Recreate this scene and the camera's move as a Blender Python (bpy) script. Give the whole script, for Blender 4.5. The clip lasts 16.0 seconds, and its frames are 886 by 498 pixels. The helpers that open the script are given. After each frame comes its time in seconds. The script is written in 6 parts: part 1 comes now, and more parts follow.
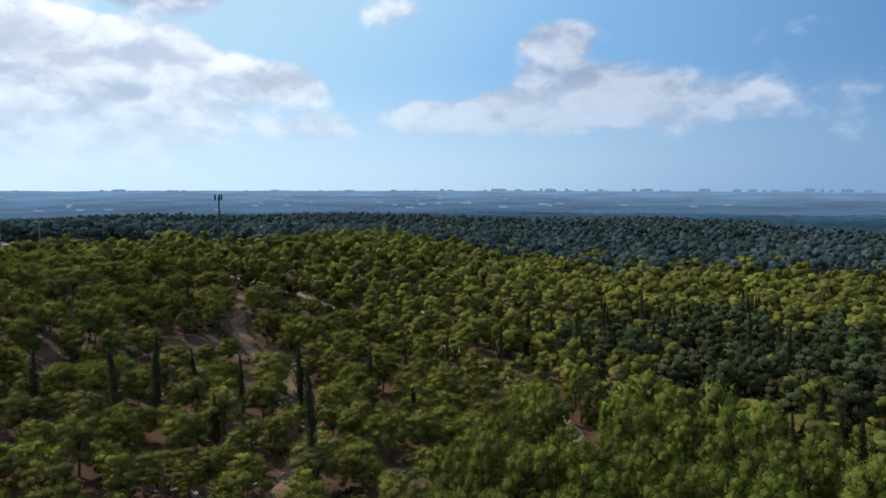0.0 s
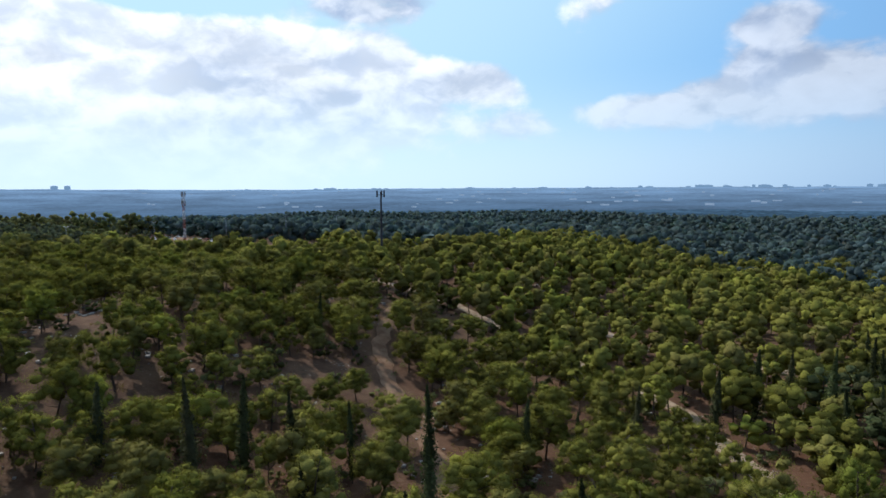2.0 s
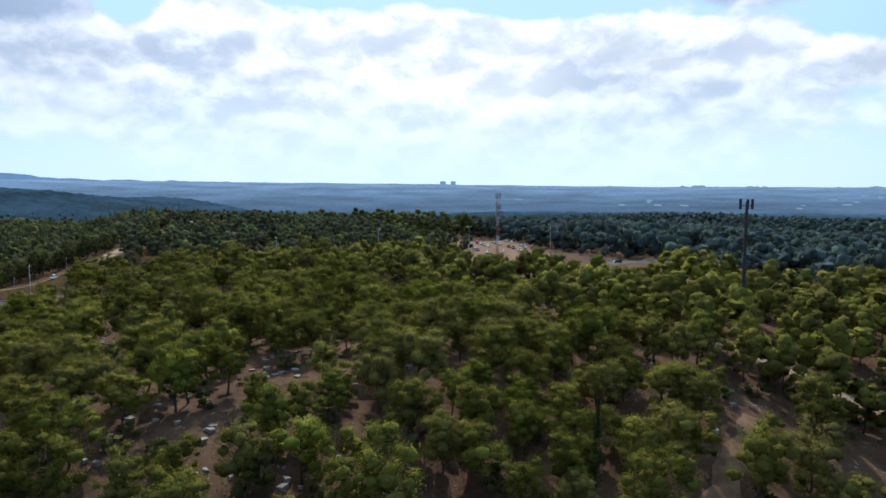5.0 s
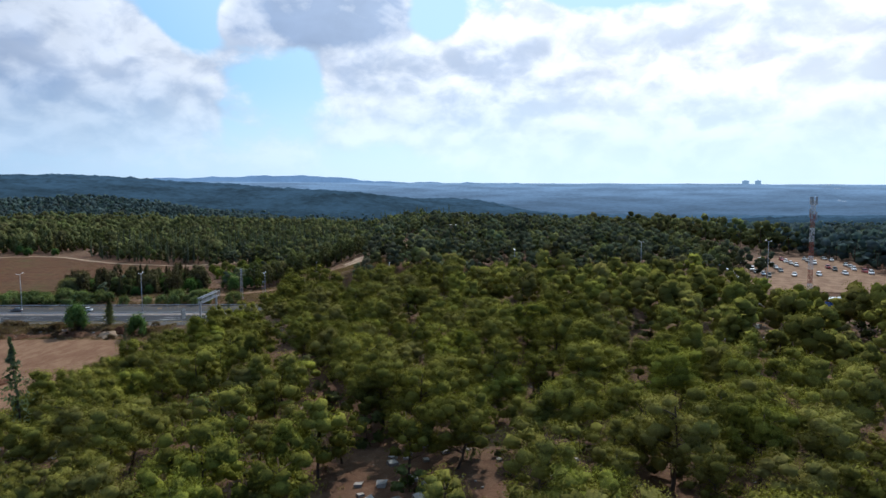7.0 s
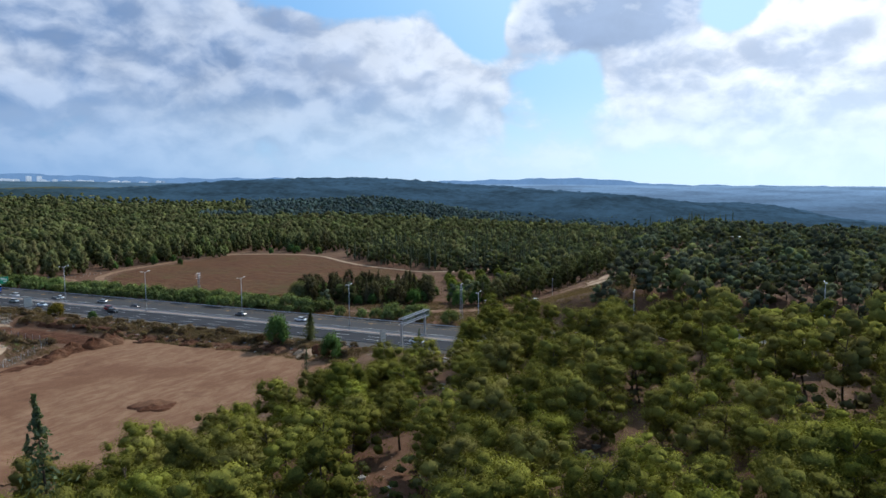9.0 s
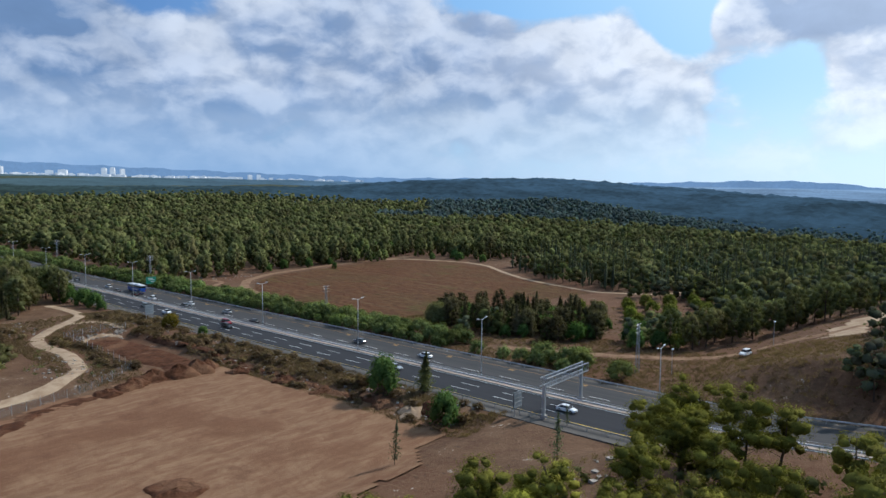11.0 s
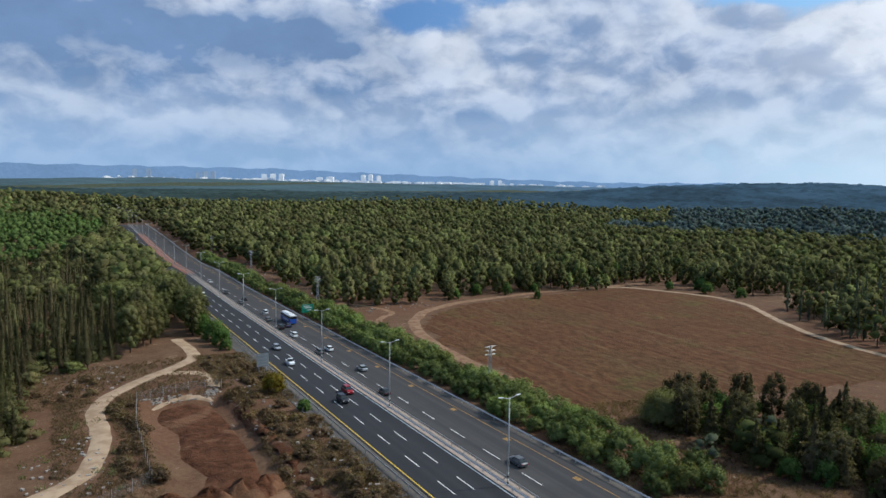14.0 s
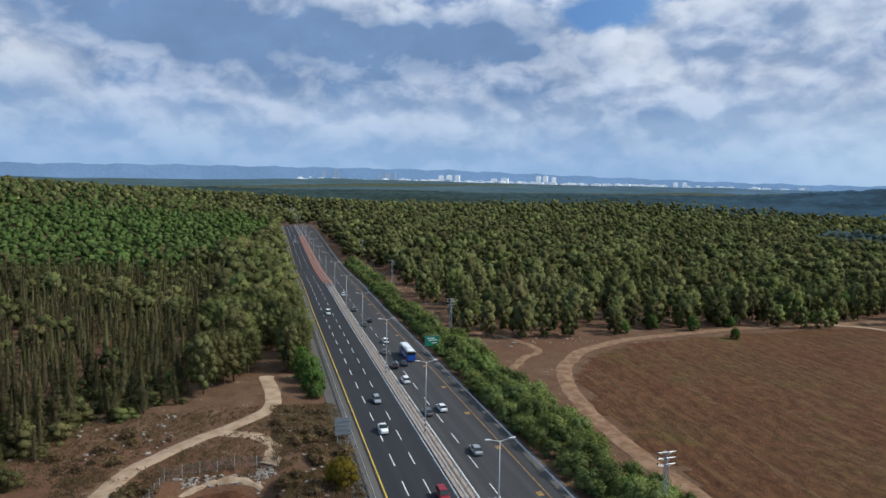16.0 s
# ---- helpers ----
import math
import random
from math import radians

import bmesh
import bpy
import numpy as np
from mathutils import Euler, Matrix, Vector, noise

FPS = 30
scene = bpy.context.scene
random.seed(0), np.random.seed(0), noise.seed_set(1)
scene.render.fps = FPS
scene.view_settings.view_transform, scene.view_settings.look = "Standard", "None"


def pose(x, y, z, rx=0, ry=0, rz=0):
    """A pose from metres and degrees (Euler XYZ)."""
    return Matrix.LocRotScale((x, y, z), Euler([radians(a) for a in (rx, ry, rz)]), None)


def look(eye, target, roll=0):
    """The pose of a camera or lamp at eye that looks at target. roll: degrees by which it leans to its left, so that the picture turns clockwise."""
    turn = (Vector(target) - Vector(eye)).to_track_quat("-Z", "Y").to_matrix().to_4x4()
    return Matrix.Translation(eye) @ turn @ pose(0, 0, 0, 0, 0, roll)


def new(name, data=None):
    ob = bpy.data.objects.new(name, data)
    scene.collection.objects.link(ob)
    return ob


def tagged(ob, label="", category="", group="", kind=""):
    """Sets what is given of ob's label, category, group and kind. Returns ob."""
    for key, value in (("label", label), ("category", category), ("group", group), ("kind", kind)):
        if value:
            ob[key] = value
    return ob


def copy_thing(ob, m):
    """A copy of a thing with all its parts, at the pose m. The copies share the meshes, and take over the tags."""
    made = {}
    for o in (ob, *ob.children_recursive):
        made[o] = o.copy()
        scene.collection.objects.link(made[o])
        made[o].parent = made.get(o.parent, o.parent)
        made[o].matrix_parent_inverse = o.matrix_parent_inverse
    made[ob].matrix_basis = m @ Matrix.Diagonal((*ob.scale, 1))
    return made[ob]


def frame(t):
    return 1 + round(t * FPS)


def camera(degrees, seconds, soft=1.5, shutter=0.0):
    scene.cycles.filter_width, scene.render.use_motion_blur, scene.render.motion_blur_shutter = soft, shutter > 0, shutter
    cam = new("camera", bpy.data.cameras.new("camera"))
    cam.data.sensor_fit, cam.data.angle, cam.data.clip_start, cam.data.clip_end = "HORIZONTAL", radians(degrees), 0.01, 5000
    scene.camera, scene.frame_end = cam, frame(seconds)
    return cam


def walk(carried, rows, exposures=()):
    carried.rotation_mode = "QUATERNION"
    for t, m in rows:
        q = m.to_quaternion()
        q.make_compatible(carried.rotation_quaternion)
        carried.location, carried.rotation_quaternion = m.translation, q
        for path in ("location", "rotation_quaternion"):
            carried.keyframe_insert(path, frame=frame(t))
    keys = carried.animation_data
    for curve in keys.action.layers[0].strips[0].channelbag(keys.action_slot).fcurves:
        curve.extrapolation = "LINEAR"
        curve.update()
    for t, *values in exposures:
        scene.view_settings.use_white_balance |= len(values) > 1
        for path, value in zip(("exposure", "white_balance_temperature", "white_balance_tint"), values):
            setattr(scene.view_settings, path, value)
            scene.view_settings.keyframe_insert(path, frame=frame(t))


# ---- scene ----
cam = camera(66.7, 16.0)
PATH = [
    (0, (-320.494, -69.414, 40.745), (-319.81, -71.285, 40.564), -0.1),
    (0.5, (-318.635, -77.844, 40.644), (-317.821, -79.662, 40.463), -0.4),
    (1, (-315.855, -87.182, 40.47), (-314.913, -88.937, 40.291), -0.4),
    (1.5, (-312.216, -97.353, 40.074), (-311.148, -99.034, 39.892), -0.5),
    (2, (-307.214, -107.864, 39.679), (-306.03, -109.465, 39.493), -0.5),
    (2.5, (-301.741, -118.669, 39.525), (-300.441, -120.178, 39.339), -0.6),
    (3, (-295.329, -128.497, 39.946), (-293.923, -129.907, 39.758), -0.2),
    (5.5, (-251.909, -169.941, 41.837), (-250.01, -170.539, 41.645), -0.3),
    (6, (-241.63, -176.851, 41.873), (-239.681, -177.257, 41.681), -0.6),
    (6.5, (-230.064, -181.839, 41.862), (-228.082, -182.03, 41.672), -0.5),
    (7, (-218.385, -185.462, 41.998), (-216.394, -185.43, 41.811), -0.4),
    (7.5, (-207.396, -188.525, 42.149), (-205.421, -188.27, 41.965), -0.5),
    (8, (-195.356, -190.125, 42.09), (-193.418, -189.668, 41.911), -0.4),
    (8.5, (-182.335, -190.163, 41.913), (-180.451, -189.516, 41.737), -0.4),
    (9, (-168.888, -188.236, 41.758), (-167.068, -187.424, 41.583), -0.2),
    (11.5, (-107.352, -164.272, 42.636), (-105.899, -162.908, 42.465), 0.5),
    (12, (-96.018, -157.214, 42.948), (-94.642, -155.772, 42.781), 0.4),
    (12.5, (-85.675, -149.225, 43.245), (-84.383, -147.707, 43.078), 0.6),
    (13, (-75.673, -140.848, 43.807), (-74.478, -139.253, 43.641), 0.7),
    (13.5, (-66.459, -131.829, 44.245), (-65.364, -130.164, 44.08), 0.7),
    (14, (-57.672, -122.49, 44.252), (-56.683, -120.759, 44.086), 0.7),
    (14.5, (-49.5, -112.373, 44.671), (-48.625, -110.582, 44.506), 0.8),
    (15, (-41.95, -101.819, 45.08), (-41.194, -99.975, 44.915), 0.8),
    (15.5, (-35.271, -90.798, 45.438), (-34.635, -88.91, 45.27), 1.0),
    (16, (-29.214, -79.468, 45.641), (-28.7, -77.542, 45.471), 1.1),
]
walk(cam, [(t, look(eye, target, roll)) for t, eye, target, roll in PATH], exposures=[(0, -0.18, 6100, 10), (1.5, -0.08, 6100, 10), (3, 0, 6100, 10), (9, 0, 6100, 10), (12, 0, 6300, 10), (16, 0, 6450, 10)])

# ---- light ----
SUN_AZ, SUN_EL = radians(-16), radians(42)
SUN_DIR = Vector((math.cos(SUN_AZ) * math.cos(SUN_EL), math.sin(SUN_AZ) * math.cos(SUN_EL), math.sin(SUN_EL)))
sun_data = bpy.data.lights.new("sun", "SUN")
sun_data.energy, sun_data.angle, sun_data.color = 3.8, radians(0.6), (1.0, 0.94, 0.86)
sun = new("sun", sun_data)
sun.matrix_world = look(SUN_DIR * 300, (0, 0, 0))


class Nodes:
    """Short calls for building a node tree."""

    def __init__(self, tree):
        self.tree = tree
        tree.nodes.clear()

    def put(self, value, socket):
        if value is None:
            return
        if hasattr(value, "is_output"):
            self.tree.links.new(value, socket)
        else:
            socket.default_value = value

    def add(self, kind, **props):
        node = self.tree.nodes.new(kind)
        for key, value in props.items():
            setattr(node, key, value)
        return node

    def math(self, op, a, b=None, c=None, clamp=False):
        node = self.add("ShaderNodeMath", operation=op, use_clamp=clamp)
        for value, socket in zip((a, b, c), node.inputs):
            self.put(value, socket)
        return node.outputs[0]

    def vec(self, op, a, b=None, scale=None):
        node = self.add("ShaderNodeVectorMath", operation=op)
        self.put(a, node.inputs[0])
        self.put(b, node.inputs[1])
        if scale is not None:
            self.put(scale, node.inputs["Scale"])
        return node.outputs["Value"] if op in ("DOT_PRODUCT", "LENGTH") else node.outputs[0]

    def mix(self, f, a, b, blend="MIX"):
        node = self.add("ShaderNodeMix", data_type="RGBA", blend_type=blend)
        self.put(f, node.inputs[0])
        self.put(a if hasattr(a, "is_output") else (*a, 1), node.inputs[6])
        self.put(b if hasattr(b, "is_output") else (*b, 1), node.inputs[7])
        return node.outputs[2]

    def span(self, v, lo, hi, a=0.0, b=1.0):
        node = self.add("ShaderNodeMapRange", interpolation_type="SMOOTHSTEP")
        for value, socket in zip((v, lo, hi, a, b), node.inputs):
            self.put(value, socket)
        return node.outputs[0]

    def noise(self, vector, scale, detail=4.0, rough=0.55, distort=0.0):
        node = self.add("ShaderNodeTexNoise")
        self.put(vector, node.inputs["Vector"])
        node.inputs["Scale"].default_value, node.inputs["Detail"].default_value = scale, detail
        node.inputs["Roughness"].default_value, node.inputs["Distortion"].default_value = rough, distort
        return node.outputs[0]


# ---- sky: clear air, cumulus banks and the haze along the horizon ----
world = bpy.data.worlds.new("world")
scene.world = world
world.use_nodes = True
w = Nodes(world.node_tree)
sky = w.add("ShaderNodeTexSky", sky_type="NISHITA", sun_disc=False)
sky.sun_elevation, sky.sun_rotation, sky.altitude = SUN_EL, radians(90) - SUN_AZ, 300
sky.air_density, sky.dust_density, sky.ozone_density = 1.0, 1.2, 2.5
ray = w.add("ShaderNodeTexCoord").outputs["Generated"]
xyz = w.add("ShaderNodeSeparateXYZ")
w.put(ray, xyz.inputs[0])
az = w.math("MULTIPLY", w.math("ARCTAN2", xyz.outputs[1], xyz.outputs[0]), 57.2958)
el = w.math("MULTIPLY", w.math("ARCSINE", xyz.outputs[2]), 57.2958)
wide_ = w.vec("MULTIPLY", ray, (1.0, 1.0, 1.6))
large = w.noise(wide_, 3.1, 3.0, 0.5, 0.2)
puffs = w.noise(wide_, 8.5, 7.0, 0.55, 0.1)
stir = w.add("ShaderNodeTexNoise")
w.put(wide_, stir.inputs["Vector"])
stir.inputs["Scale"].default_value = 12.0
stirred = w.vec("ADD", wide_, w.vec("SCALE", stir.outputs["Color"], scale=0.045))


def lumps(vector, scale):
    node = w.add("ShaderNodeTexVoronoi", feature="F1")
    w.put(vector, node.inputs["Vector"])
    node.inputs["Scale"].default_value = scale
    return w.math("SUBTRACT", 1.0, node.outputs["Distance"])


def billow(vector):
    return w.math("ADD", w.math("MULTIPLY", lumps(vector, 8.0), 0.60), w.math("MULTIPLY", lumps(vector, 20.0), 0.20))


near_, above = billow(stirred), billow(w.vec("ADD", stirred, (0.010, -0.003, 0.032)))
crisp, over = w.noise(stirred, 16.0, 7.0, 0.54), w.noise(w.vec("ADD", stirred, (0.010, -0.002, 0.030)), 16.0, 7.0, 0.54)
# the banks that stand in the sky: azimuth, elevation, half widths, weight, tone
BANKS = [(-36, 6.4, 13, 5.5, .45, .3), (-27, 8, 6, 4, .4, .3), (-48, 14.8, 8, 1.6, .4, -.6), (-44, 10.5, 7, 2, .35, .3), (-58, 8.5, 4, 2.2, .4, .2), (-60, 5, 4, 1.5, .36, 0),
         (-66, 14, 4, 1.8, .36, .3), (-68, 5.6, 4, 1.2, .4, .1), (-72, 6.0, 9, 1.8, .5, .32), (-78, 6.6, 9, 2.2, .5, .32), (-88, 7, 10, 2.4, .46, .32), (-81.5, 8, 6, 2.8, .5, .25), (-80, 12, 3.5, 2, .44, .2), (-89, 6, 4, 2.5, .42, .32),
         (10.2, 14.0, 7.4, 2.6, .50, -.95), (26.5, 11, 6, 3, .5, .35), (18, 12.8, 3, 1.5, .4, .3), (49, 11, 8, 4.5, .5, .1), (43, 8.5, 8, 4, .45, -.1), (36, 12, 6, 2.5, .4, 0), (33, 8, 9, 3, .4, 0),
         (6, 9, 5, 2, .3, 0), (-5, 9, 13, 6, .5, .4), (-20, 9, 11, 6, .45, .4),
         (79, 11.4, 6.5, 2.2, .55, -.7), (84, 12.5, 5, 2, .4, -.2), (64, 9, 6.5, 2.5, .45, .25), (71, 9.6, 6, 2.7, .45, -.15), (78.3, 7.6, 3, 1.5, .45, .3), (52.6, 11.5, 8, 3, .5, .1),
         (43, 10, 6.5, 3.2, .48, .3), (31, 11.5, 5, 3, .45, .3), (24, 9, 4, 3, .35, .2), (59, 7.3, 6, 1.5, .4, .1), (96, 12.2, 6.5, 1.9, .5, -.8), (102.5, 10.5, 4.5, 2.2, .5, .4),
         (99, 8.5, 7, 1.2, .45, 0), (89, 12, 6.5, 1.9, .45, -.4), (94, 6.5, 3, 1.1, .45, .25), (67, 10.5, 6.5, 2.4, .45, -.1), (71, 13, 6.5, 1.9, .45, -.5), (87, 8.8, 6.5, 2, .4, -.2), (57, 13, 5, 2, .3, 0), (98, 12.5, 11, 3.6, .35, -.6), (29, 5.5, 9, 3.0, .46, 0), (23.5, 8.5, 7, 4.5, .46, .15)]
spot = w.add("ShaderNodeCombineXYZ")
w.put(az, spot.inputs[0])
w.put(el, spot.inputs[1])
bias, tone = 0.0, 0.0
for a0, e0, da, de, wt, tn in BANKS:
    d = w.vec("LENGTH", w.vec("MULTIPLY", w.vec("SUBTRACT", spot.outputs[0], (a0, e0, 0.0)), (1 / da, 1 / de, 0.0)))
    g = w.span(d, 0.15, 1.5, 1.0, 0.0)
    bias = w.math("MAXIMUM", bias, w.math("MULTIPLY", g, wt * 0.72))
    if tn:
        tone = w.math("MULTIPLY_ADD", w.span(d, 0.5, 1.6, 1.0, 0.0), tn, tone)
for a0, e0, da, de, wt in [(21.5, 13.8, 3.2, 2.4, .40), (62, 14.2, 4.5, 1.5, .2), (33, 15.2, 6, 1.2, .35), (1.5, 13.2, 2.6, 2.2, .35), (-66, 9.5, 8, 2.0, .25), (14.5, 8.6, 4.5, 2.8, .27), (-30, 14.6, 7, 1.5, .45), (-14, 15.6, 8, 1.3, .4), (20.5, 12.5, 2.2, 2.6, .35), (-57, 12.5, 6, 3.0, .35)]:
    d = w.vec("LENGTH", w.vec("MULTIPLY", w.vec("SUBTRACT", spot.outputs[0], (a0, e0, 0.0)), (1 / da, 1 / de, 0.0)))
    bias = w.math("SUBTRACT", bias, w.math("MULTIPLY", w.span(d, 0.2, 1.4, 1.0, 0.0), wt))
veil = w.math("MULTIPLY_ADD", w.span(az, 30.0, 46.0), 0.13, w.math("MULTIPLY", w.span(az, -2.0, 24.0), w.span(el, 17.0, 9.0, 0.10, 0.24)))
BRIGHT = radians(-24)
toward = w.vec("DOT_PRODUCT", ray, (math.cos(BRIGHT) * math.cos(SUN_EL), math.sin(BRIGHT) * math.cos(SUN_EL), math.sin(SUN_EL)))
glare = w.span(toward, 0.50, 0.83)
sheet = w.math("MULTIPLY", w.span(toward, 0.65, 0.76), w.span(el, 15.0, 10.0, 0.08, 0.34))
field_ = w.math("MULTIPLY_ADD", large, 0.62, w.math("MULTIPLY_ADD", puffs, 0.55, w.math("MULTIPLY_ADD", near_, 0.26, w.math("MULTIPLY", crisp, 0.42))))
field_ = w.math("ADD", field_, w.math("ADD", bias, w.math("ADD", veil, sheet)))
cover = w.span(field_, 0.99, 1.19)
thick = w.span(field_, 1.18, 1.56)
rim = w.span(w.math("ADD", w.math("SUBTRACT", near_, above), w.math("MULTIPLY_ADD", w.math("SUBTRACT", crisp, over), 1.1, w.math("MULTIPLY", w.math("SUBTRACT", puffs, 0.5), 0.25))), -0.30, 0.32)
shade = w.math("ADD", w.math("ADD", w.math("MULTIPLY", rim, 0.66), w.math("MULTIPLY_ADD", thick, -0.30, 0.27)), w.math("MULTIPLY", tone, 0.50), clamp=True)
cloud = w.mix(shade, (2.3, 3.8, 6.6), (9.0, 10.0, 11.6))
cloud = w.mix(glare, cloud, w.mix(shade, (6.2, 7.7, 10.2), (15.4, 15.8, 16.0)))
cloud = w.vec("SCALE", cloud, scale=w.math("MULTIPLY_ADD", puffs, 0.34, w.math("MULTIPLY_ADD", crisp, 0.30, 0.68)))
air = w.mix(1.0, sky.outputs[0], (0.74, 1.06, 1.48), "MULTIPLY")
lit_air = w.span(toward, 0.05, 0.80)
air = w.mix(w.math("MULTIPLY", lit_air, 0.80), air, w.mix(glare, (5.2, 9.6, 14.0), (9.0, 12.6, 14.0)))
full = w.mix(cover, air, cloud)
haze = w.mix(w.span(toward, 0.10, 0.78), (3.7, 6.1, 9.6), (11.0, 13.6, 15.2))
full = w.mix(w.span(el, 0.2, 10.0, 0.88, 0.0), full, haze)
back = w.add("ShaderNodeBackground")
w.put(full, back.inputs[0])
back.inputs[1].default_value = 0.075
w.put(back.outputs[0], w.add("ShaderNodeOutputWorld").inputs[0])

# ---- materials ----


def material(name, build):
    m = bpy.data.materials.new(name)
    m.use_nodes = True
    n = Nodes(m.node_tree)
    out = n.add("ShaderNodeOutputMaterial")
    n.put(build(n), out.inputs[0])
    return m


def glossy(n, color, rough=0.8, metal=0.0, bump=None, strength=0.3, dist=0.1, spec=0.3):
    b = n.add("ShaderNodeBsdfPrincipled")
    n.put(color if hasattr(color, "is_output") else (*color, 1), b.inputs["Base Color"])
    n.put(rough, b.inputs["Roughness"])
    n.put(metal, b.inputs["Metallic"])
    b.inputs["Specular IOR Level"].default_value = spec
    if bump is not None:
        k = n.add("ShaderNodeBump")
        k.inputs["Strength"].default_value, k.inputs["Distance"].default_value = strength, dist
        n.put(bump, k.inputs["Height"])
        n.put(k.outputs[0], b.inputs["Normal"])
    return b.outputs[0]


def where(n):
    return n.add("ShaderNodeNewGeometry").outputs["Position"]


def plain(name, color, rough=0.7, metal=0.0, grain=6.0, spread=0.25, spec=0.3):
    def build(n):
        p = n.add("ShaderNodeTexCoord").outputs["Object"]
        v = n.noise(p, grain, 5)
        dark = tuple(c * (1 - spread) for c in color)
        return glossy(n, n.mix(n.span(v, 0.3, 0.7), dark, color), rough, metal, v, 0.15, 0.02, spec)
    return material(name, build)


def leafy(name, dark, light, thin=0.35, own=0.35, warm=(0.20, 0.17, 0.05)):
    """Foliage: grain within a tuft, one tuft from the next, and one tree from the next."""
    def build(n):
        p = where(n)
        island = n.add("ShaderNodeNewGeometry").outputs["Random Per Island"]
        tree = n.math("FRACT", n.math("ADD", n.add("ShaderNodeObjectInfo").outputs["Random"], n.add("ShaderNodeAttribute", attribute_name="tone").outputs["Fac"]))
        kind = n.math("FRACT", n.math("MULTIPLY", tree, 7.31))
        grain = n.noise(p, 5.0, 5, 0.75)
        c = n.mix(n.span(n.math("MULTIPLY_ADD", island, 0.26, n.math("MULTIPLY_ADD", grain, 0.9, 0.12)), 0.35, 1.0), dark, light)
        c = n.vec("SCALE", c, scale=n.span(n.noise(p, 0.13, 1), 0.3, 0.7, 1 - own, 1 + own))
        c = n.mix(n.math("MULTIPLY", n.span(n.noise(p, 0.035, 2), 0.45, 0.75), 0.4), c, warm)
        c = n.mix(n.span(kind, 0.72, 1.0, 0.0, 0.55), c, warm)
        c = n.mix(n.span(kind, 0.22, 0.0, 0.0, 0.45), c, n.mix(1.0, c, (1.1, 1.3, 0.9), "MULTIPLY"))
        c = n.vec("SCALE", c, scale=n.math("MULTIPLY_ADD", tree, 2 * own, 1 - own))
        k = n.add("ShaderNodeBump")
        k.inputs["Strength"].default_value, k.inputs["Distance"].default_value = 0.5, 0.2
        n.put(grain, k.inputs["Height"])
        d = n.add("ShaderNodeBsdfDiffuse")
        n.put(c, d.inputs[0])
        n.put(k.outputs[0], d.inputs["Normal"])
        t = n.add("ShaderNodeBsdfTranslucent")
        n.put(n.mix(1.0, c, (1.1, 1.15, 0.6), "MULTIPLY"), t.inputs[0])
        m = n.add("ShaderNodeMixShader")
        m.inputs[0].default_value = thin
        n.put(d.outputs[0], m.inputs[1])
        n.put(t.outputs[0], m.inputs[2])
        return m.outputs[0]
    return material(name, build)


def ground_colors(n):
    p = where(n)
    big, mid, fine = n.noise(p, 0.022, 5), n.noise(p, 0.16, 6, 0.65), n.noise(p, 1.4, 6, 0.7)
    c = n.mix(n.span(mid, 0.35, 0.65), (0.090, 0.048, 0.029), (0.138, 0.082, 0.049))
    c = n.mix(n.span(big, 0.40, 0.62, 0.0, 0.7), c, (0.120, 0.056, 0.032))
    c = n.mix(n.span(fine, 0.52, 0.70, 0.0, 0.7), c, (0.178, 0.110, 0.066))
    grass = n.noise(p, 0.9, 8, 0.75)
    c = n.mix(n.span(grass, 0.50, 0.66, 0.0, 0.8), c, (0.142, 0.088, 0.055))
    c = n.mix(n.span(grass, 0.34, 0.46, 0.7, 0.0), c, (0.060, 0.042, 0.028))
    c = n.mix(n.span(n.math("MULTIPLY", fine, mid), 0.36, 0.41), c, (0.34, 0.30, 0.255))
    return c, fine


def build_ground(n):
    c, fine = ground_colors(n)
    away = n.vec("LENGTH", n.vec("MULTIPLY", where(n), (1.0, 1.0, 0.0)))
    tops = n.noise(where(n), 0.05, 5, 0.7)
    wood = n.mix(n.span(tops, 0.38, 0.62), (0.028, 0.040, 0.026), (0.075, 0.085, 0.048))
    c = n.mix(n.span(away, 520.0, 900.0), c, wood)
    return glossy(n, c, 0.95, 0, fine, 0.8, 0.25, 0.1)


def build_dirt(n):
    p = where(n)
    big, mid, fine = n.noise(p, 0.05, 4), n.noise(n.vec("MULTIPLY", p, (0.35, 1.0, 1.0)), 0.5, 6, 0.65, 0.6), n.noise(p, 3.0, 5, 0.7)
    c = n.mix(n.span(mid, 0.35, 0.68), (0.170, 0.088, 0.050), (0.240, 0.143, 0.084))
    c = n.mix(n.span(big, 0.50, 0.66, 0.0, 0.75), c, (0.140, 0.066, 0.036))
    ruts = n.add("ShaderNodeTexWave", bands_direction="X")
    n.put(n.vec("ADD", p, n.vec("SCALE", n.vec("ADD", n.noise(p, 0.03, 2), (0.0, 0.0, 0.0)), scale=60.0)), ruts.inputs["Vector"])
    ruts.inputs["Scale"].default_value, ruts.inputs["Distortion"].default_value = 0.10, 5.0
    c = n.mix(n.math("MULTIPLY", n.span(ruts.outputs[1], 0.70, 1.0), n.span(fine, 0.40, 0.65, 0.0, 0.4)), c, (0.125, 0.060, 0.034))
    c = n.mix(n.math("MULTIPLY", n.span(n.noise(p, 0.11, 5, 0.7), 0.58, 0.72), 0.6), c, (0.115, 0.052, 0.030))
    c = n.mix(n.span(fine, 0.55, 0.72, 0.0, 0.5), c, (0.28, 0.192, 0.122))
    return glossy(n, c, 0.95, 0, n.math("ADD", mid, fine), 0.6, 0.25, 0.1)


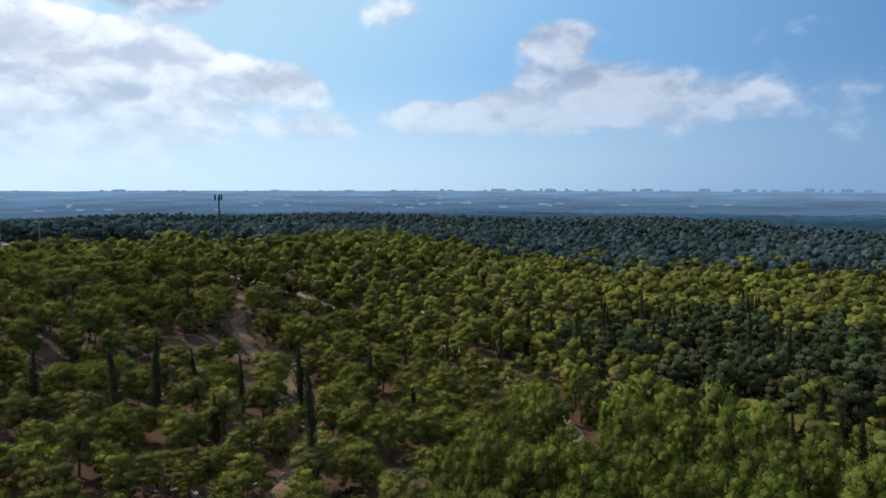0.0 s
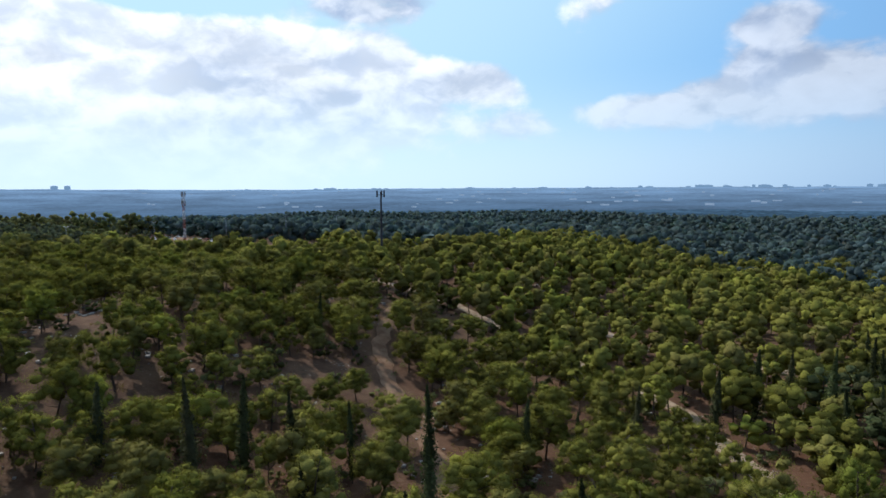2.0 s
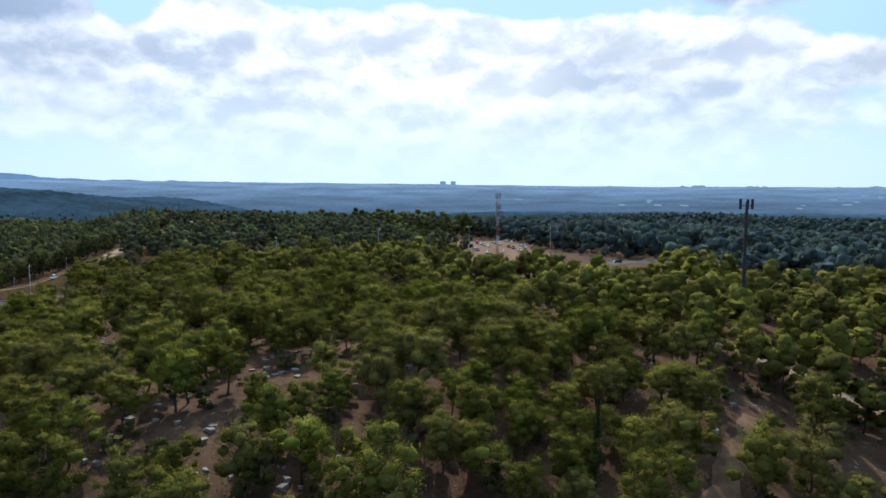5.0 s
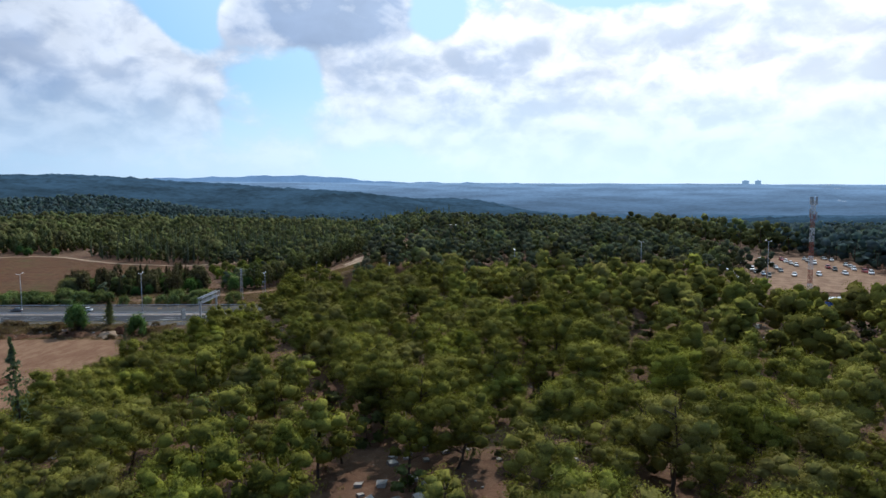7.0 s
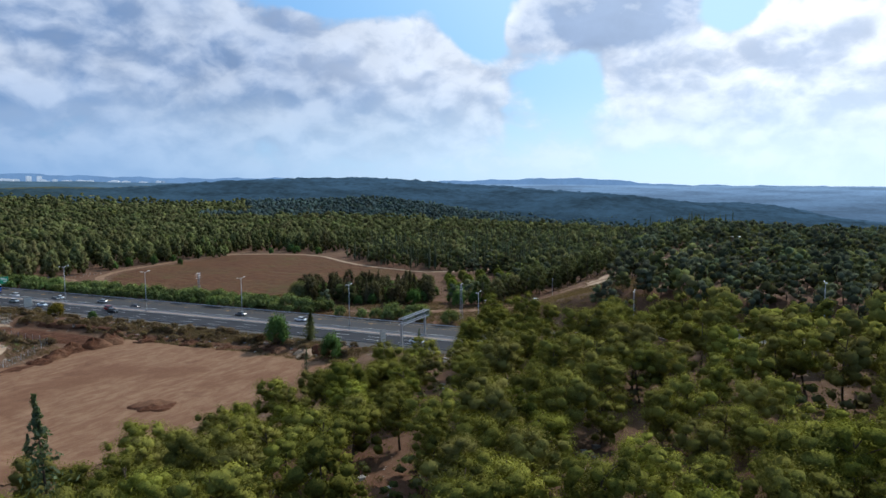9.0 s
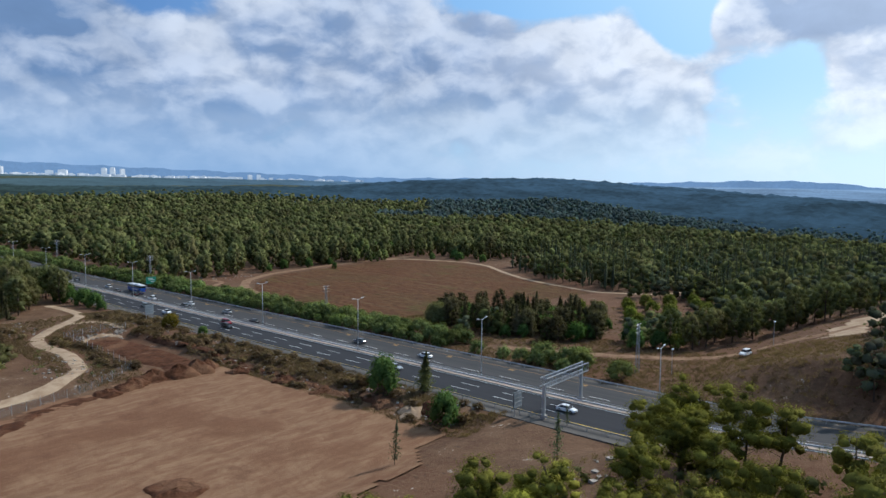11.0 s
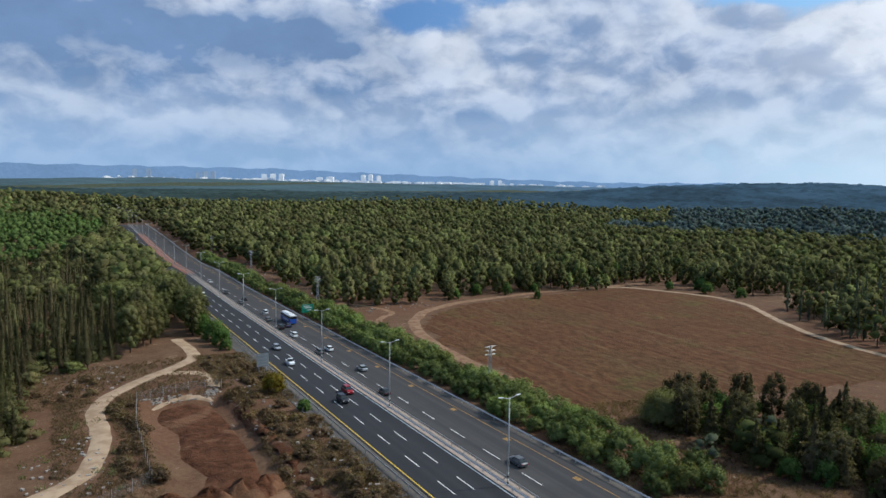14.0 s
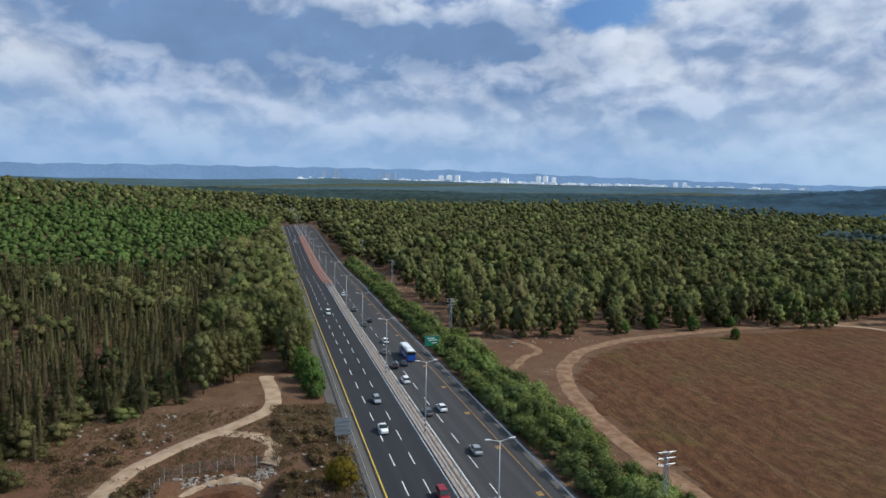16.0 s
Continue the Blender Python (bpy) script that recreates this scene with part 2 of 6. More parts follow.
def build_redsoil(n):
    p = where(n)
    mid, fine = n.noise(p, 0.45, 6, 0.65, 0.5), n.noise(p, 2.5, 5, 0.7)
    wave = n.add("ShaderNodeTexWave", bands_direction="DIAGONAL")
    n.put(p, wave.inputs["Vector"])
    wave.inputs["Scale"].default_value, wave.inputs["Distortion"].default_value = 0.22, 9.0
    c = n.mix(n.span(mid, 0.3, 0.7), (0.048, 0.019, 0.010), (0.112, 0.048, 0.025))
    c = n.mix(n.span(fine, 0.58, 0.75, 0.0, 0.5), c, (0.22, 0.12, 0.07))
    c = n.mix(n.span(n.noise(p, 0.085, 4, 0.6, 0.8), 0.52, 0.64, 0.0, 0.65), c, (0.185, 0.098, 0.056))
    return glossy(n, c, 0.95, 0, n.math("ADD", n.math("ADD", mid, fine), n.math("MULTIPLY", wave.outputs[1], 0.25)), 0.9, 0.3, 0.1)


def build_field(n):
    p = where(n)
    turned = n.add("ShaderNodeVectorRotate", rotation_type="Z_AXIS")
    n.put(p, turned.inputs[0])
    turned.inputs["Angle"].default_value = radians(96.6)
    rows = n.noise(n.vec("MULTIPLY", turned.outputs[0], (0.045, 0.55, 1.0)), 0.9, 6, 0.75, 0.25)
    streak = n.noise(n.vec("MULTIPLY", turned.outputs[0], (0.02, 0.30, 1.0)), 1.0, 5, 0.7, 0.3)
    big, mid, fine = n.noise(p, 0.022, 5, 0.6), n.noise(p, 0.16, 5, 0.65), n.noise(p, 1.6, 6, 0.7)
    c = n.mix(n.span(rows, 0.34, 0.66), (0.096, 0.040, 0.019), (0.142, 0.068, 0.031))
    c = n.mix(n.span(big, 0.46, 0.62, 0.0, 0.5), c, (0.105, 0.064, 0.027))
    c = n.mix(n.span(mid, 0.50, 0.70, 0.0, 0.55), c, (0.104, 0.046, 0.027))
    c = n.mix(n.math("MULTIPLY", n.span(streak, 0.54, 0.66), n.span(fine, 0.36, 0.60, 0.2, 0.8)), c, (0.150, 0.094, 0.046))
    c = n.mix(n.math("MULTIPLY", n.span(n.noise(p, 0.05, 4, 0.7), 0.54, 0.68), n.span(fine, 0.38, 0.6, 0.1, 0.6)), c, (0.092, 0.104, 0.026))
    c = n.mix(n.span(fine, 0.54, 0.70, 0.0, 0.55), c, (0.150, 0.090, 0.045))
    clods = n.noise(n.vec("MULTIPLY", turned.outputs[0], (0.5, 1.0, 1.0)), 0.55, 8, 0.8)
    c = n.vec("SCALE", c, scale=n.span(clods, 0.36, 0.64, 0.52, 1.12))
    return glossy(n, c, 0.95, 0, n.math("ADD", clods, fine), 0.9, 0.4, 0.1)


def build_track(n):
    p = where(n)
    mid, fine = n.noise(p, 0.35, 5, 0.6), n.noise(p, 2.6, 5, 0.7)
    c = n.mix(n.span(mid, 0.35, 0.65), (0.27, 0.185, 0.120), (0.385, 0.285, 0.195))
    c = n.mix(n.span(fine, 0.55, 0.75, 0.0, 0.5), c, (0.46, 0.37, 0.27))
    return glossy(n, c, 0.95, 0, fine, 0.4, 0.1, 0.1)


def build_brown_track(n):
    p = where(n)
    mid, fine = n.noise(p, 0.35, 5, 0.6), n.noise(p, 2.6, 5, 0.7)
    c = n.mix(n.span(mid, 0.35, 0.65), (0.165, 0.092, 0.055), (0.255, 0.160, 0.100))
    return glossy(n, n.mix(n.span(fine, 0.55, 0.75, 0.0, 0.5), c, (0.30, 0.20, 0.13)), 0.95, 0, fine, 0.4, 0.1, 0.1)


def build_asphalt(dark, light):
    def build(n):
        p = where(n)
        lanes = n.noise(n.vec("MULTIPLY", p, (1.0, 0.012, 1.0)), 0.55, 4, 0.5)
        fine, spots = n.noise(p, 9.0, 4, 0.7), n.noise(p, 0.08, 5, 0.6)
        c = n.mix(n.span(lanes, 0.35, 0.65), dark, light)
        c = n.mix(n.span(spots, 0.5, 0.7, 0.0, 0.35), c, tuple(v * 0.8 for v in dark))
        c = n.mix(n.span(fine, 0.5, 0.8, 0.0, 0.35), c, tuple(v * 1.5 for v in light))
        return glossy(n, c, n.span(lanes, 0.3, 0.7, 0.78, 0.92), 0, fine, 0.3, 0.01, 0.12)
    return build


def build_rock(n):
    p = where(n)
    a, b = n.noise(p, 0.7, 6, 0.65), n.noise(p, 4.0, 5, 0.7)
    c = n.mix(n.span(a, 0.35, 0.65), (0.22, 0.19, 0.165), (0.38, 0.345, 0.305))
    return glossy(n, n.mix(n.span(b, 0.5, 0.75, 0.0, 0.6), c, (0.20, 0.17, 0.14)), 0.9, 0, b, 0.8, 0.1, 0.2)


def build_bark(n):
    p = where(n)
    v = n.noise(n.vec("MULTIPLY", p, (1.0, 1.0, 0.25)), 6.0, 5, 0.65)
    return glossy(n, n.mix(v, (0.045, 0.032, 0.024), (0.155, 0.115, 0.085)), 0.95, 0, v, 0.8, 0.04, 0.1)


def painted_haze(name, color, pale, gain, patch=0.004, spread=0.0, far=None, reach=(0.0, 1.0), north=None):
    """The far distance: haze of kilometres of lit air, painted in as emission."""
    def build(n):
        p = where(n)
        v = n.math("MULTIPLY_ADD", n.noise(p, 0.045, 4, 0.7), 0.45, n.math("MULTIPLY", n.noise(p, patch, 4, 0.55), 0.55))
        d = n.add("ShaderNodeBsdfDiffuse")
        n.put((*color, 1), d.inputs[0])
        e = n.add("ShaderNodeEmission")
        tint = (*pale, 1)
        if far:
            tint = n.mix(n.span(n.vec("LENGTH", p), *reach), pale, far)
        # the painted haze changes its tint towards the north
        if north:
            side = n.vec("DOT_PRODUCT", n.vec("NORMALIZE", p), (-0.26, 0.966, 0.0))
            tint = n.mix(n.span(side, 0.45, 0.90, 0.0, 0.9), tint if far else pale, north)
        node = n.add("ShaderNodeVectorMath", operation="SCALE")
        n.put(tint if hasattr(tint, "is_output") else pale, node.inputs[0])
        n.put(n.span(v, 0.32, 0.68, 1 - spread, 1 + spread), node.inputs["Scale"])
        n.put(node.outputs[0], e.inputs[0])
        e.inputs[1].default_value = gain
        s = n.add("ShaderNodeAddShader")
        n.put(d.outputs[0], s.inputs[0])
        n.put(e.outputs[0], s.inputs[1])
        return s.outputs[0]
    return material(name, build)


def build_mesh_wire(n):
    b = glossy(n, (0.35, 0.36, 0.37), 0.5, 0.8)
    m = n.add("ShaderNodeMixShader")
    p = n.add("ShaderNodeTexCoord").outputs["Object"]
    m.inputs[0].default_value = 0.22
    n.put(n.span(n.noise(p, 9.0, 2), 0.3, 0.7, 0.14, 0.30), m.inputs[0])
    n.put(n.add("ShaderNodeBsdfTransparent").outputs[0], m.inputs[1])
    n.put(b, m.inputs[2])
    return m.outputs[0]


M_GROUND, M_DIRT, M_RED = material("dry_ground", build_ground), material("graded_earth", build_dirt), material("red_soil", build_redsoil)
M_FIELD, M_TRACK, M_ROCK, M_BARK = material("ploughed_field", build_field), material("pale_track", build_track), material("limestone", build_rock), material("bark", build_bark)
M_NEWTAR = material("new_asphalt", build_asphalt((0.026, 0.027, 0.031), (0.036, 0.037, 0.042)))
M_OLDTAR = material("worn_asphalt", build_asphalt((0.043, 0.043, 0.045), (0.064, 0.062, 0.062)))
M_SHOULDER = material("shoulder_asphalt", build_asphalt((0.078, 0.072, 0.067), (0.118, 0.108, 0.098)))
M_WHITE, M_YELLOW, M_ORANGE = plain("road_white", (0.72, 0.72, 0.70), 0.6, spread=0.35, grain=2), plain("road_yellow", (0.62, 0.42, 0.05), 0.6, grain=2), plain("faded_orange", (0.34, 0.20, 0.07), 0.8, grain=1.5, spread=0.5)
M_PAVER, M_STEEL, M_CONCRETE = plain("median_paving", (0.36, 0.29, 0.24), 0.9, grain=1.5), plain("galvanised_steel", (0.52, 0.53, 0.54), 0.45, 0.7), plain("concrete", (0.42, 0.40, 0.37), 0.85, grain=0.8)
M_REDPAVE = plain("red_paving", (0.30, 0.14, 0.10), 0.9, grain=0.5)
M_PINE = leafy("pine_needles", (0.072, 0.074, 0.023), (0.280, 0.268, 0.052), 0.28, 0.22, (0.190, 0.160, 0.060))
M_YOUNG = leafy("young_pine_needles", (0.064, 0.078, 0.019), (0.220, 0.240, 0.044), 0.27, 0.18, (0.17, 0.155, 0.045))
M_FOREST = leafy("tall_pine_needles", (0.078, 0.090, 0.042), (0.190, 0.198, 0.080), 0.42, 0.34, (0.150, 0.124, 0.062))
M_DARK = leafy("dark_conifer_scales", (0.062, 0.076, 0.054), (0.130, 0.150, 0.090), 0.38, 0.30, (0.125, 0.114, 0.080))
M_STAND = leafy("shaded_conifer_needles", (0.030, 0.040, 0.020), (0.086, 0.100, 0.042), 0.22, 0.28, (0.090, 0.080, 0.045))
M_CYPRESS = leafy("cypress_scales", (0.062, 0.058, 0.034), (0.140, 0.126, 0.064), 0.38, 0.34, (0.140, 0.110, 0.070))
M_GREEN = leafy("carob_leaves", (0.050, 0.095, 0.030), (0.125, 0.195, 0.056), 0.30, 0.20, (0.10, 0.15, 0.04))
M_HEDGE = leafy("hedge_leaves", (0.090, 0.125, 0.048), (0.205, 0.245, 0.095), 0.35, 0.25, (0.18, 0.19, 0.06))
M_DRY = leafy("dry_stems", (0.120, 0.080, 0.054), (0.230, 0.164, 0.112), 0.50, 0.20, (0.21, 0.14, 0.08))
M_RUST = leafy("rusty_leaves", (0.110, 0.075, 0.015), (0.230, 0.165, 0.030), 0.35, 0.10)
# far leaves: the blue of distance haze is mixed into their base colour
M_FARTREES = leafy("haze_tinted_leaves", (0.082, 0.118, 0.130), (0.116, 0.160, 0.166), 0.48, 0.22, (0.085, 0.095, 0.070))
M_PLANT = leafy("plantation_leaves", (0.058, 0.096, 0.032), (0.116, 0.172, 0.056), 0.35, 0.16, (0.13, 0.17, 0.06))
M_BROWNTRACK = material("brown_track", build_brown_track)
# far land: blue haze painted into the emission, paler with distance
M_HAZE0 = painted_haze("near_ridge_haze_glow", (0.010, 0.014, 0.012), (0.030, 0.066, 0.114), 0.85, 0.008, 0.50, (0.066, 0.135, 0.235), (1000.0, 2500.0), (0.032, 0.056, 0.056))
M_HAZE1 = painted_haze("ridge_haze_glow", (0.02, 0.03, 0.03), (0.036, 0.084, 0.155), 0.85, 0.005, 0.35, (0.10, 0.185, 0.31), (2300.0, 4400.0), (0.060, 0.105, 0.130))
M_HAZE2 = painted_haze("hills_haze_glow", (0.02, 0.02, 0.02), (0.155, 0.285, 0.50), 0.95, 0.003, 0.12)
M_PLAIN = painted_haze("plain_haze_glow", (0.02, 0.02, 0.02), (0.090, 0.170, 0.285), 0.85, 0.003, 0.34, (0.22, 0.37, 0.585), (2100.0, 4600.0))
M_GALV, M_MASTDARK = plain("grey_galvanised", (0.46, 0.47, 0.48), 0.5, 0.5), plain("dark_weathered_steel", (0.06, 0.06, 0.065), 0.6, 0.3)
M_MASTRED, M_MASTWHITE = plain("mast_red", (0.40, 0.13, 0.09), 0.6), plain("mast_white", (0.66, 0.64, 0.62), 0.6)
M_TYRE, M_RIM, M_GLASS = plain("tyre_rubber", (0.02, 0.02, 0.02), 0.85), plain("alloy", (0.5, 0.5, 0.52), 0.3, 0.9), plain("tinted_glass", (0.015, 0.018, 0.022), 0.08, spec=0.6, spread=0.1)
M_SIGN, M_SIGNBACK, M_WIRE = plain("sign_green", (0.01, 0.22, 0.13), 0.5), plain("sign_back", (0.33, 0.37, 0.40), 0.5, 0.6), material("chain_link", build_mesh_wire)
M_BLACK, M_LAMP, M_STONE = plain("black_paint", (0.02, 0.02, 0.02), 0.6), plain("lamp_glass", (0.7, 0.71, 0.72), 0.3), plain("tower_plaster", (0.42, 0.36, 0.30), 0.9, grain=0.4)
M_HEADLIGHT, M_TAIL = plain("headlight_glass", (0.75, 0.76, 0.78), 0.1), plain("tail_lamp", (0.35, 0.015, 0.012), 0.3)
PAINTS = {k: plain("car_paint_" + k, c, 0.28, m, 1.0, 0.06, 0.5) for k, c, m in (("white", (0.74, 0.75, 0.76), 0.0), ("silver", (0.42, 0.44, 0.46), 0.5), ("grey", (0.12, 0.13, 0.14), 0.4), ("black", (0.018, 0.020, 0.024), 0.2), ("red", (0.28, 0.012, 0.022), 0.2), ("blue", (0.02, 0.10, 0.42), 0.1), ("navy", (0.02, 0.035, 0.085), 0.3))}

# ---- mesh helpers ----
RNG = np.random.default_rng(7)


def quad_mesh(name, verts, quads, mats, index=None, smooth=False, normals=None):
    """A mesh of quads from arrays; normals: one for each vertex, for soft foliage."""
    me = bpy.data.meshes.new(name)
    verts, quads = np.asarray(verts, np.float32), np.asarray(quads, np.int32)
    n = len(quads)
    me.vertices.add(len(verts))
    me.vertices.foreach_set("co", verts.ravel())
    me.loops.add(4 * n)
    me.loops.foreach_set("vertex_index", quads.ravel())
    me.polygons.add(n)
    me.polygons.foreach_set("loop_start", np.arange(0, 4 * n, 4, dtype=np.int32))
    me.polygons.foreach_set("loop_total", np.full(n, 4, np.int32))
    if index is not None:
        me.polygons.foreach_set("material_index", np.asarray(index, np.int32))
    me.polygons.foreach_set("use_smooth", np.full(n, smooth, bool))
    for m in mats:
        me.materials.append(m)
    me.update(calc_edges=True)
    if normals is not None:
        me.attributes.new("custom_normal", "FLOAT_VECTOR", "POINT").data.foreach_set("vector", np.asarray(normals, np.float32).ravel())
    return me


def join(pieces):
    """Several (verts, quads) in one."""
    vs, qs, at = [], [], 0
    for v, q in pieces:
        vs.append(v), qs.append(np.asarray(q) + at)
        at += len(v)
    return np.concatenate(vs), np.concatenate(qs)


def box(cx, cy, cz, sx, sy, sz):
    """A box round a centre."""
    v = np.array([(x, y, z) for x in (-.5, .5) for y in (-.5, .5) for z in (-.5, .5)]) * (sx, sy, sz) + (cx, cy, cz)
    return v, np.array([(0, 1, 3, 2), (4, 6, 7, 5), (0, 4, 5, 1), (2, 3, 7, 6), (0, 2, 6, 4), (1, 5, 7, 3)])


def tube(points, radii, sides=6, cap=True):
    """A tapered tube along points."""
    p, r = np.asarray(points, float), np.asarray(radii, float) * np.ones(len(points))
    d = np.gradient(p, axis=0)
    d /= np.linalg.norm(d, axis=1, keepdims=True) + 1e-9
    ref = np.where(np.abs(d[:, 2:3]) > 0.9, np.array([[1.0, 0, 0]]), np.array([[0, 0, 1.0]]))
    u = np.cross(d, ref)
    u /= np.linalg.norm(u, axis=1, keepdims=True)
    w_ = np.cross(d, u)
    a = np.linspace(0, 2 * np.pi, sides, endpoint=False)
    ring = p[:, None] + r[:, None, None] * (np.cos(a)[None, :, None] * u[:, None] + np.sin(a)[None, :, None] * w_[:, None])
    i, j = np.meshgrid(np.arange(len(p) - 1), np.arange(sides), indexing="ij")
    k = (j + 1) % sides
    q = np.stack([i * sides + j, i * sides + k, (i + 1) * sides + k, (i + 1) * sides + j], -1).reshape(-1, 4)
    v = ring.reshape(-1, 3)
    if cap and sides % 2 == 0:
        top = (len(p) - 1) * sides
        q = np.concatenate([q, [(top, top + s, top + s + 1, top + (s + 2) % sides) for s in range(1, sides - 2, 2)] if sides > 4 else [(top, top + 1, top + 2, top + 3)]])
    return v, q


def unit(v):
    return v / (np.linalg.norm(v, axis=-1, keepdims=True) + 1e-9)


def blades(centers, normals, length, width, rng, up=0.0):
    """Small leaf quads, lying across their normals."""
    n = len(centers)
    normals = unit(normals)
    t = rng.normal(size=(n, 3)) + (0, 0, up)
    t = unit(t - (t * normals).sum(1, keepdims=True) * normals)
    b = np.cross(normals, t)
    l_, w_ = (length * rng.uniform(0.6, 1.3, n))[:, None], (width * rng.uniform(0.6, 1.3, n))[:, None]
    v = np.stack([centers - t * l_, centers - b * w_ + t * l_ * 0.15, centers + t * l_, centers + b * w_ - t * l_ * 0.1], 1).reshape(-1, 3)
    return v, np.arange(4 * n).reshape(-1, 4)


def lump(at, size, rng, around=8, rows=5, uneven=0.22):
    """A closed uneven ball of quads with its outward normals."""
    e, a = np.meshgrid(np.linspace(-1.45, 1.45, rows), np.arange(around) * 2 * np.pi / around, indexing="ij")
    a = a + 0.4 * e
    d = np.stack([np.cos(a) * np.cos(e), np.sin(a) * np.cos(e), np.sin(e)], -1).reshape(-1, 3)
    r = rng.uniform(1 - uneven, 1 + uneven, len(d))[:, None]
    i, j = np.meshgrid(np.arange(rows - 1), np.arange(around), indexing="ij")
    k = (j + 1) % around
    q = np.stack([i * around + j, i * around + k, (i + 1) * around + k, (i + 1) * around + j], -1).reshape(-1, 4)
    return at + d * size * r, q, unit(d / np.asarray(size))


def join_leaves(pieces):
    """Several (verts, quads, normals) in one."""
    v, q = join([(p[0], p[1]) for p in pieces])
    return v, q, np.concatenate([p[2] for p in pieces])


def part(name, mesh, parent, label="", at=None):
    ob = new(name, mesh)
    ob.parent = parent
    if at is not None:
        ob.matrix_basis = at
    return tagged(ob, label=label)


def mesh_part(name, pieces, mat, parent, label="", smooth=False):
    v, q = join(pieces)
    return part(name, quad_mesh(name, v, q, [mat], smooth=smooth), parent, label)


# ---- lie of the land ----


def ease(t):
    t = np.clip(t, 0, 1)
    return t * t * (3 - 2 * t)


def bump(x, y, cx, cy, sx, sy):
    return np.exp(-((x - cx) / sx) ** 2 / 2 - ((y - cy) / sy) ** 2 / 2)


FAR_AZ = [-180, -150, -105, -75, -40, -20, 0, 20, 35, 50, 65, 85, 110, 140, 180]
FAR_EL = [-0.3, -0.5, -0.55, -0.45, -0.40, -0.15, 0.05, 0.30, 0.45, 0.50, 0.75, 0.75, 0.35, 0.1, -0.3]
MID_Z = [0, -14, -44, -48, -58, -70, -62, -18, 8, 22, 32, 34, 30, 12, 0]
RISE_AZ, RISE_Z = [-180, -120, -60, -30, 0, 18, 30, 45, 60, 110, 150, 180], [-12, -22, -24, -36, -38, -24, -4, 6, 20, 24, 8, -12]


def land(x, y):
    """Height of the ground."""
    x, y = np.asarray(x, float), np.asarray(y, float)
    r, a = np.hypot(x, y + 80), np.degrees(np.arctan2(y + 80, x))
    hill = ease((x + 238) / 76) * (12.5 * ease((-y - 104) / 58) - 3.0 * ease((-y - 235) / 50))
    z = -6.0 * ease((-x - 150) / 150) + hill + 2 * bump(x, y, 250, -190, 110, 90)
    z = z + 0.35 * np.sin(x * 0.11 + 1.3 * np.sin(y * 0.05)) * np.sin(y * 0.09 + 0.7) + 0.5 * np.sin(x * 0.031 + 2) * np.sin(y * 0.027)
    road = ease((np.abs(x) - 17) / 16)
    south = 9.5 * ease((-y - 118) / 130)
    z = south + (z - south) * road
    fld = ease((np.maximum(np.abs(x - 105) / 110, np.abs(y - 10) / 125) - 0.85) / 0.3)
    z = z * fld
    pad = 1 - ease((np.maximum(np.abs(x + 62) / 38, np.abs(y + 58) / 40) - 0.92) / 0.25)
    z = z * (1 - pad) - 2.0 * pad
    pit = 1 - ease((np.maximum(np.abs(x + 36) / 8.5, np.abs(y - 4) / 25) - 0.9) / 0.25)
    z = z * (1 - pit) - 2.2 * pit
    near = z
    far = np.interp(a, RISE_AZ, RISE_Z)
    z = near * (1 - ease((r - 280) / 350)) + far * ease((r - 220) / 750)
    mid = np.interp(a, FAR_AZ, MID_Z)
    out = 43 + 4700 * np.tan(np.radians(np.interp(a, FAR_AZ, FAR_EL)))
    z = z + (mid - far) * ease((r - 900) / 1100)
    z = z + (out - mid) * ease((r - 2000) / 2700)
    z = z + 46 * bump(x, y, 1330, 880, 420, 260) + 58 * bump(x, y, 1750, 360, 330, 420) + 34 * bump(x, y, 1300, 60, 260, 150) + 20 * bump(x, y, 760, 330, 130, 110) + 26 * bump(x, y, 1650, -240, 300, 120) + 9 * bump(x, y, 620, 150, 150, 200) + 20 * bump(x, y, -300, 650, 150, 190)
    z = z + 13 * bump(x, y, 520, -780, 420, 130) + 11 * bump(x, y, -20, -980, 330, 110) + 8 * bump(x, y, -420, -820, 260, 140)
    z = z + 3.0 * ease((r - 400) / 500) * np.sin(x * 0.011 + np.sin(y * 0.007)) * np.sin(y * 0.012 + 1)
    cut = (1 - ease((np.abs(x) - 16) / 45)) * ease((y - 220) / 80) * (1 - ease((y - 680) / 120))
    return z + (np.minimum(z, 10.0 * ease((y - 250) / 350)) - z) * cut


def axis(lo, hi, step, end_lo, end_hi, grow):
    mid = list(np.arange(lo, hi + step / 2, step))
    s, v = step, mid[-1]
    while v < end_hi:
        s = min(s * grow, 160)
        v += s
        mid.append(v)
    s, v = step, mid[0]
    while v > end_lo:
        s = min(s * grow, 160)
        v -= s
        mid.insert(0, v)
    return np.array(mid)


def grid_mesh(name, xs, ys, height, mat, keep=None, smooth=True):
    gx, gy = np.meshgrid(xs, ys, indexing="ij")
    v = np.stack([gx, gy, height(gx, gy)], -1).reshape(-1, 3)
    i, j = np.meshgrid(np.arange(len(xs) - 1), np.arange(len(ys) - 1), indexing="ij")
    n = len(ys)
    q = np.stack([i * n + j, (i + 1) * n + j, (i + 1) * n + j + 1, i * n + j + 1], -1).reshape(-1, 4)
    if keep is not None:
        q = q[keep(v[q].mean(1))]
        used = np.unique(q)
        back_ = np.zeros(len(v), int)
        back_[used] = np.arange(len(used))
        v, q = v[used], back_[q]
    return quad_mesh(name, v, q, [mat], smooth=smooth)


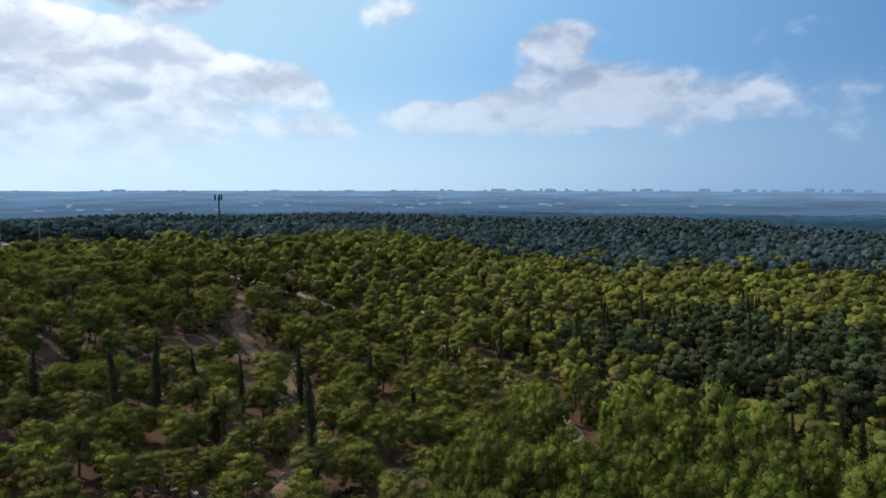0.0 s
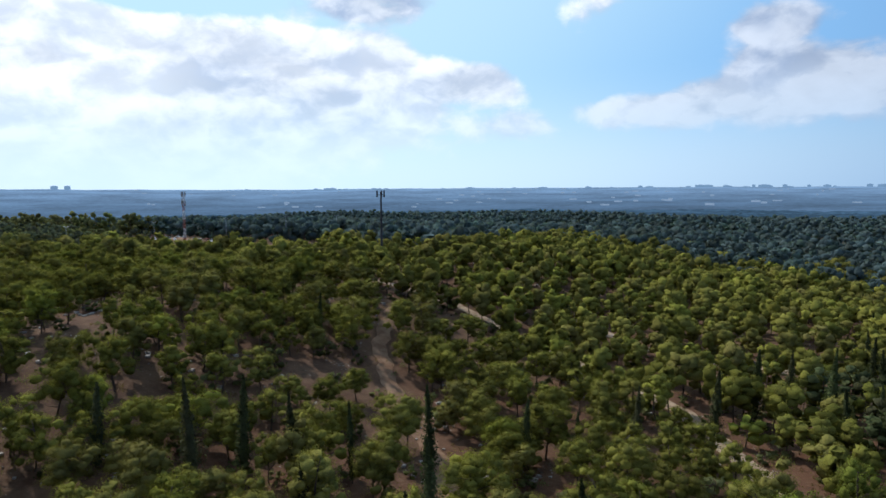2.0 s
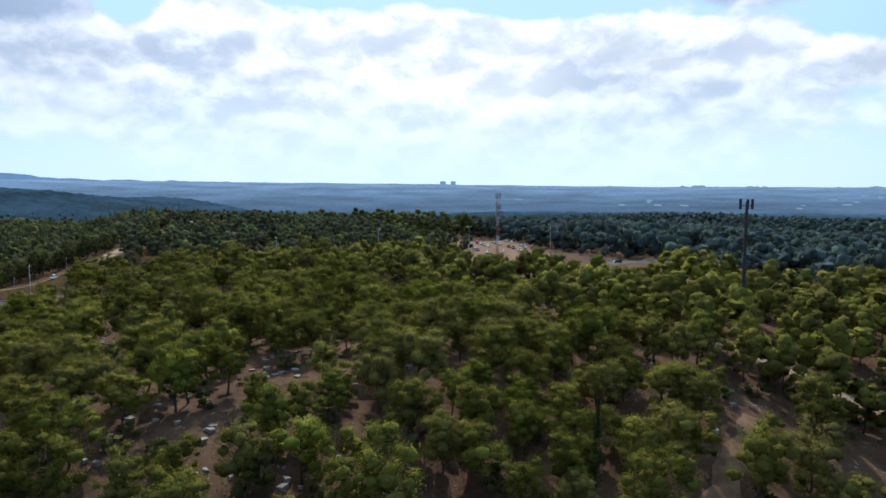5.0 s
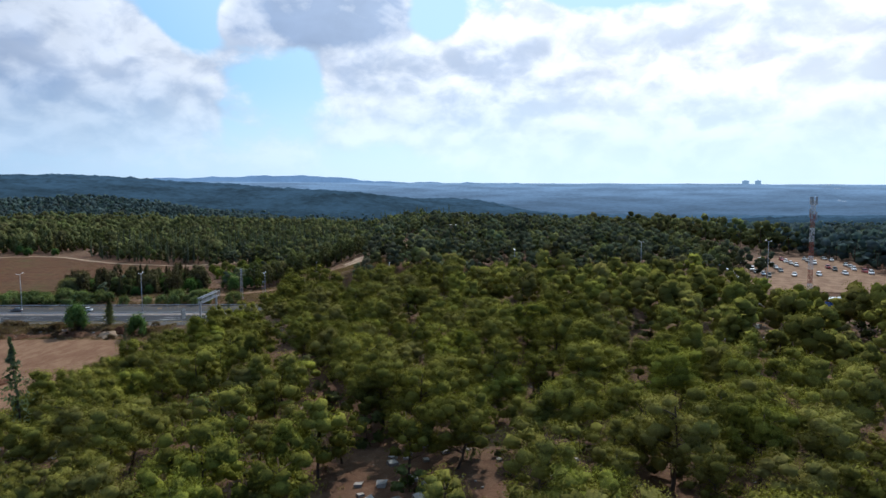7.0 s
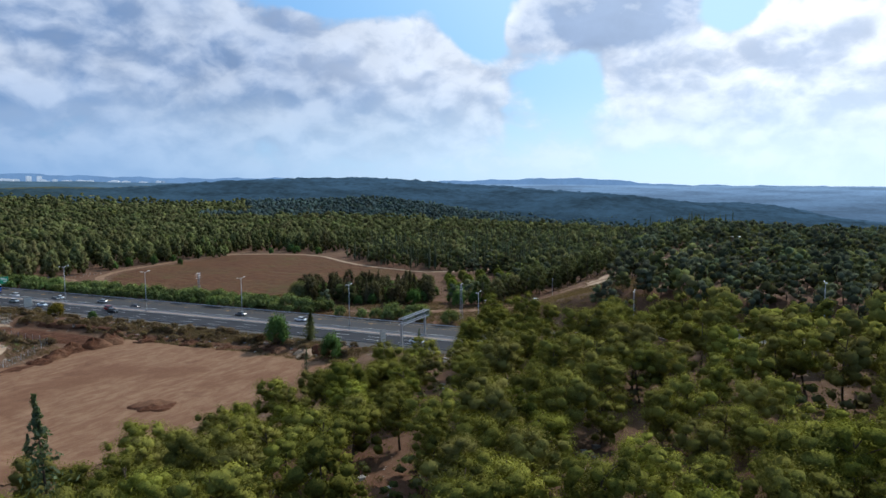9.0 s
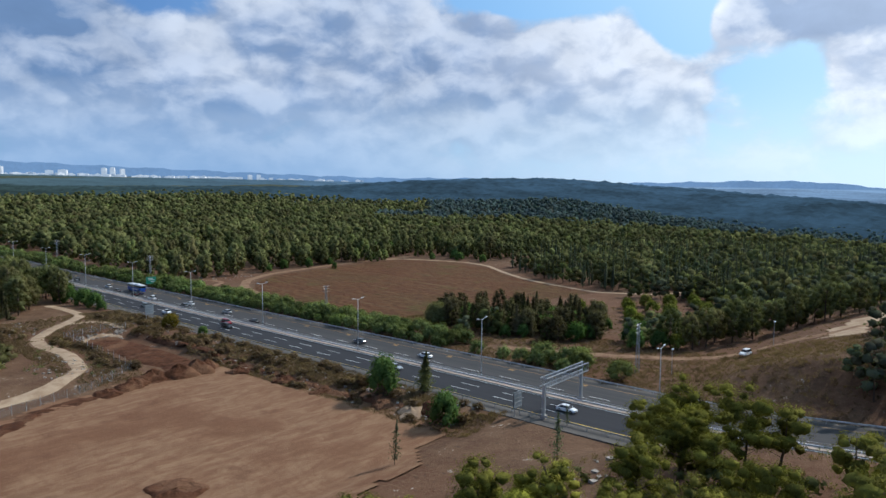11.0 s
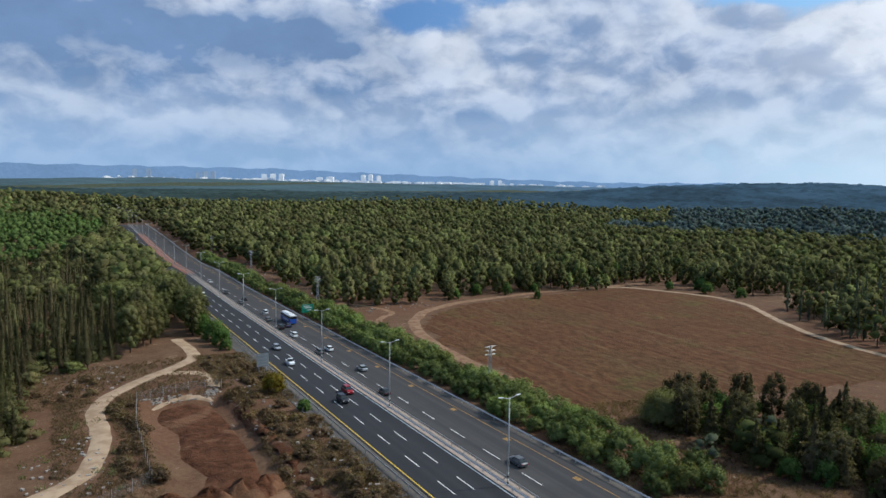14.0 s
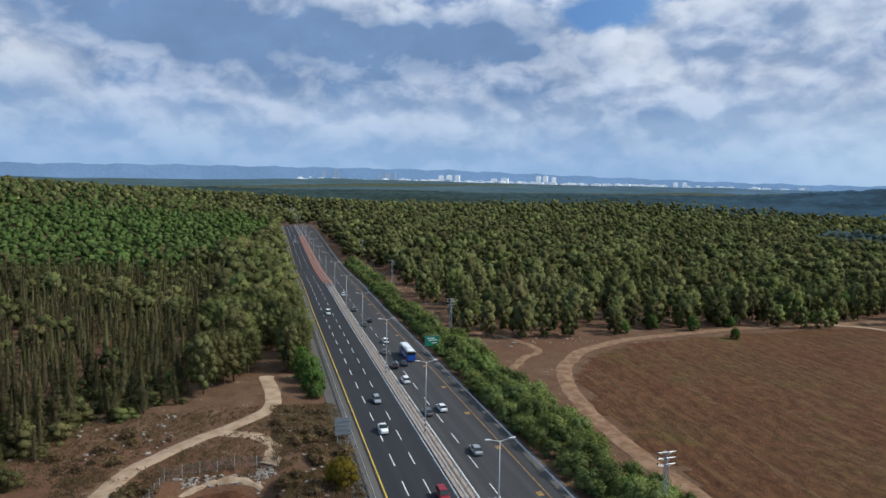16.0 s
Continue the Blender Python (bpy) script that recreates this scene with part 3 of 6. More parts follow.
ground = tagged(new("ground", grid_mesh("ground", axis(-430, 340, 3.5, -4700, 4700, 1.10), axis(-470, 330, 3.5, -4700, 4700, 1.10), land, M_GROUND)),
                "dry reddish-brown stony ground under the woods", "ground", kind="structure")


def rough(x, y, amp):
    return amp * (np.sin(x * 0.9 + 2 * np.sin(y * 0.41)) * np.sin(y * 0.8 + 1.7 * np.sin(x * 0.53)) + 0.5 * np.sin(x * 2.1 + y * 1.3) * np.sin(y * 2.6 - x))


def ribbon(name, pts, width, mat, lift, label, category, step=2.0, ragged=0.0, bumpy=0.0):
    """A strip of surface draped over the land along a bent line."""
    p = np.array(pts, float)
    t = np.r_[0, np.cumsum(np.hypot(*np.diff(p, axis=0).T))]
    s = np.arange(0, t[-1], step)
    k = np.ones(5) / 5
    line = np.stack([np.convolve(np.pad(np.interp(s, t, p[:, c]), 2, mode="edge"), k, "valid") for c in (0, 1)], 1)
    d = np.gradient(line, axis=0)
    d /= np.linalg.norm(d, axis=1, keepdims=True)
    side = np.stack([-d[:, 1], d[:, 0]], 1)
    rows = []
    for f in np.linspace(-0.5, 0.5, 5):
        wob = width * (1 + ragged * np.sin(s * 0.7 + f * 3) * np.sin(s * 0.23 + 1)) * f
        xy = line + side * wob[:, None]
        rows.append(np.c_[xy, land(xy[:, 0], xy[:, 1]) + lift - (0.10 + bumpy) * (abs(f) > 0.4) + rough(xy[:, 0] * 1.6, xy[:, 1] * 1.6, bumpy)])
    v = np.stack(rows, 1).reshape(-1, 3)
    i, j = np.meshgrid(np.arange(len(s) - 1), np.arange(4), indexing="ij")
    q = np.stack([i * 5 + j + 1, i * 5 + j, (i + 1) * 5 + j, (i + 1) * 5 + j + 1], -1).reshape(-1, 4)
    q = q[:, ::-1] if np.cross(v[q[0, 1]] - v[q[0, 0]], v[q[0, 2]] - v[q[0, 0]])[2] < 0 else q
    return tagged(new(name, quad_mesh(name, v, q, [mat], smooth=True)), label, category, kind="structure")


def near_line(pts, x, y):
    """Distance of points from a bent line."""
    best = np.full(np.shape(x), 1e9)
    for (x0, y0), (x1, y1) in zip(pts, pts[1:]):
        dx, dy = x1 - x0, y1 - y0
        t = np.clip(((x - x0) * dx + (y - y0) * dy) / (dx * dx + dy * dy), 0, 1)
        best = np.minimum(best, np.hypot(x - x0 - t * dx, y - y0 - t * dy))
    return best


def inside(poly, x, y):
    x, y = np.asarray(x), np.asarray(y)
    hit = np.zeros(x.shape, bool)
    for (x0, y0), (x1, y1) in zip(poly, poly[1:] + poly[:1]):
        cross = ((y0 > y) != (y1 > y)) & (x < (x1 - x0) * (y - y0) / (y1 - y0 + 1e-12) + x0)
        hit ^= cross
    return hit


FIELD = [(30, -13), (37.5, 5), (38, 30), (39.5, 45), (43, 62), (51, 80), (78, 103), (120, 108), (180, 112), (188, 80), (180, 45), (157, 17), (150, -3), (141, -27), (135, -39), (90, -32), (53, -20), (44, -21)]
field = tagged(new("field", grid_mesh("field", np.arange(30, 210, 2.0), np.arange(-45, 115, 2.0), lambda x, y: land(x, y) + 0.06, M_FIELD,
               lambda c: inside(FIELD, c[:, 0] + 1.5 * np.sin(c[:, 1] * 0.3), c[:, 1]))), "bare reddish-brown ploughed field with faint furrows", "field", kind="structure")

# graded earth beside the road, the dug pit and the bank of dark soil round them
PAD = [(-29, -22), (-27, -60), (-24, -92), (-50, -104), (-86, -98), (-112, -92), (-108, -62), (-94, -40), (-72, -24), (-52, -21)]
PIT = [(-29.5, 25), (-28, 10), (-28, -8), (-30, -20), (-42, -21), (-39, -12), (-41.5, -2), (-40, 10), (-43, 20), (-41, 27.5), (-34, 29)]


tagged(new("graded_pad", grid_mesh("graded_pad", np.arange(-118, -20, 1.6), np.arange(-108, -18, 1.6), lambda x, y: land(x, y) + 0.18 + rough(x * 0.4, y * 0.4, 0.07), M_DIRT,
       lambda c: inside(PAD, c[:, 0], c[:, 1] + 1.5 * np.sin(c[:, 0] * 0.4)))), "freshly graded pale tan earth pad with wheel marks", "building plot", kind="structure")
tagged(new("dug_pit", grid_mesh("dug_pit", np.arange(-50, -24, 1.0), np.arange(-26, 32, 1.0), lambda x, y: land(x, y) - 0.25 + (0.70 + rough(x, y, 0.12)) * ease(near_line(PIT + PIT[:1], x, y) / 2.2), M_RED,
       lambda c: inside(PIT, c[:, 0] + 0.3 * np.sin(c[:, 1] * 0.7), c[:, 1]))), "freshly dug dark red soil with machine ruts", "excavation", kind="structure")
ribbon("soil_bank", [(-29, 24), (-25.5, 0), (-24.5, -25), (-24.5, -60), (-22, -92)], 2.4, M_RED, 0.16, "low bank of dark red dug soil", "earth bank", 0.8, 0.5, 0.28)
ribbon("stone_edge", [(-43.5, 6), (-43.6, 18), (-43, 27), (-38, 29), (-33, 29.5), (-29, 27)], 1.1, M_TRACK, 0.42, "pale rubble along the edge of the pit", "rubble", 0.5, 0.6, 0.25)
ribbon("spoil_strip", [(-29, -21), (-40, -23), (-55, -25), (-70, -27), (-86, -38), (-96, -52)], 5.0, M_RED, 0.3, "strip of dark spoil along the fence", "earth bank", 0.8, 0.2, 0.2)
ribbon("sandy_track", [(-29, 86), (-27, 66), (-28.5, 58), (-36, 50), (-44, 43), (-51, 33), (-53, 22), (-52, 8), (-55, -8), (-64, -16), (-80, -20), (-105, -26), (-140, -30)], 3.4, M_TRACK, 0.12, "pale sandy track bending past the fence", "track", ragged=0.10)
ribbon("side_track", [(-38, 48), (-33, 46.5), (-28, 42), (-27, 34), (-30, 30)], 3.0, M_TRACK, 0.10, "pale stony spur to the pit", "track", ragged=0.15)
ribbon("field_track", [(27, -34), (33, -10), (34.8, 6), (34.2, 17), (35, 30), (36, 43), (40, 63), (46.5, 80), (60, 97), (80, 108), (104, 113), (129, 117), (157, 118), (184, 117), (215, 122)], 4.0, M_BROWNTRACK, 0.16, "pale brown farm track round the ploughed field", "track", ragged=0.10)
ribbon("fork_track", [(31, 70), (32.6, 81), (40, 92), (49, 99), (48, 107), (45, 118), (36, 128)], 2.4, M_BROWNTRACK, 0.14, "faint farm track leading into the woods", "track", ragged=0.4)
ribbon("white_track", [(168, 117), (178.6, 110), (187, 89), (191.5, 71), (186, 52), (166, 26), (152, 4), (146, -12), (138, -40), (150, -62), (190, -78)], 2.8, M_TRACK, 0.17, "white gravel track along the cypress wood", "track", ragged=0.2)
ribbon("hill_path", [(-268, -140), (-262, -158), (-252, -184), (-236, -198), (-222, -206), (-204, -222), (-190, -245)], 3.4, M_BROWNTRACK, 0.15, "bare sandy path climbing the wooded hill", "path", ragged=0.4)
ribbon("hill_road", [(-312, -170), (-298, -203), (-286, -221), (-268, -242), (-235, -262), (-190, -268), (-150, -262)], 4.0, M_TRACK, 0.15, "pale stony forest road", "forest road", ragged=0.3)
ribbon("lower_road", [(-330, -300), (-290, -290), (-255, -282), (-215, -300)], 4.0, M_TRACK, 0.15, "pale stony forest road", "forest road", ragged=0.3)
ribbon("plot_road", [(29, -66), (36, -86), (46, -104), (55, -120), (66, -140), (92, -158), (128, -166), (175, -172), (215, -205)], 3.6, M_BROWNTRACK, 0.15, "sandy road to the water tower", "track", ragged=0.3)
ribbon("sandy_clearing", [(58, -142), (74, -143), (90, -147), (108, -158), (124, -167)], 8.5, M_TRACK, 0.12, "pale sandy clearing among the pines", "clearing", ragged=0.5)
ribbon("gravel_lot", [(-20, -296), (12, -312), (45, -322), (75, -322)], 42.0, M_BROWNTRACK, 0.2, "bare earth car park beside the wood", "car park", 3.0, 0.1)
ribbon("local_road", [(-40, -262), (-46, -290), (-45, -318), (-34, -342), (-42, -370), (-32, -416), (-20, -470)], 9.0, M_SHOULDER, 0.25, "grey asphalt access road", "road", 3.0)

# ---- highway ----
Y0, Y1 = -210, 600


def slab(name, x0, x1, z, mat, label, category, y0=Y0, y1=Y1):
    ys = np.arange(y0, y1 + 1, 20)
    xs = np.array([x0, x0 + 0.03, x1 - 0.03, x1])
    return tagged(new(name, grid_mesh(name, xs, ys, lambda x, y: road_z(y) + z - 0.35 * ((x == x0) | (x == x1)), mat, smooth=False)), label, category, kind="structure")


def road_z(y):
    return np.asarray(land(np.zeros_like(y, dtype=float), y)) + 0.18


slab("verge", -16.5, 16.5, -0.06, M_SHOULDER, "grey gravel and asphalt road shoulders", "road shoulder")
west = slab("carriageway_west", -12.2, -0.9, 0.0, M_NEWTAR, "three-lane carriageway of new black asphalt", "road")
east = slab("carriageway_east", 1.3, 14.2, 0.0, M_OLDTAR, "carriageway of worn grey asphalt with faded marks", "road")
slab("median", -0.95, 1.35, 0.10, M_PAVER, "narrow median strip paved in beige blocks", "median", Y0, 240)
slab("median_wide", -2.2, 2.6, 0.11, M_REDPAVE, "widened median paved in red blocks", "median", 240, 480)


def paint(name, x, wid, mat, parent, length=None, period=None, y0=Y0, y1=Y1, shift=0.0):
    if length is None:
        ys = np.arange(y0, y1 + 1, 20)
        me = grid_mesh(name, np.array([x - wid / 2, x + wid / 2]), ys, lambda a, b: road_z(b) + 0.012, mat, smooth=False)
        return part(name, me, parent)
    v = np.array([(-wid / 2, -length / 2, 0), (wid / 2, -length / 2, 0), (wid / 2, length / 2, 0), (-wid / 2, length / 2, 0)])
    me = quad_mesh(name, v, [(0, 1, 2, 3)], [mat])
    for y in np.arange(y0 + shift, y1, period):
        z0, z1 = float(road_z(np.array(y))), float(road_z(np.array(y + 1)))
        part(name, me, parent, at=pose(x, y, z0 + 0.014, math.degrees(math.atan(z1 - z0))))


paint("edge_line", -11.7, 0.22, M_YELLOW, west)
paint("inner_line", -1.25, 0.28, M_WHITE, west)
paint("inner_line", 1.75, 0.2, M_WHITE, east)
paint("edge_line", 12.3, 0.2, M_ORANGE, east)
for lane in (-8.4, -5.0):
    paint("lane_dash", lane, 0.17, M_WHITE, west, 5.2, 11.25, -139.35, 600, 0)
paint("lane_dash", 4.86, 0.17, M_WHITE, east, 5.2, 11.25, -143, 600, 0)
paint("faded_mark", 11.2, 1.0, M_ORANGE, east, 1.5, 19.0, -140, 330, 0)


def guard_rail(x, y0, y1, face):
    """A steel barrier: a W-shaped beam on posts."""
    top = tagged(new("guard_rail"), "galvanised steel guard rail on short posts", "guard rail", "guard rails along the highway")
    ys = np.arange(y0, y1 + 1, 4.0)
    prof = np.array([(0, .45), (.07, .52), (0, .60), (.07, .68), (0, .76), (-.04, .76), (-.04, .45)]) * (face, 1)
    v = np.stack([np.stack([np.full(len(ys), x + px), ys, road_z(ys) + pz], 1) for px, pz in prof], 1).reshape(-1, 3)
    n = len(prof)
    i, j = np.meshgrid(np.arange(len(ys) - 1), np.arange(n), indexing="ij")
    q = np.stack([i * n + j, i * n + (j + 1) % n, (i + 1) * n + (j + 1) % n, (i + 1) * n + j], -1).reshape(-1, 4)
    part("beam", quad_mesh("beam", v, q, [M_STEEL]), top)
    me = quad_mesh("post", *join([box(0, 0, 0.36, 0.12, 0.14, 0.78)]), [M_STEEL])
    for y in ys[(ys > -150) & (ys < 420)]:
        part("post", me, top, at=pose(x - 0.11 * face, y, float(road_z(np.array(y)))))


guard_rail(-13.6, -200, 590, 1)
guard_rail(-0.55, -200, 590, -1)
guard_rail(1.0, -200, 590, 1)
guard_rail(15.0, -200, 590, -1)

# ---- trees ----


def tuft(at, size, leaves, leaf, inner, rng, broad=0.5, heart=None):
    """One soft tuft: an uneven ball of packed needles with fine sprays standing out of it."""
    size = np.asarray(size, float)
    own = 0.6 if inner > 6 else 1.3
    d = unit(rng.normal(size=(leaves, 3)) + (0, 0, 0.30))
    p = at + d * size * (rng.uniform(0.25, 1.0, leaves) ** 0.5 * 1.16)[:, None]
    face = rng.normal(size=d.shape) * 0.75 + d
    face *= np.sign((face * d).sum(1, keepdims=True))
    lie = d / size * np.mean(size)
    if heart is not None:
        lie = unit(lie) + own * unit((p - heart) * (1, 1, 0.6))
    v, q = blades(p, face, leaf, leaf * broad, rng)
    out = [(v, q, np.repeat(unit(lie + rng.normal(size=d.shape) * 0.42), 4, 0))]
    if inner:
        lv, lq, ln = lump(np.asarray(at), size * (0.55 if inner > 6 else 0.72), rng, 6, 4, 0.32)
        if heart is not None:
            ln = unit(ln + own * unit((lv - heart) * (1, 1, 0.6)))
        out.append((lv, lq, ln))
    return join_leaves(out)


def pine_shape(seed, high=8.5, wide=3.0, clumps=26, leaves=26, leaf=0.22, crown=0.62, lean=0.5, flat=0.72, limbs=8, sides=6, inner=8, broad=0.6, loose=0.86, lobes=0):
    """Umbrella pine: a crooked trunk, limbs and tufts of needles. Returns wood and foliage."""
    rng = np.random.default_rng(seed)
    base = high * (1 - crown)
    tip = np.array([rng.normal() * lean, rng.normal() * lean, high * 0.86])
    s = np.linspace(0, 1, 6)[:, None]
    bend = rng.normal(size=2) * 0.35
    trunk = s * tip + np.c_[np.sin(s * 3.1) * bend[0], np.sin(s * 3.1) * bend[1], 0 * s]
    wood = [tube(trunk, np.linspace(0.17, 0.05, 6) * high / 8.5, 6)] if sides > 3 else [tube(trunk[[0, 4]], [0.2, 0.1], 3, False)]
    fol, n = [], clumps
    hz = (np.arange(n) + rng.uniform(0, 1, n)) / n
    th = np.arange(n) * 2.39996 + rng.uniform(-0.5, 0.5, n)
    rad = wide * np.sqrt(np.clip(1 - (np.maximum(hz - 0.30, 0) / 0.74) ** 2, 0.03, 1)) * rng.uniform(0.5, 1.0, n) ** 0.6 * np.where(hz < 0.15, 0.7, 1)
    mid = np.array([tip[0], tip[1], 0]) * 0.8
    c = np.c_[np.cos(th) * rad, np.sin(th) * rad, base + hz * (high - base) * 0.93] + mid
    if lobes:
        la, which = rng.uniform(0, 6.28) + np.arange(lobes) * 6.283 / lobes + rng.normal(size=lobes) * 0.4, rng.integers(0, lobes, n)
        off = np.c_[np.cos(la), np.sin(la)] * rng.uniform(0.25, 0.6, (lobes, 1)) * wide
        c[:, :2] = mid[:2] + (c[:, :2] - mid[:2]) * 0.60 + off[which]
        c[:, 2] += (rng.uniform(-0.16, 0.06, lobes) * high)[which]
    heart = np.array([mid[0], mid[1], base + 0.30 * (high - base)])
    size = np.minimum(rng.uniform(0.6, 1.1, n) * wide * loose / np.sqrt(n / 9), wide * 0.6)
    for k in range(n):
        fol.append(tuft(c[k], size[k] * np.array([1, 1, flat]), int(leaves * rng.uniform(0.7, 1.3)) + 1, leaf, inner, rng, broad, heart))
    for k in range(limbs if sides > 3 else 0):
        f, a = rng.uniform(0.25, 0.62), rng.uniform(0, 6.28)
        p = np.array([np.interp(f, s[:, 0], trunk[:, q]) for q in range(3)])
        e = p + np.array([math.cos(a), math.sin(a), rng.uniform(0.0, 0.5)]) * rng.uniform(0.35, 0.75) * wide
        wood.append(tube(np.stack([p, (p + e) / 2 + rng.normal(size=3) * 0.2, e]), [0.055, 0.035, 0.012], 3))
    for k in rng.choice(n, min(n, limbs), replace=False):
        f = np.clip((c[k, 2] - 1.2) / (high * 0.86), 0.25, 0.9)
        a = np.array([np.interp(f, s[:, 0], trunk[:, q]) for q in range(3)])
        wood.append(tube(np.stack([a, (a + c[k]) / 2 + (0, 0, 0.25), c[k]]), [0.08, 0.05, 0.02], 4))
    return join(wood), join_leaves(fol)


def cone_shape(seed, high=11.0, wide=1.0, leaves=400, leaf=0.30, top=0.25, gap=0.0, start=0.06, sides=6, core=True):
    """Cypress or other narrow upright tree."""
    rng = np.random.default_rng(seed)
    fine = sides > 3
    power = 0.85 if top < 0.5 else 1.1

    def radius(h, t):
        lobe = 1 + 0.22 * np.sin(t * 3 + h * 9) + 0.16 * np.sin(t * 5 - h * 17) + gap * np.sin(h * 38 + t)
        return wide * lobe * np.minimum(1, (h + 0.06) * 5) * np.clip(1 - h, 0.02, 1) ** power
    fol = []
    if core:
        hs, ts = np.linspace(0, 1, 13 if fine else 6), np.linspace(0, 2 * np.pi, 9 if fine else 6)[:-1]
        hh, tt = np.meshgrid(hs, ts, indexing="ij")
        r = radius(hh, tt) * rng.uniform(0.25, 0.60, hh.shape)
        v = np.stack([np.cos(tt) * r, np.sin(tt) * r, high * (start + (1 - start) * hh)], -1).reshape(-1, 3)
        n = len(ts)
        i, j = np.meshgrid(np.arange(len(hs) - 1), np.arange(n), indexing="ij")
        fol.append((v, np.stack([i * n + j, i * n + (j + 1) % n, (i + 1) * n + (j + 1) % n, (i + 1) * n + j], -1).reshape(-1, 4), unit(np.stack([np.cos(tt), np.sin(tt), 0.35 + 0 * tt], -1).reshape(-1, 3))))
    hz, th = rng.uniform(0, 1, leaves) ** 0.9, rng.uniform(0, 2 * np.pi, leaves)
    r = radius(hz, th) * rng.uniform(0.55 if core else 0.3, 1.15, leaves)
    p = np.c_[np.cos(th) * r, np.sin(th) * r, high * (start + (1 - start) * hz)]
    out = np.c_[np.cos(th), np.sin(th), np.full(leaves, 0.45)]
    face = out + rng.normal(size=(leaves, 3)) * 0.6
    face *= np.sign((face * out).sum(1, keepdims=True))
    fol.append((*blades(p, face, leaf, leaf * 0.5, rng, up=0.25), np.repeat(unit(out + rng.normal(size=out.shape) * 0.55), 4, 0)))
    z = np.linspace(0, high * 0.92, 4)
    wood = tube(np.c_[0 * z, 0 * z, z], [0.16, 0.13, 0.08, 0.02], 6) if fine else tube([(0, 0, 0), (0, 0, high * 0.3)], [0.2, 0.14], 3, False)
    return wood, join_leaves(fol)


def dome_shape(seed, high=3.0, wide=2.2, clumps=14, leaves=20, leaf=0.18, inner=8):
    """Round shrub or low broad tree."""
    rng = np.random.default_rng(seed)
    fol, wood = [], []
    for k in range(clumps):
        a, e = k * 2.39996 + rng.uniform(-0.4, 0.4), ((k + rng.uniform(0, 1)) / clumps) ** 0.7
        c = np.array([np.cos(a) * wide * np.sqrt(1 - e * e * 0.9) * 0.68, np.sin(a) * wide * np.sqrt(1 - e * e * 0.9) * 0.68, high * (0.14 + 0.66 * e)])
        s = rng.uniform(0.30, 0.46) * wide * np.array([1, 1, high / wide * 0.6])
        fol.append(tuft(c, s, leaves, leaf, inner, rng, 0.6, np.array([0, 0, high * 0.2])))
        if k < 5:
            wood.append(tube(np.stack([np.zeros(3), c * 0.5, c]), [0.09, 0.06, 0.02], 4))
    return join(wood), join_leaves(fol)


def tree_kind(name, shapes, leaf_mat, label, category, group, lower="trunk", upper="crown"):
    """Masters of one kind of tree; each is a stem with its foliage under it."""
    out = []
    for (wv, wq), (fv, fq, fn) in shapes:
        out.append((quad_mesh(lower, wv, wq, [M_BARK], smooth=True), quad_mesh(upper, fv, fq, [leaf_mat], smooth=True, normals=fn)))
    return name, out, label, category, group, lower, upper


def plant(kind, x, y, k, scale, turn, sink=0.15, label=""):
    name, masters, lab, category, group, lower, upper = kind
    wood, leaf = masters[k % len(masters)]
    top = tagged(new(name), label or lab, category, group)
    top.matrix_basis = pose(x, y, float(land(x, y)) - sink, 3.5 * math.sin(x * 3.1), 3.5 * math.sin(y * 2.7), turn) @ Matrix.Diagonal((scale * (1 + 0.12 * math.sin(x * 1.9)), scale * (1 + 0.12 * math.sin(y * 2.3)), scale, 1))
    part(lower, wood, top)
    part(upper, leaf, top)
    return top


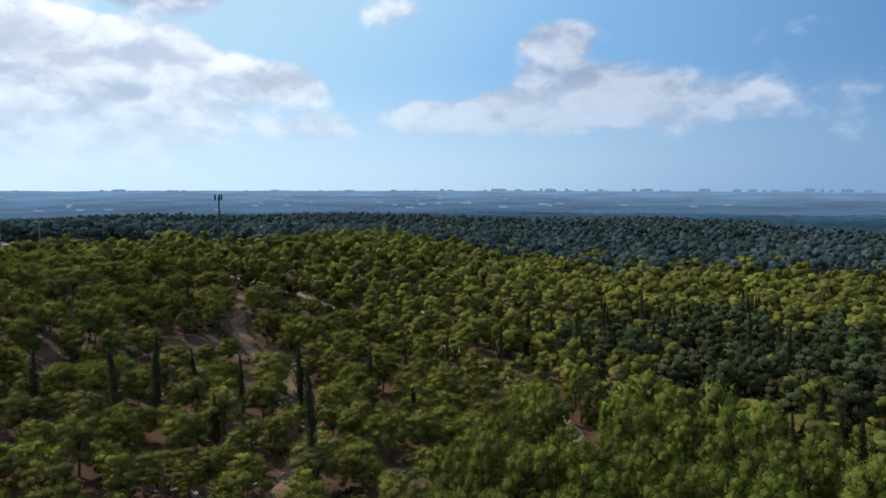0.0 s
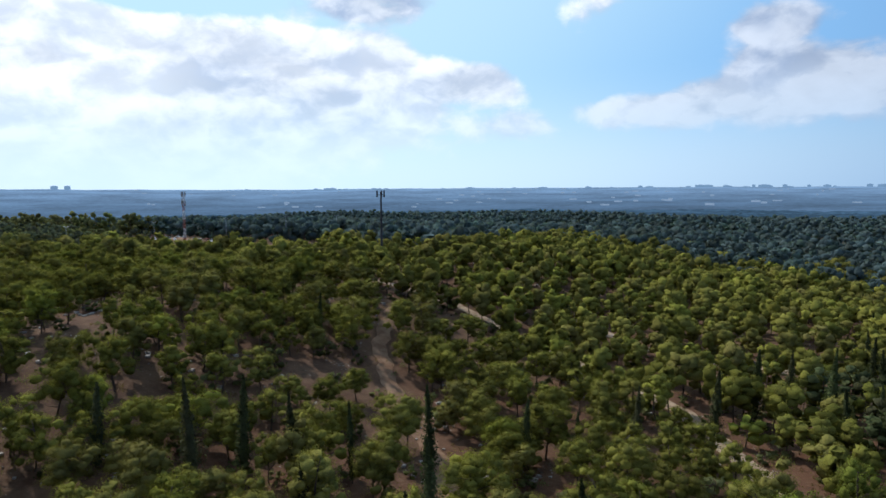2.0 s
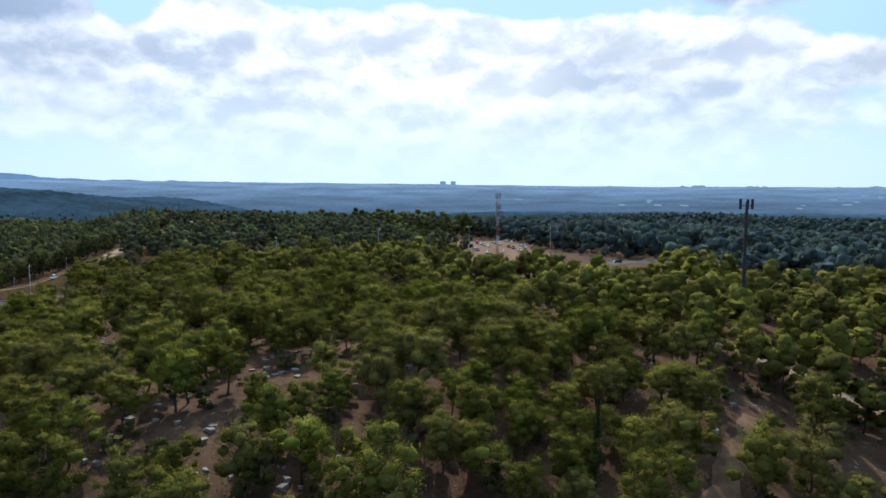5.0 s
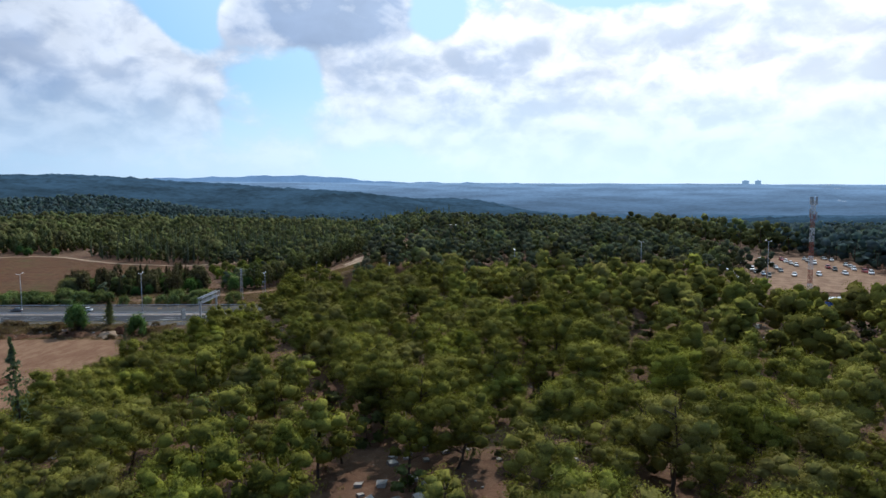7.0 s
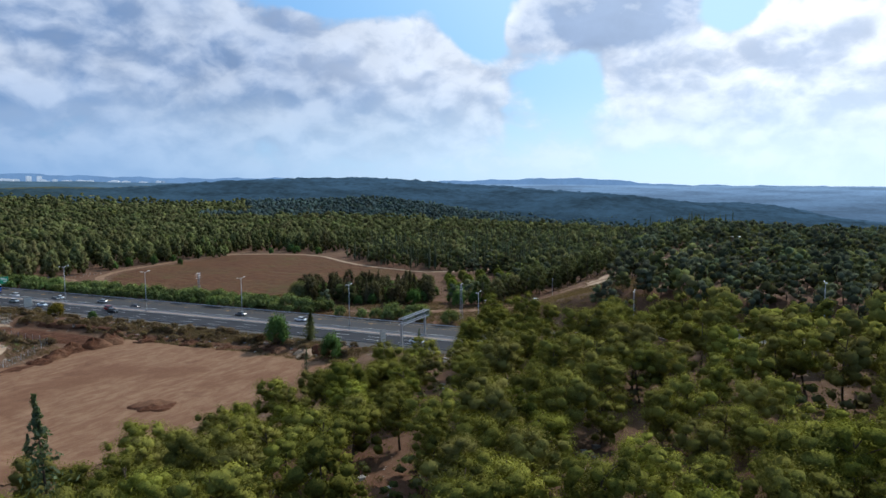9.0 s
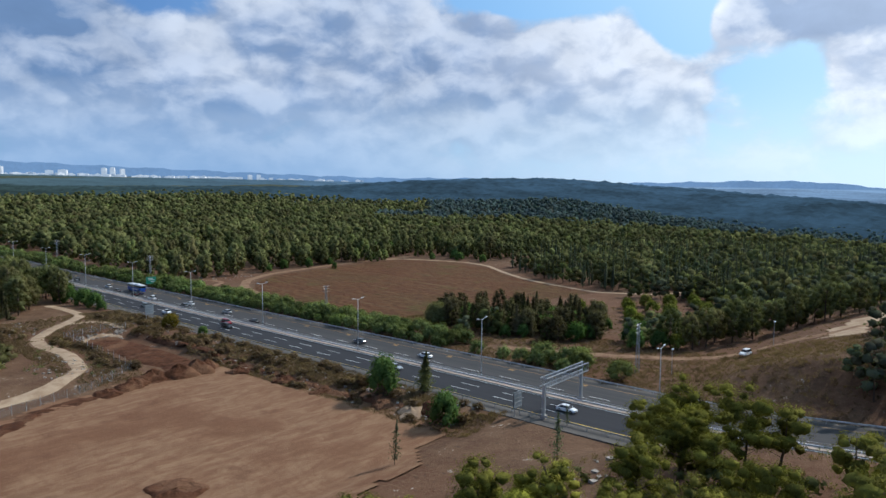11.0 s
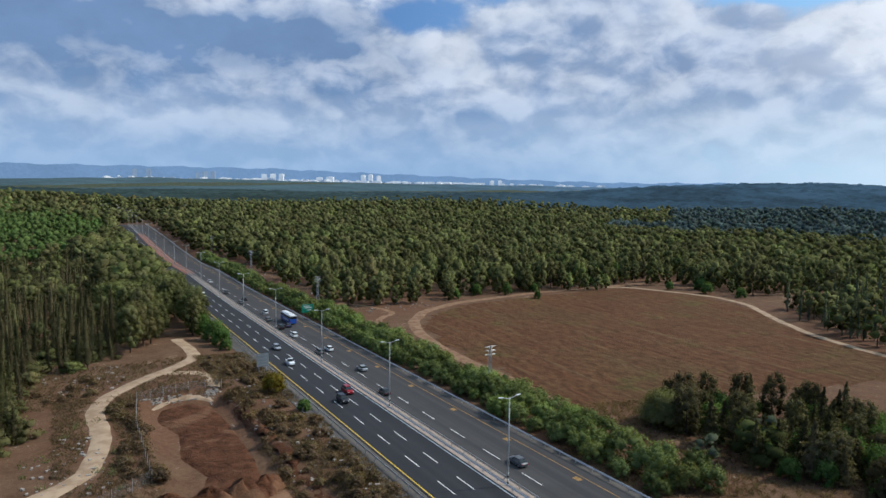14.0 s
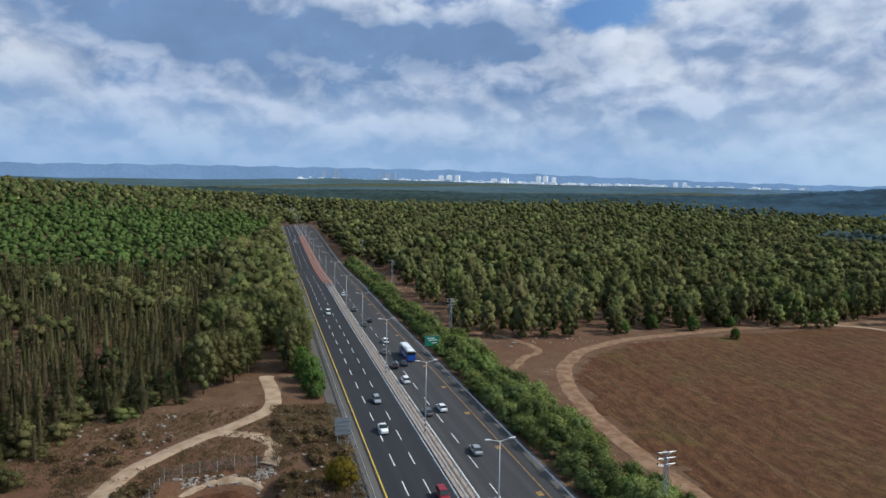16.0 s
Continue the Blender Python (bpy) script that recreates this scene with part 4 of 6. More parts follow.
def grove(name, xy, shapes, mat, label, category, rng, lo=0.75, hi=1.25, squash=(0.9, 1.15)):
    """Woods too many to count: all trees in one mesh."""
    vs, qs, ns, tones, mi, at = [], [], [], [], [], 0
    pick = rng.integers(0, len(shapes), len(xy))
    zs = land(xy[:, 0], xy[:, 1])
    for k, ((wv, wq), (fv, fq, fn)) in enumerate(shapes):
        me_v, me_q = np.concatenate([wv, fv]), np.concatenate([wq, np.asarray(fq) + len(wv)])
        me_n = np.concatenate([unit(wv * (1, 1, 0) - (wv * (1, 1, 0)).mean(0)), fn])
        ids = np.flatnonzero(pick == k)
        if not len(ids):
            continue
        a, s = rng.uniform(0, 2 * np.pi, len(ids)), rng.uniform(lo, hi, len(ids))
        c_, s_ = np.cos(a)[:, None] * s[:, None], np.sin(a)[:, None] * s[:, None]
        v = np.stack([xy[ids, :1] + c_ * me_v[:, 0] - s_ * me_v[:, 1], xy[ids, 1:] + s_ * me_v[:, 0] + c_ * me_v[:, 1],
                      zs[ids, None] - 0.2 + me_v[:, 2] * (s * rng.uniform(*squash, len(ids)))[:, None]], -1)
        tones.append(np.repeat(rng.uniform(0, 1, len(ids)), len(me_v)))
        ca, sa = np.cos(a)[:, None], np.sin(a)[:, None]
        ns.append(np.stack([ca * me_n[:, 0] - sa * me_n[:, 1], sa * me_n[:, 0] + ca * me_n[:, 1], np.broadcast_to(me_n[:, 2], (len(ids), len(me_n)))], -1).reshape(-1, 3))
        q = me_q[None] + (np.arange(len(ids)) * len(me_v))[:, None, None] + at
        vs.append(v.reshape(-1, 3)), qs.append(q.reshape(-1, 4))
        mi.append(np.tile(np.r_[np.zeros(len(wq), int), np.ones(len(fq), int)], len(ids)))
        at += v.shape[0] * v.shape[1]
    me = quad_mesh(name, np.concatenate(vs), np.concatenate(qs), [M_BARK, mat], np.concatenate(mi), True, np.concatenate(ns))
    me.attributes.new("tone", "FLOAT", "POINT").data.foreach_set("value", np.concatenate(tones).astype(np.float32))
    return tagged(new(name, me), label, category, kind="stuff")


def scatter(x0, x1, y0, y1, gap, rng, jit=0.42):
    gx, gy = np.meshgrid(np.arange(x0, x1, gap), np.arange(y0, y1, gap), indexing="ij")
    p = np.stack([gx.ravel(), gy.ravel()], 1)
    return p + rng.uniform(-jit, jit, p.shape) * gap


FLIGHT = [(-320, -70), (-305, -110), (-278, -148), (-230, -182), (-182, -190), (-107, -164), (-58, -122), (-29, -79)]
PATHS = [[(-268, -140), (-262, -158), (-252, -184), (-236, -198), (-222, -206), (-204, -222), (-190, -245)], [(-312, -170), (-298, -203), (-286, -221), (-268, -242), (-235, -262), (-190, -268), (-150, -262)],
         [(-330, -300), (-290, -290), (-255, -282), (-215, -300)]]


LOOKED = [(-310, -158), (-282, -175), (-254, -192), (-217, -210), (-180, -212), (-147, -205), (-108, -185), (-75, -152), (-62, -138)]


def mottled(x, y, scale):
    return np.sin(x / scale + 1.7 * np.sin(y / scale * 0.7)) * np.sin(y / scale * 1.1 + 1.3 * np.sin(x / scale * 0.8 + 2))


def hill_area(p, edge=0.0):
    """The pine hill between the graded pad, the highway and the south."""
    x, y = p[:, 0], p[:, 1]
    ok = (x < -19 + edge) & ((y < -111 - 0.30 * (x + 100) + 4 * np.sin(x * 0.13)) | (x < -122)) & ((y < -40) | (x < -150))
    ok &= ~((x > -88) & (y < -280)) & ~((x > -56) & (y < -255)) & ~((x > -130) & (y < -330))
    return ok


rng = np.random.default_rng(21)
hill = scatter(-440, -18, -500, -30, 6.7, rng)
hill = hill[hill_area(hill) & (hill[:, 0] > -360 - 0.35 * (-hill[:, 1] - 60).clip(0))]
clear = ((mottled(hill[:, 0], hill[:, 1], 17.0) > 0.88) & ((hill[:, 0] < -150) | (hill[:, 1] < -190))) | (rng.uniform(size=len(hill)) < np.where(hill[:, 0] < -190, 0.09, 0.05))
clear |= ((hill[:, 0] > -33) & (hill[:, 1] > -170)) | ((hill[:, 0] > -52) & (hill[:, 1] > -140))
for line, room in zip(PATHS, (3.2, 2.6, 2.6)):
    clear |= near_line(line, hill[:, 0], hill[:, 1]) < room
hill = hill[~clear]
far_from = near_line(FLIGHT, hill[:, 0], hill[:, 1])
young = inside([(-420, -110), (-300, -118), (-288, -160), (-297, -208), (-312, -202), (-330, -198), (-344, -188), (-356, -178), (-420, -166)], hill[:, 0], hill[:, 1])
looked = np.minimum(near_line(LOOKED, hill[:, 0], hill[:, 1]), 6 + near_line([(-230, -152), (-180, -150), (-125, -128), (-90, -122), (-48, -134)], hill[:, 0], hill[:, 1]))
order = np.argsort(np.where(young, 1e6, looked))
near_ids, rest = order[:340], order[340:]
pines = tree_kind("pine_tree", [pine_shape(s, high=8.4 + 0.35 * s, wide=3.5 + 0.18 * (s % 5), clumps=34 + 2 * (s % 4), leaves=210, leaf=0.125, inner=8, crown=0.60, flat=0.72, loose=0.86, broad=0.34, limbs=11, lobes=3 + s % 2, lean=0.4 + 0.1 * (s % 3)) for s in range(8)],
                  M_PINE, "Aleppo pine with crooked trunk and tufted yellow-green crown", "tree", "pines on the hill")
for n, i in enumerate(near_ids):
    plant(pines, *hill[i], n, rng.uniform(0.66, 1.04) * (0.9 if hill[i][0] > -110 and hill[i][1] > -160 else 1), rng.uniform(0, 360))
lod1 = [pine_shape(40 + s, high=9 + 0.35 * s, wide=3.2 + 0.1 * s, clumps=15, leaves=40, leaf=0.22, limbs=2, sides=3, inner=6, crown=0.58, flat=0.68, loose=0.84, lobes=3, broad=0.4) for s in range(6)]
old = rest[~young[rest]]
dusky = inside([(-288, -256), (-318, -300), (-352, -312), (-410, -305), (-410, -206), (-342, -208), (-310, -222)], *hill[old].T) & (rng.uniform(size=len(old)) < 0.75)
stand, old = old[dusky], old[~dusky]
grove("dark_conifer_stand", hill[stand], [pine_shape(60 + s, high=9.5, wide=2.8, clumps=13, leaves=26, leaf=0.24, limbs=0, sides=3, crown=0.85, inner=4) for s in range(4)], M_STAND, "stand of dark green conifers below the hill", "wood", rng, 0.8, 1.2)
mid_pines = [pine_shape(50 + s, high=9.5 + 0.4 * s, wide=3.8, clumps=9, leaves=16, leaf=0.34, limbs=0, sides=3, inner=4, flat=0.75) for s in range(5)]
close_by = old[far_from[old] < 62]
grove("pine_hill_edge", hill[close_by], [pine_shape(46 + s, high=9 + 0.4 * s, wide=3.4, clumps=24, leaves=95, leaf=0.16, limbs=3, sides=6, inner=8, crown=0.6, flat=0.7, loose=0.86, lobes=3, broad=0.36) for s in range(4)], M_PINE, "yellow-green pines at the edge of the hill", "wood", rng, 0.62, 1.02)
grove("pine_hill_woods", hill[old[(far_from[old] >= 62) & (far_from[old] < 150)]], lod1, M_PINE, "open wood of yellow-green pines on stony ground", "wood", rng, 0.62, 1.02)
# the farthest hill trees get the leaf colour tinted blue for haze
dim = old[(far_from[old] >= 150) & (hill[old][:, 1] < -462 + 60 * rng.uniform(-1, 1, len(old)))]
grove("pine_woods_in_haze", hill[dim], mid_pines, M_FARTREES, "pine wood on the far side of the hill, leaves tinted blue for haze", "wood", rng)
grove("pine_hill_woods_beyond", hill[np.setdiff1d(old[far_from[old] >= 150], dim)], mid_pines, M_PINE, "wood of yellow-green pines going on down the hill", "wood", rng, 0.65, 1.05)
ynear = hill[young]
ynear = np.concatenate([ynear, ynear + rng.uniform(-3.4, 3.4, ynear.shape)])
yfar = near_line(LOOKED, ynear[:, 0], ynear[:, 1])
young_pines = tree_kind("young_pine", [pine_shape(70 + s, high=10 + 0.6 * s, wide=2.6, clumps=28, leaves=140, leaf=0.14, crown=0.85, lean=0.2, flat=1.15, loose=0.78, broad=0.36) for s in range(4)],
                        M_YOUNG, "young bright yellow-green pine with dense pointed crown", "tree", "young pines at the foot of the hill")
yo = np.argsort(yfar)
for n, i in enumerate(yo[:130]):
    plant(young_pines, *ynear[i], n, rng.uniform(0.8, 1.25), rng.uniform(0, 360))
if len(yo) > 130:
    grove("young_pine_thicket", ynear[yo[130:]], [pine_shape(75 + s, high=9, wide=2.4, clumps=11, leaves=26, leaf=0.42, inner=4, crown=0.85, lean=0.2, flat=1.1, limbs=0, sides=3) for s in range(3)], M_YOUNG, "thicket of bright yellow-green young pines", "wood", rng)

low = scatter(-345, -40, -330, -110, 6.4, rng)
low = low[hill_area(low) & (near_line(LOOKED, *low.T) < 120) & (near_line(PATHS[0], *low.T) > 3) & (near_line(PATHS[1], *low.T) > 2.5) & (rng.uniform(size=len(low)) < 0.7)]
grove("pine_saplings", low, [pine_shape(56 + s, high=9.5, wide=4.0, clumps=5, leaves=14, leaf=0.9, limbs=0, sides=3, inner=2, crown=0.9) for s in range(4)], M_FOREST, "low dark saplings and shrubs under the pines", "undergrowth", rng, 0.22, 0.5, (0.6, 1.0))

# dark cypresses standing among the pines, and the stand of dark conifers behind the young pines
cyp = tree_kind("cypress", [cone_shape(s, high=12 + s, wide=1.4 + 0.35 * (s % 3), leaves=1500, leaf=0.22, gap=0.15, top=0.6 if s == 2 else 0.3) for s in range(4)], M_STAND, "tall slender dark green cypress", "tree", "cypresses")
spots = [(-40, -262), (-256, -198), (-233, -171.5), (-247, -186), (-262, -205), (-280, -246), (-270, -262), (-240, -176), (-244, -163), (-258, -172), (-268, -214), (-228, -166), (-276, -232), (-284, -258), (-292, -252), (-300, -262), (-312, -250), (-296, -240), (-225, -160), (-268, -156), (-214, -152), (-274, -182), (-199, -208)]
for n, (x, y) in enumerate(spots):
    plant(cyp, x, y, n, rng.uniform(0.75, 1.15) * (0.55 if x > -70 else 1), rng.uniform(0, 360))
more = scatter(-345, -215, -330, -130, 10, rng)
more = more[(mottled(more[:, 0], more[:, 1], 23) > 0.15) & (near_line(PATHS[0], *more.T) > 4) & (near_line(PATHS[1], *more.T) > 4)]
for n, (x, y) in enumerate(more[:48]):
    plant(cyp, x, y, n, rng.uniform(0.6, 1.05), rng.uniform(0, 360))

# the half-bare conifers at the pad's edge
bare = tree_kind("bare_conifer", [cone_shape(90 + s, high=14, wide=2.3, leaves=640, leaf=0.30, top=0.9, gap=0.5, start=0.15, core=False) for s in range(2)], M_DARK, "half-bare dark conifer with thin branches", "tree", "bare conifers by the pad")
for n, (x, y, s) in enumerate([(-122.5, -121.5, 1.3), (-113, -103, 0.75), (-121, -97, 0.6), (-44, -98, 0.55), (-38, -124, 0.55), (-16, -136, 0.72), (-13.5, -112, 0.3)]):
    plant(bare, x, y, n, s, 40 * n)
plant(pines, -25, -131, 3, 0.85, 20)

# ---- cypress wood west of the highway ----
def west_wood(p):
    x, y = p[:, 0], p[:, 1]
    ok = (x < -19) & (x > -260) & (y > -28) & (y < np.interp(x, [-300, -70, -40, -24], [262, 258, 330, 430]))
    ok &= ~inside([(-19, 40), (-19, 74), (-26, 96), (-33, 82), (-54, 54), (-64, 54), (-67, 34), (-64, 8), (-74, -4), (-120, -12), (-262, -30), (-262, -100), (-19, -100)], x, y)
    return ok


ww = scatter(-300, -17, -30, 430, 4.7, rng)
ww = ww[west_wood(ww) & (near_line([(-29, 110), (-27, 66), (-36, 50)], *ww.T) > 3.0)]
edge_d = np.maximum(near_line([(-22, 96), (-33, 82), (-54, 54), (-64, 54), (-67, 34), (-64, 8), (-74, -4)], *ww.T), 0)
by_road = (ww[:, 0] > -46 + 14 * mottled(ww[:, 0], ww[:, 1], 25))
wo = np.argsort(np.where(by_road, 1e6, edge_d))
grey_cyp = tree_kind("grey_cypress", [cone_shape(20 + s, high=10.5 + 0.7 * s, wide=1.5 + 0.5 * (s % 3), leaves=1800, leaf=0.17, gap=0.34, top=0.6) for s in range(6)], M_CYPRESS, "grey-brown cypress of the dense western wood", "tree", "cypresses of the western wood")
nb = int((~by_road).sum())
for n, i in enumerate(wo[:150]):
    plant(grey_cyp, *ww[i], n, rng.uniform(0.55, 1.15), rng.uniform(0, 360))
deep = ww[wo[150:nb]]
mixed = (rng.uniform(size=len(deep)) < 0.07) | ((mottled(deep[:, 0], deep[:, 1], 24) > 0.7) & (rng.uniform(size=len(deep)) < 0.6))
grove("pines_in_cypress_wood", deep[mixed], [pine_shape(36 + s, high=8.2, wide=2.8, clumps=9, leaves=20, leaf=0.32, crown=0.85, lean=0.2, limbs=0, sides=3, inner=4) for s in range(4)], M_FOREST, "olive-green pines among the cypresses", "wood", rng)
grove("cypress_wood", deep[~mixed], [cone_shape(30 + s, high=9.0 + 0.6 * s, wide=1.7 + 0.4 * (s % 3), leaves=210, leaf=0.25, sides=3, gap=0.3, top=0.6) for s in range(6)], M_CYPRESS, "dense wood of grey-brown cypresses", "wood", rng, 0.7, 1.1)
brush = ww[(edge_d < 26) & ~by_road]
brush = brush + rng.uniform(-2.3, 2.3, brush.shape)
brush = brush[near_line([(-29, 110), (-27, 66), (-36, 50), (-44, 43), (-51, 33), (-53, 22), (-52, 8), (-55, -8)], *brush.T) > 4.0]
grove("wood_edge_brush", brush, [pine_shape(130 + s, high=8.5, wide=4.2, clumps=9, leaves=40, leaf=0.5, crown=0.95, lean=0.1, limbs=0, sides=3, inner=4) for s in range(4)], M_FOREST, "olive-green brush and saplings at the edge of the cypress wood", "undergrowth", rng, 0.22, 0.60, (0.6, 1.1))
rb = ww[wo[nb:]]
edge_pines = tree_kind("roadside_pine", [pine_shape(100 + s, high=12, wide=3.3, clumps=28, leaves=110, leaf=0.17, crown=0.8, lean=0.3, flat=0.95, broad=0.4) for s in range(4)], M_FOREST, "tall dense pine at the edge of the wood", "tree", "pines along the highway")
ro = np.argsort(rb[:, 1])
for n, i in enumerate(ro[:70]):
    plant(edge_pines, *rb[i], n, rng.uniform(0.8, 1.2), rng.uniform(0, 360))
grove("roadside_woods", rb[ro[70:]], [pine_shape(110 + s, high=12, wide=3.4, clumps=11, leaves=20, leaf=0.34, crown=0.8, lean=0.3, limbs=0, sides=3, inner=4) for s in range(4)], M_FOREST, "pines along the highway", "wood", rng)
carobs = tree_kind("carob_tree", [dome_shape(120 + s, high=6.0, wide=3.0, clumps=26, leaves=70, leaf=0.21) for s in range(3)], M_GREEN, "round dark green broadleaf tree beside the road", "tree", "broadleaf trees", "stem", "crown")
for n, (x, y, s) in enumerate([(-18.5, 72, 1.0), (-19, 80, 1.1), (-20.5, 89, 1.2), (-18.6, 67, 0.6), (-21, 97, 1.2), (-20.5, -71.5, 1.4), (-24.5, -92, 1.15), (52, -96, 1.0), (57, -100, 0.9), (60, -91, 1.1), (70, -90, 0.8), (112, 117, .9), (117.5, 103, 0.65), (165, 124, 0.9), (171, 121, 1.0), (190.5, 97, 0.7), (183, 141, 1.6), (198, 141, 1.4), (99, 122, 0.9), (129, 121, 0.7), (86, 118, 0.8), (176, 12, 0.9), (181, 8, 0.8), (196, 80, 0.9), (203, 90, 1.0), (200, 66, 0.8)]):
    plant(carobs, x, y, n, s, 50 * n)
plant(tree_kind("young_conifer", [cone_shape(140, high=9, wide=2.1, leaves=1700, leaf=0.22, top=0.9, gap=0.3)], M_FOREST, "young conifer on the road verge", "tree", "verge trees"), -15.5, -79, 0, 1.0, 0)
plant(tree_kind("rusty_bush", [dome_shape(141, high=3.6, wide=2.4, clumps=22, leaves=80, leaf=0.13)], M_RUST, "orange-green bush turning dry beside the guard rail", "bush", "verge bushes", "stem", "foliage"), -17.9, 21.6, 0, 1.35, 0)
plant(tree_kind("round_bush", [dome_shape(142, high=2.6, wide=1.5, clumps=18, leaves=70, leaf=0.12)], M_GREEN, "small round bright green bush beside the guard rail", "bush", "verge bushes", "stem", "foliage"), -15.8, 6.9, 0, 1, 0)

# ---- hedge along the eastern edge ----
hedge = tree_kind("hedge_shrub", [dome_shape(150 + s, high=3.4, wide=2.3, clumps=14, leaves=80, leaf=0.135, inner=9) for s in range(5)], M_HEDGE, "dense grey-green oleander shrub in the roadside hedge", "shrub", "roadside hedge", "stem", "foliage")
hn = 0
for x, y, k in ((20.5, -106, 1.5), (30, 2.0, 0.95), (28.5, -5.5, 0.85), (31, -22, 0.6)):
    plant(hedge, x, y, 2, k, 40 * k, label="broad grey-green bush on dry ground beside the road")
for y in np.arange(-96, 330, 4.0):
    for x, s in ((18.9, 1.15), (23.0, 1.5), (27.6, 1.25)):
        if (y < -58 and rng.uniform() < 0.55) or (y > 120 and x > 26) or rng.uniform() < 0.10:
            continue
        plant(hedge, x + rng.uniform(-1, 1), y + rng.uniform(-1.4, 1.4), hn, s * rng.uniform(0.7, 1.2), rng.uniform(0, 360))
        hn += 1

# ---- trees of the east: groves by the field, the cypress wood, the pine forest ----
g1 = scatter(36, 86, -86, -26, 3.6, rng)
g1 = g1[(mottled(g1[:, 0], g1[:, 1], 11) > -0.55) & inside([(41, -40), (49, -29), (62, -34), (76, -50), (82, -66), (68, -82), (56, -84), (45, -76), (39, -56)], *g1.T)]
dark_conifer = tree_kind("dark_conifer", [cone_shape(145 + s, high=9 + s, wide=2.3 + 0.4 * s, leaves=1500, leaf=0.24, top=0.9, gap=0.5) for s in range(2)] + [pine_shape(147 + s, high=8.5 + s, wide=2.4, clumps=26, leaves=70, leaf=0.2, crown=0.92, lean=0.2, flat=1.0) for s in range(2)], M_CYPRESS, "dark brownish conifer in the grove beside the field", "tree", "grove beside the field")
for n, (x, y) in enumerate(g1):
    plant(dark_conifer if n % 3 else carobs, x, y, n, rng.uniform(0.65, 1.08) if n % 3 else rng.uniform(0.6, 1.0), rng.uniform(0, 360), label="" if n % 3 else "low leafy tree in the grove beside the field")
plant(tree_kind("spreading_carob", [dome_shape(149, high=7.2, wide=5.6, clumps=64, leaves=150, leaf=0.17, inner=10)], M_FOREST, "broad dense round carob tree at the corner of the field", "tree", "grove beside the field", "stem", "crown"), 42.5, -34, 0, 1.0, 0)
yg = tree_kind("olive_tree", [dome_shape(160 + s, high=5.0, wide=2.9, clumps=20, leaves=50, leaf=0.19) for s in range(3)], M_YOUNG, "spreading light green tree in the picnic ground", "tree", "picnic ground trees", "stem", "crown")
for n, (x, y) in enumerate([(104, -70), (111, -66), (118, -70), (110, -76), (118, -80), (126, -76), (126, -86), (98, -62), (134, -82), (120, -92), (106, -84), (90, -58), (84, -66), (78, -72), (88, -78), (96, -74), (92, -88), (80, -84), (102, -96), (112, -100), (84, -98), (70, -104), (124, -100), (132, -94), (60, -104), (96, -104)]):
    plant(yg, x, y, n, rng.uniform(0.8, 1.1), 37 * n)
ce = scatter(118, 420, -240, 40, 5.6, rng)
ce = ce[inside([(152, -4), (186, 40), (330, 60), (420, 0), (420, -160), (330, -185), (250, -150), (190, -118), (150, -112), (140, -96), (142, -62), (146, -30)], *ce.T) & (near_line([(192, 52), (160, 16), (147, -10), (138, -40), (150, -62), (190, -78)], *ce.T) > 5)]
pick = rng.uniform(size=len(ce)) < 0.35
grove("east_pines", ce[pick], [pine_shape(190 + s, high=9, wide=3.2, clumps=8, leaves=14, leaf=0.36, limbs=0, sides=3, crown=0.8, inner=4) for s in range(3)], M_FOREST, "pines among the cypresses beyond the field", "wood", rng)
ce = ce[~pick]
grove("east_cypress_wood", ce, [cone_shape(170 + s, high=9.6 + 0.8 * s, wide=1.4 + 0.3 * (s % 3), leaves=46, leaf=0.42, sides=3, gap=0.3) for s in range(5)], M_DARK, "dark wood of tall cypresses beyond the field", "wood", rng, 0.75, 1.2)
sp = scatter(20, 330, -300, -55, 6.6, rng)
PLOT = [(14, -150), (14, -50), (40, -60), (40, -84), (56, -90), (50, -106), (72, -116), (92, -134), (78, -146), (50, -150)]
sp = sp[(mottled(sp[:, 0], sp[:, 1], 22) > -0.72) & (near_line([(66, -140), (92, -158), (128, -166), (175, -172), (215, -205)], *sp.T) > 4.5) & (near_line([(60, -143), (88, -146), (122, -165)], *sp.T) > 7.0) & ~inside(PLOT, *sp.T)]
sp = sp[~inside([(30, -60), (75, -50), (130, -50), (140, -90), (100, -100), (76, -88), (50, -92)], *sp.T) & (near_line([(138, -40), (150, -62), (190, -78)], *sp.T) > 5)]
front = near_line([(50, -108), (72, -118), (95, -134)], *sp.T) < 11
for n, (x, y) in enumerate(sp[front]):
    plant(edge_pines, x, y, n, rng.uniform(0.75, 1.15), rng.uniform(0, 360), label="tall dark pine at the edge of the open plot")
sp = sp[~front]
lit = rng.uniform(size=len(sp)) < 0.45
grove("picnic_woods", sp[~lit], [pine_shape(180 + s, high=9.5, wide=2.8, clumps=8, leaves=14, leaf=0.34, limbs=0, sides=3, crown=0.8, inner=5) for s in range(4)], M_DARK, "scattered dark pines round the picnic ground", "wood", rng, 0.65, 1.05)
grove("picnic_olives", sp[lit], [pine_shape(186 + s, high=7, wide=3.2, clumps=8, leaves=14, leaf=0.34, limbs=0, sides=3, crown=0.85, inner=5) for s in range(3)], M_FOREST, "olive-green trees scattered round the picnic ground", "wood", rng, 0.6, 1.15)

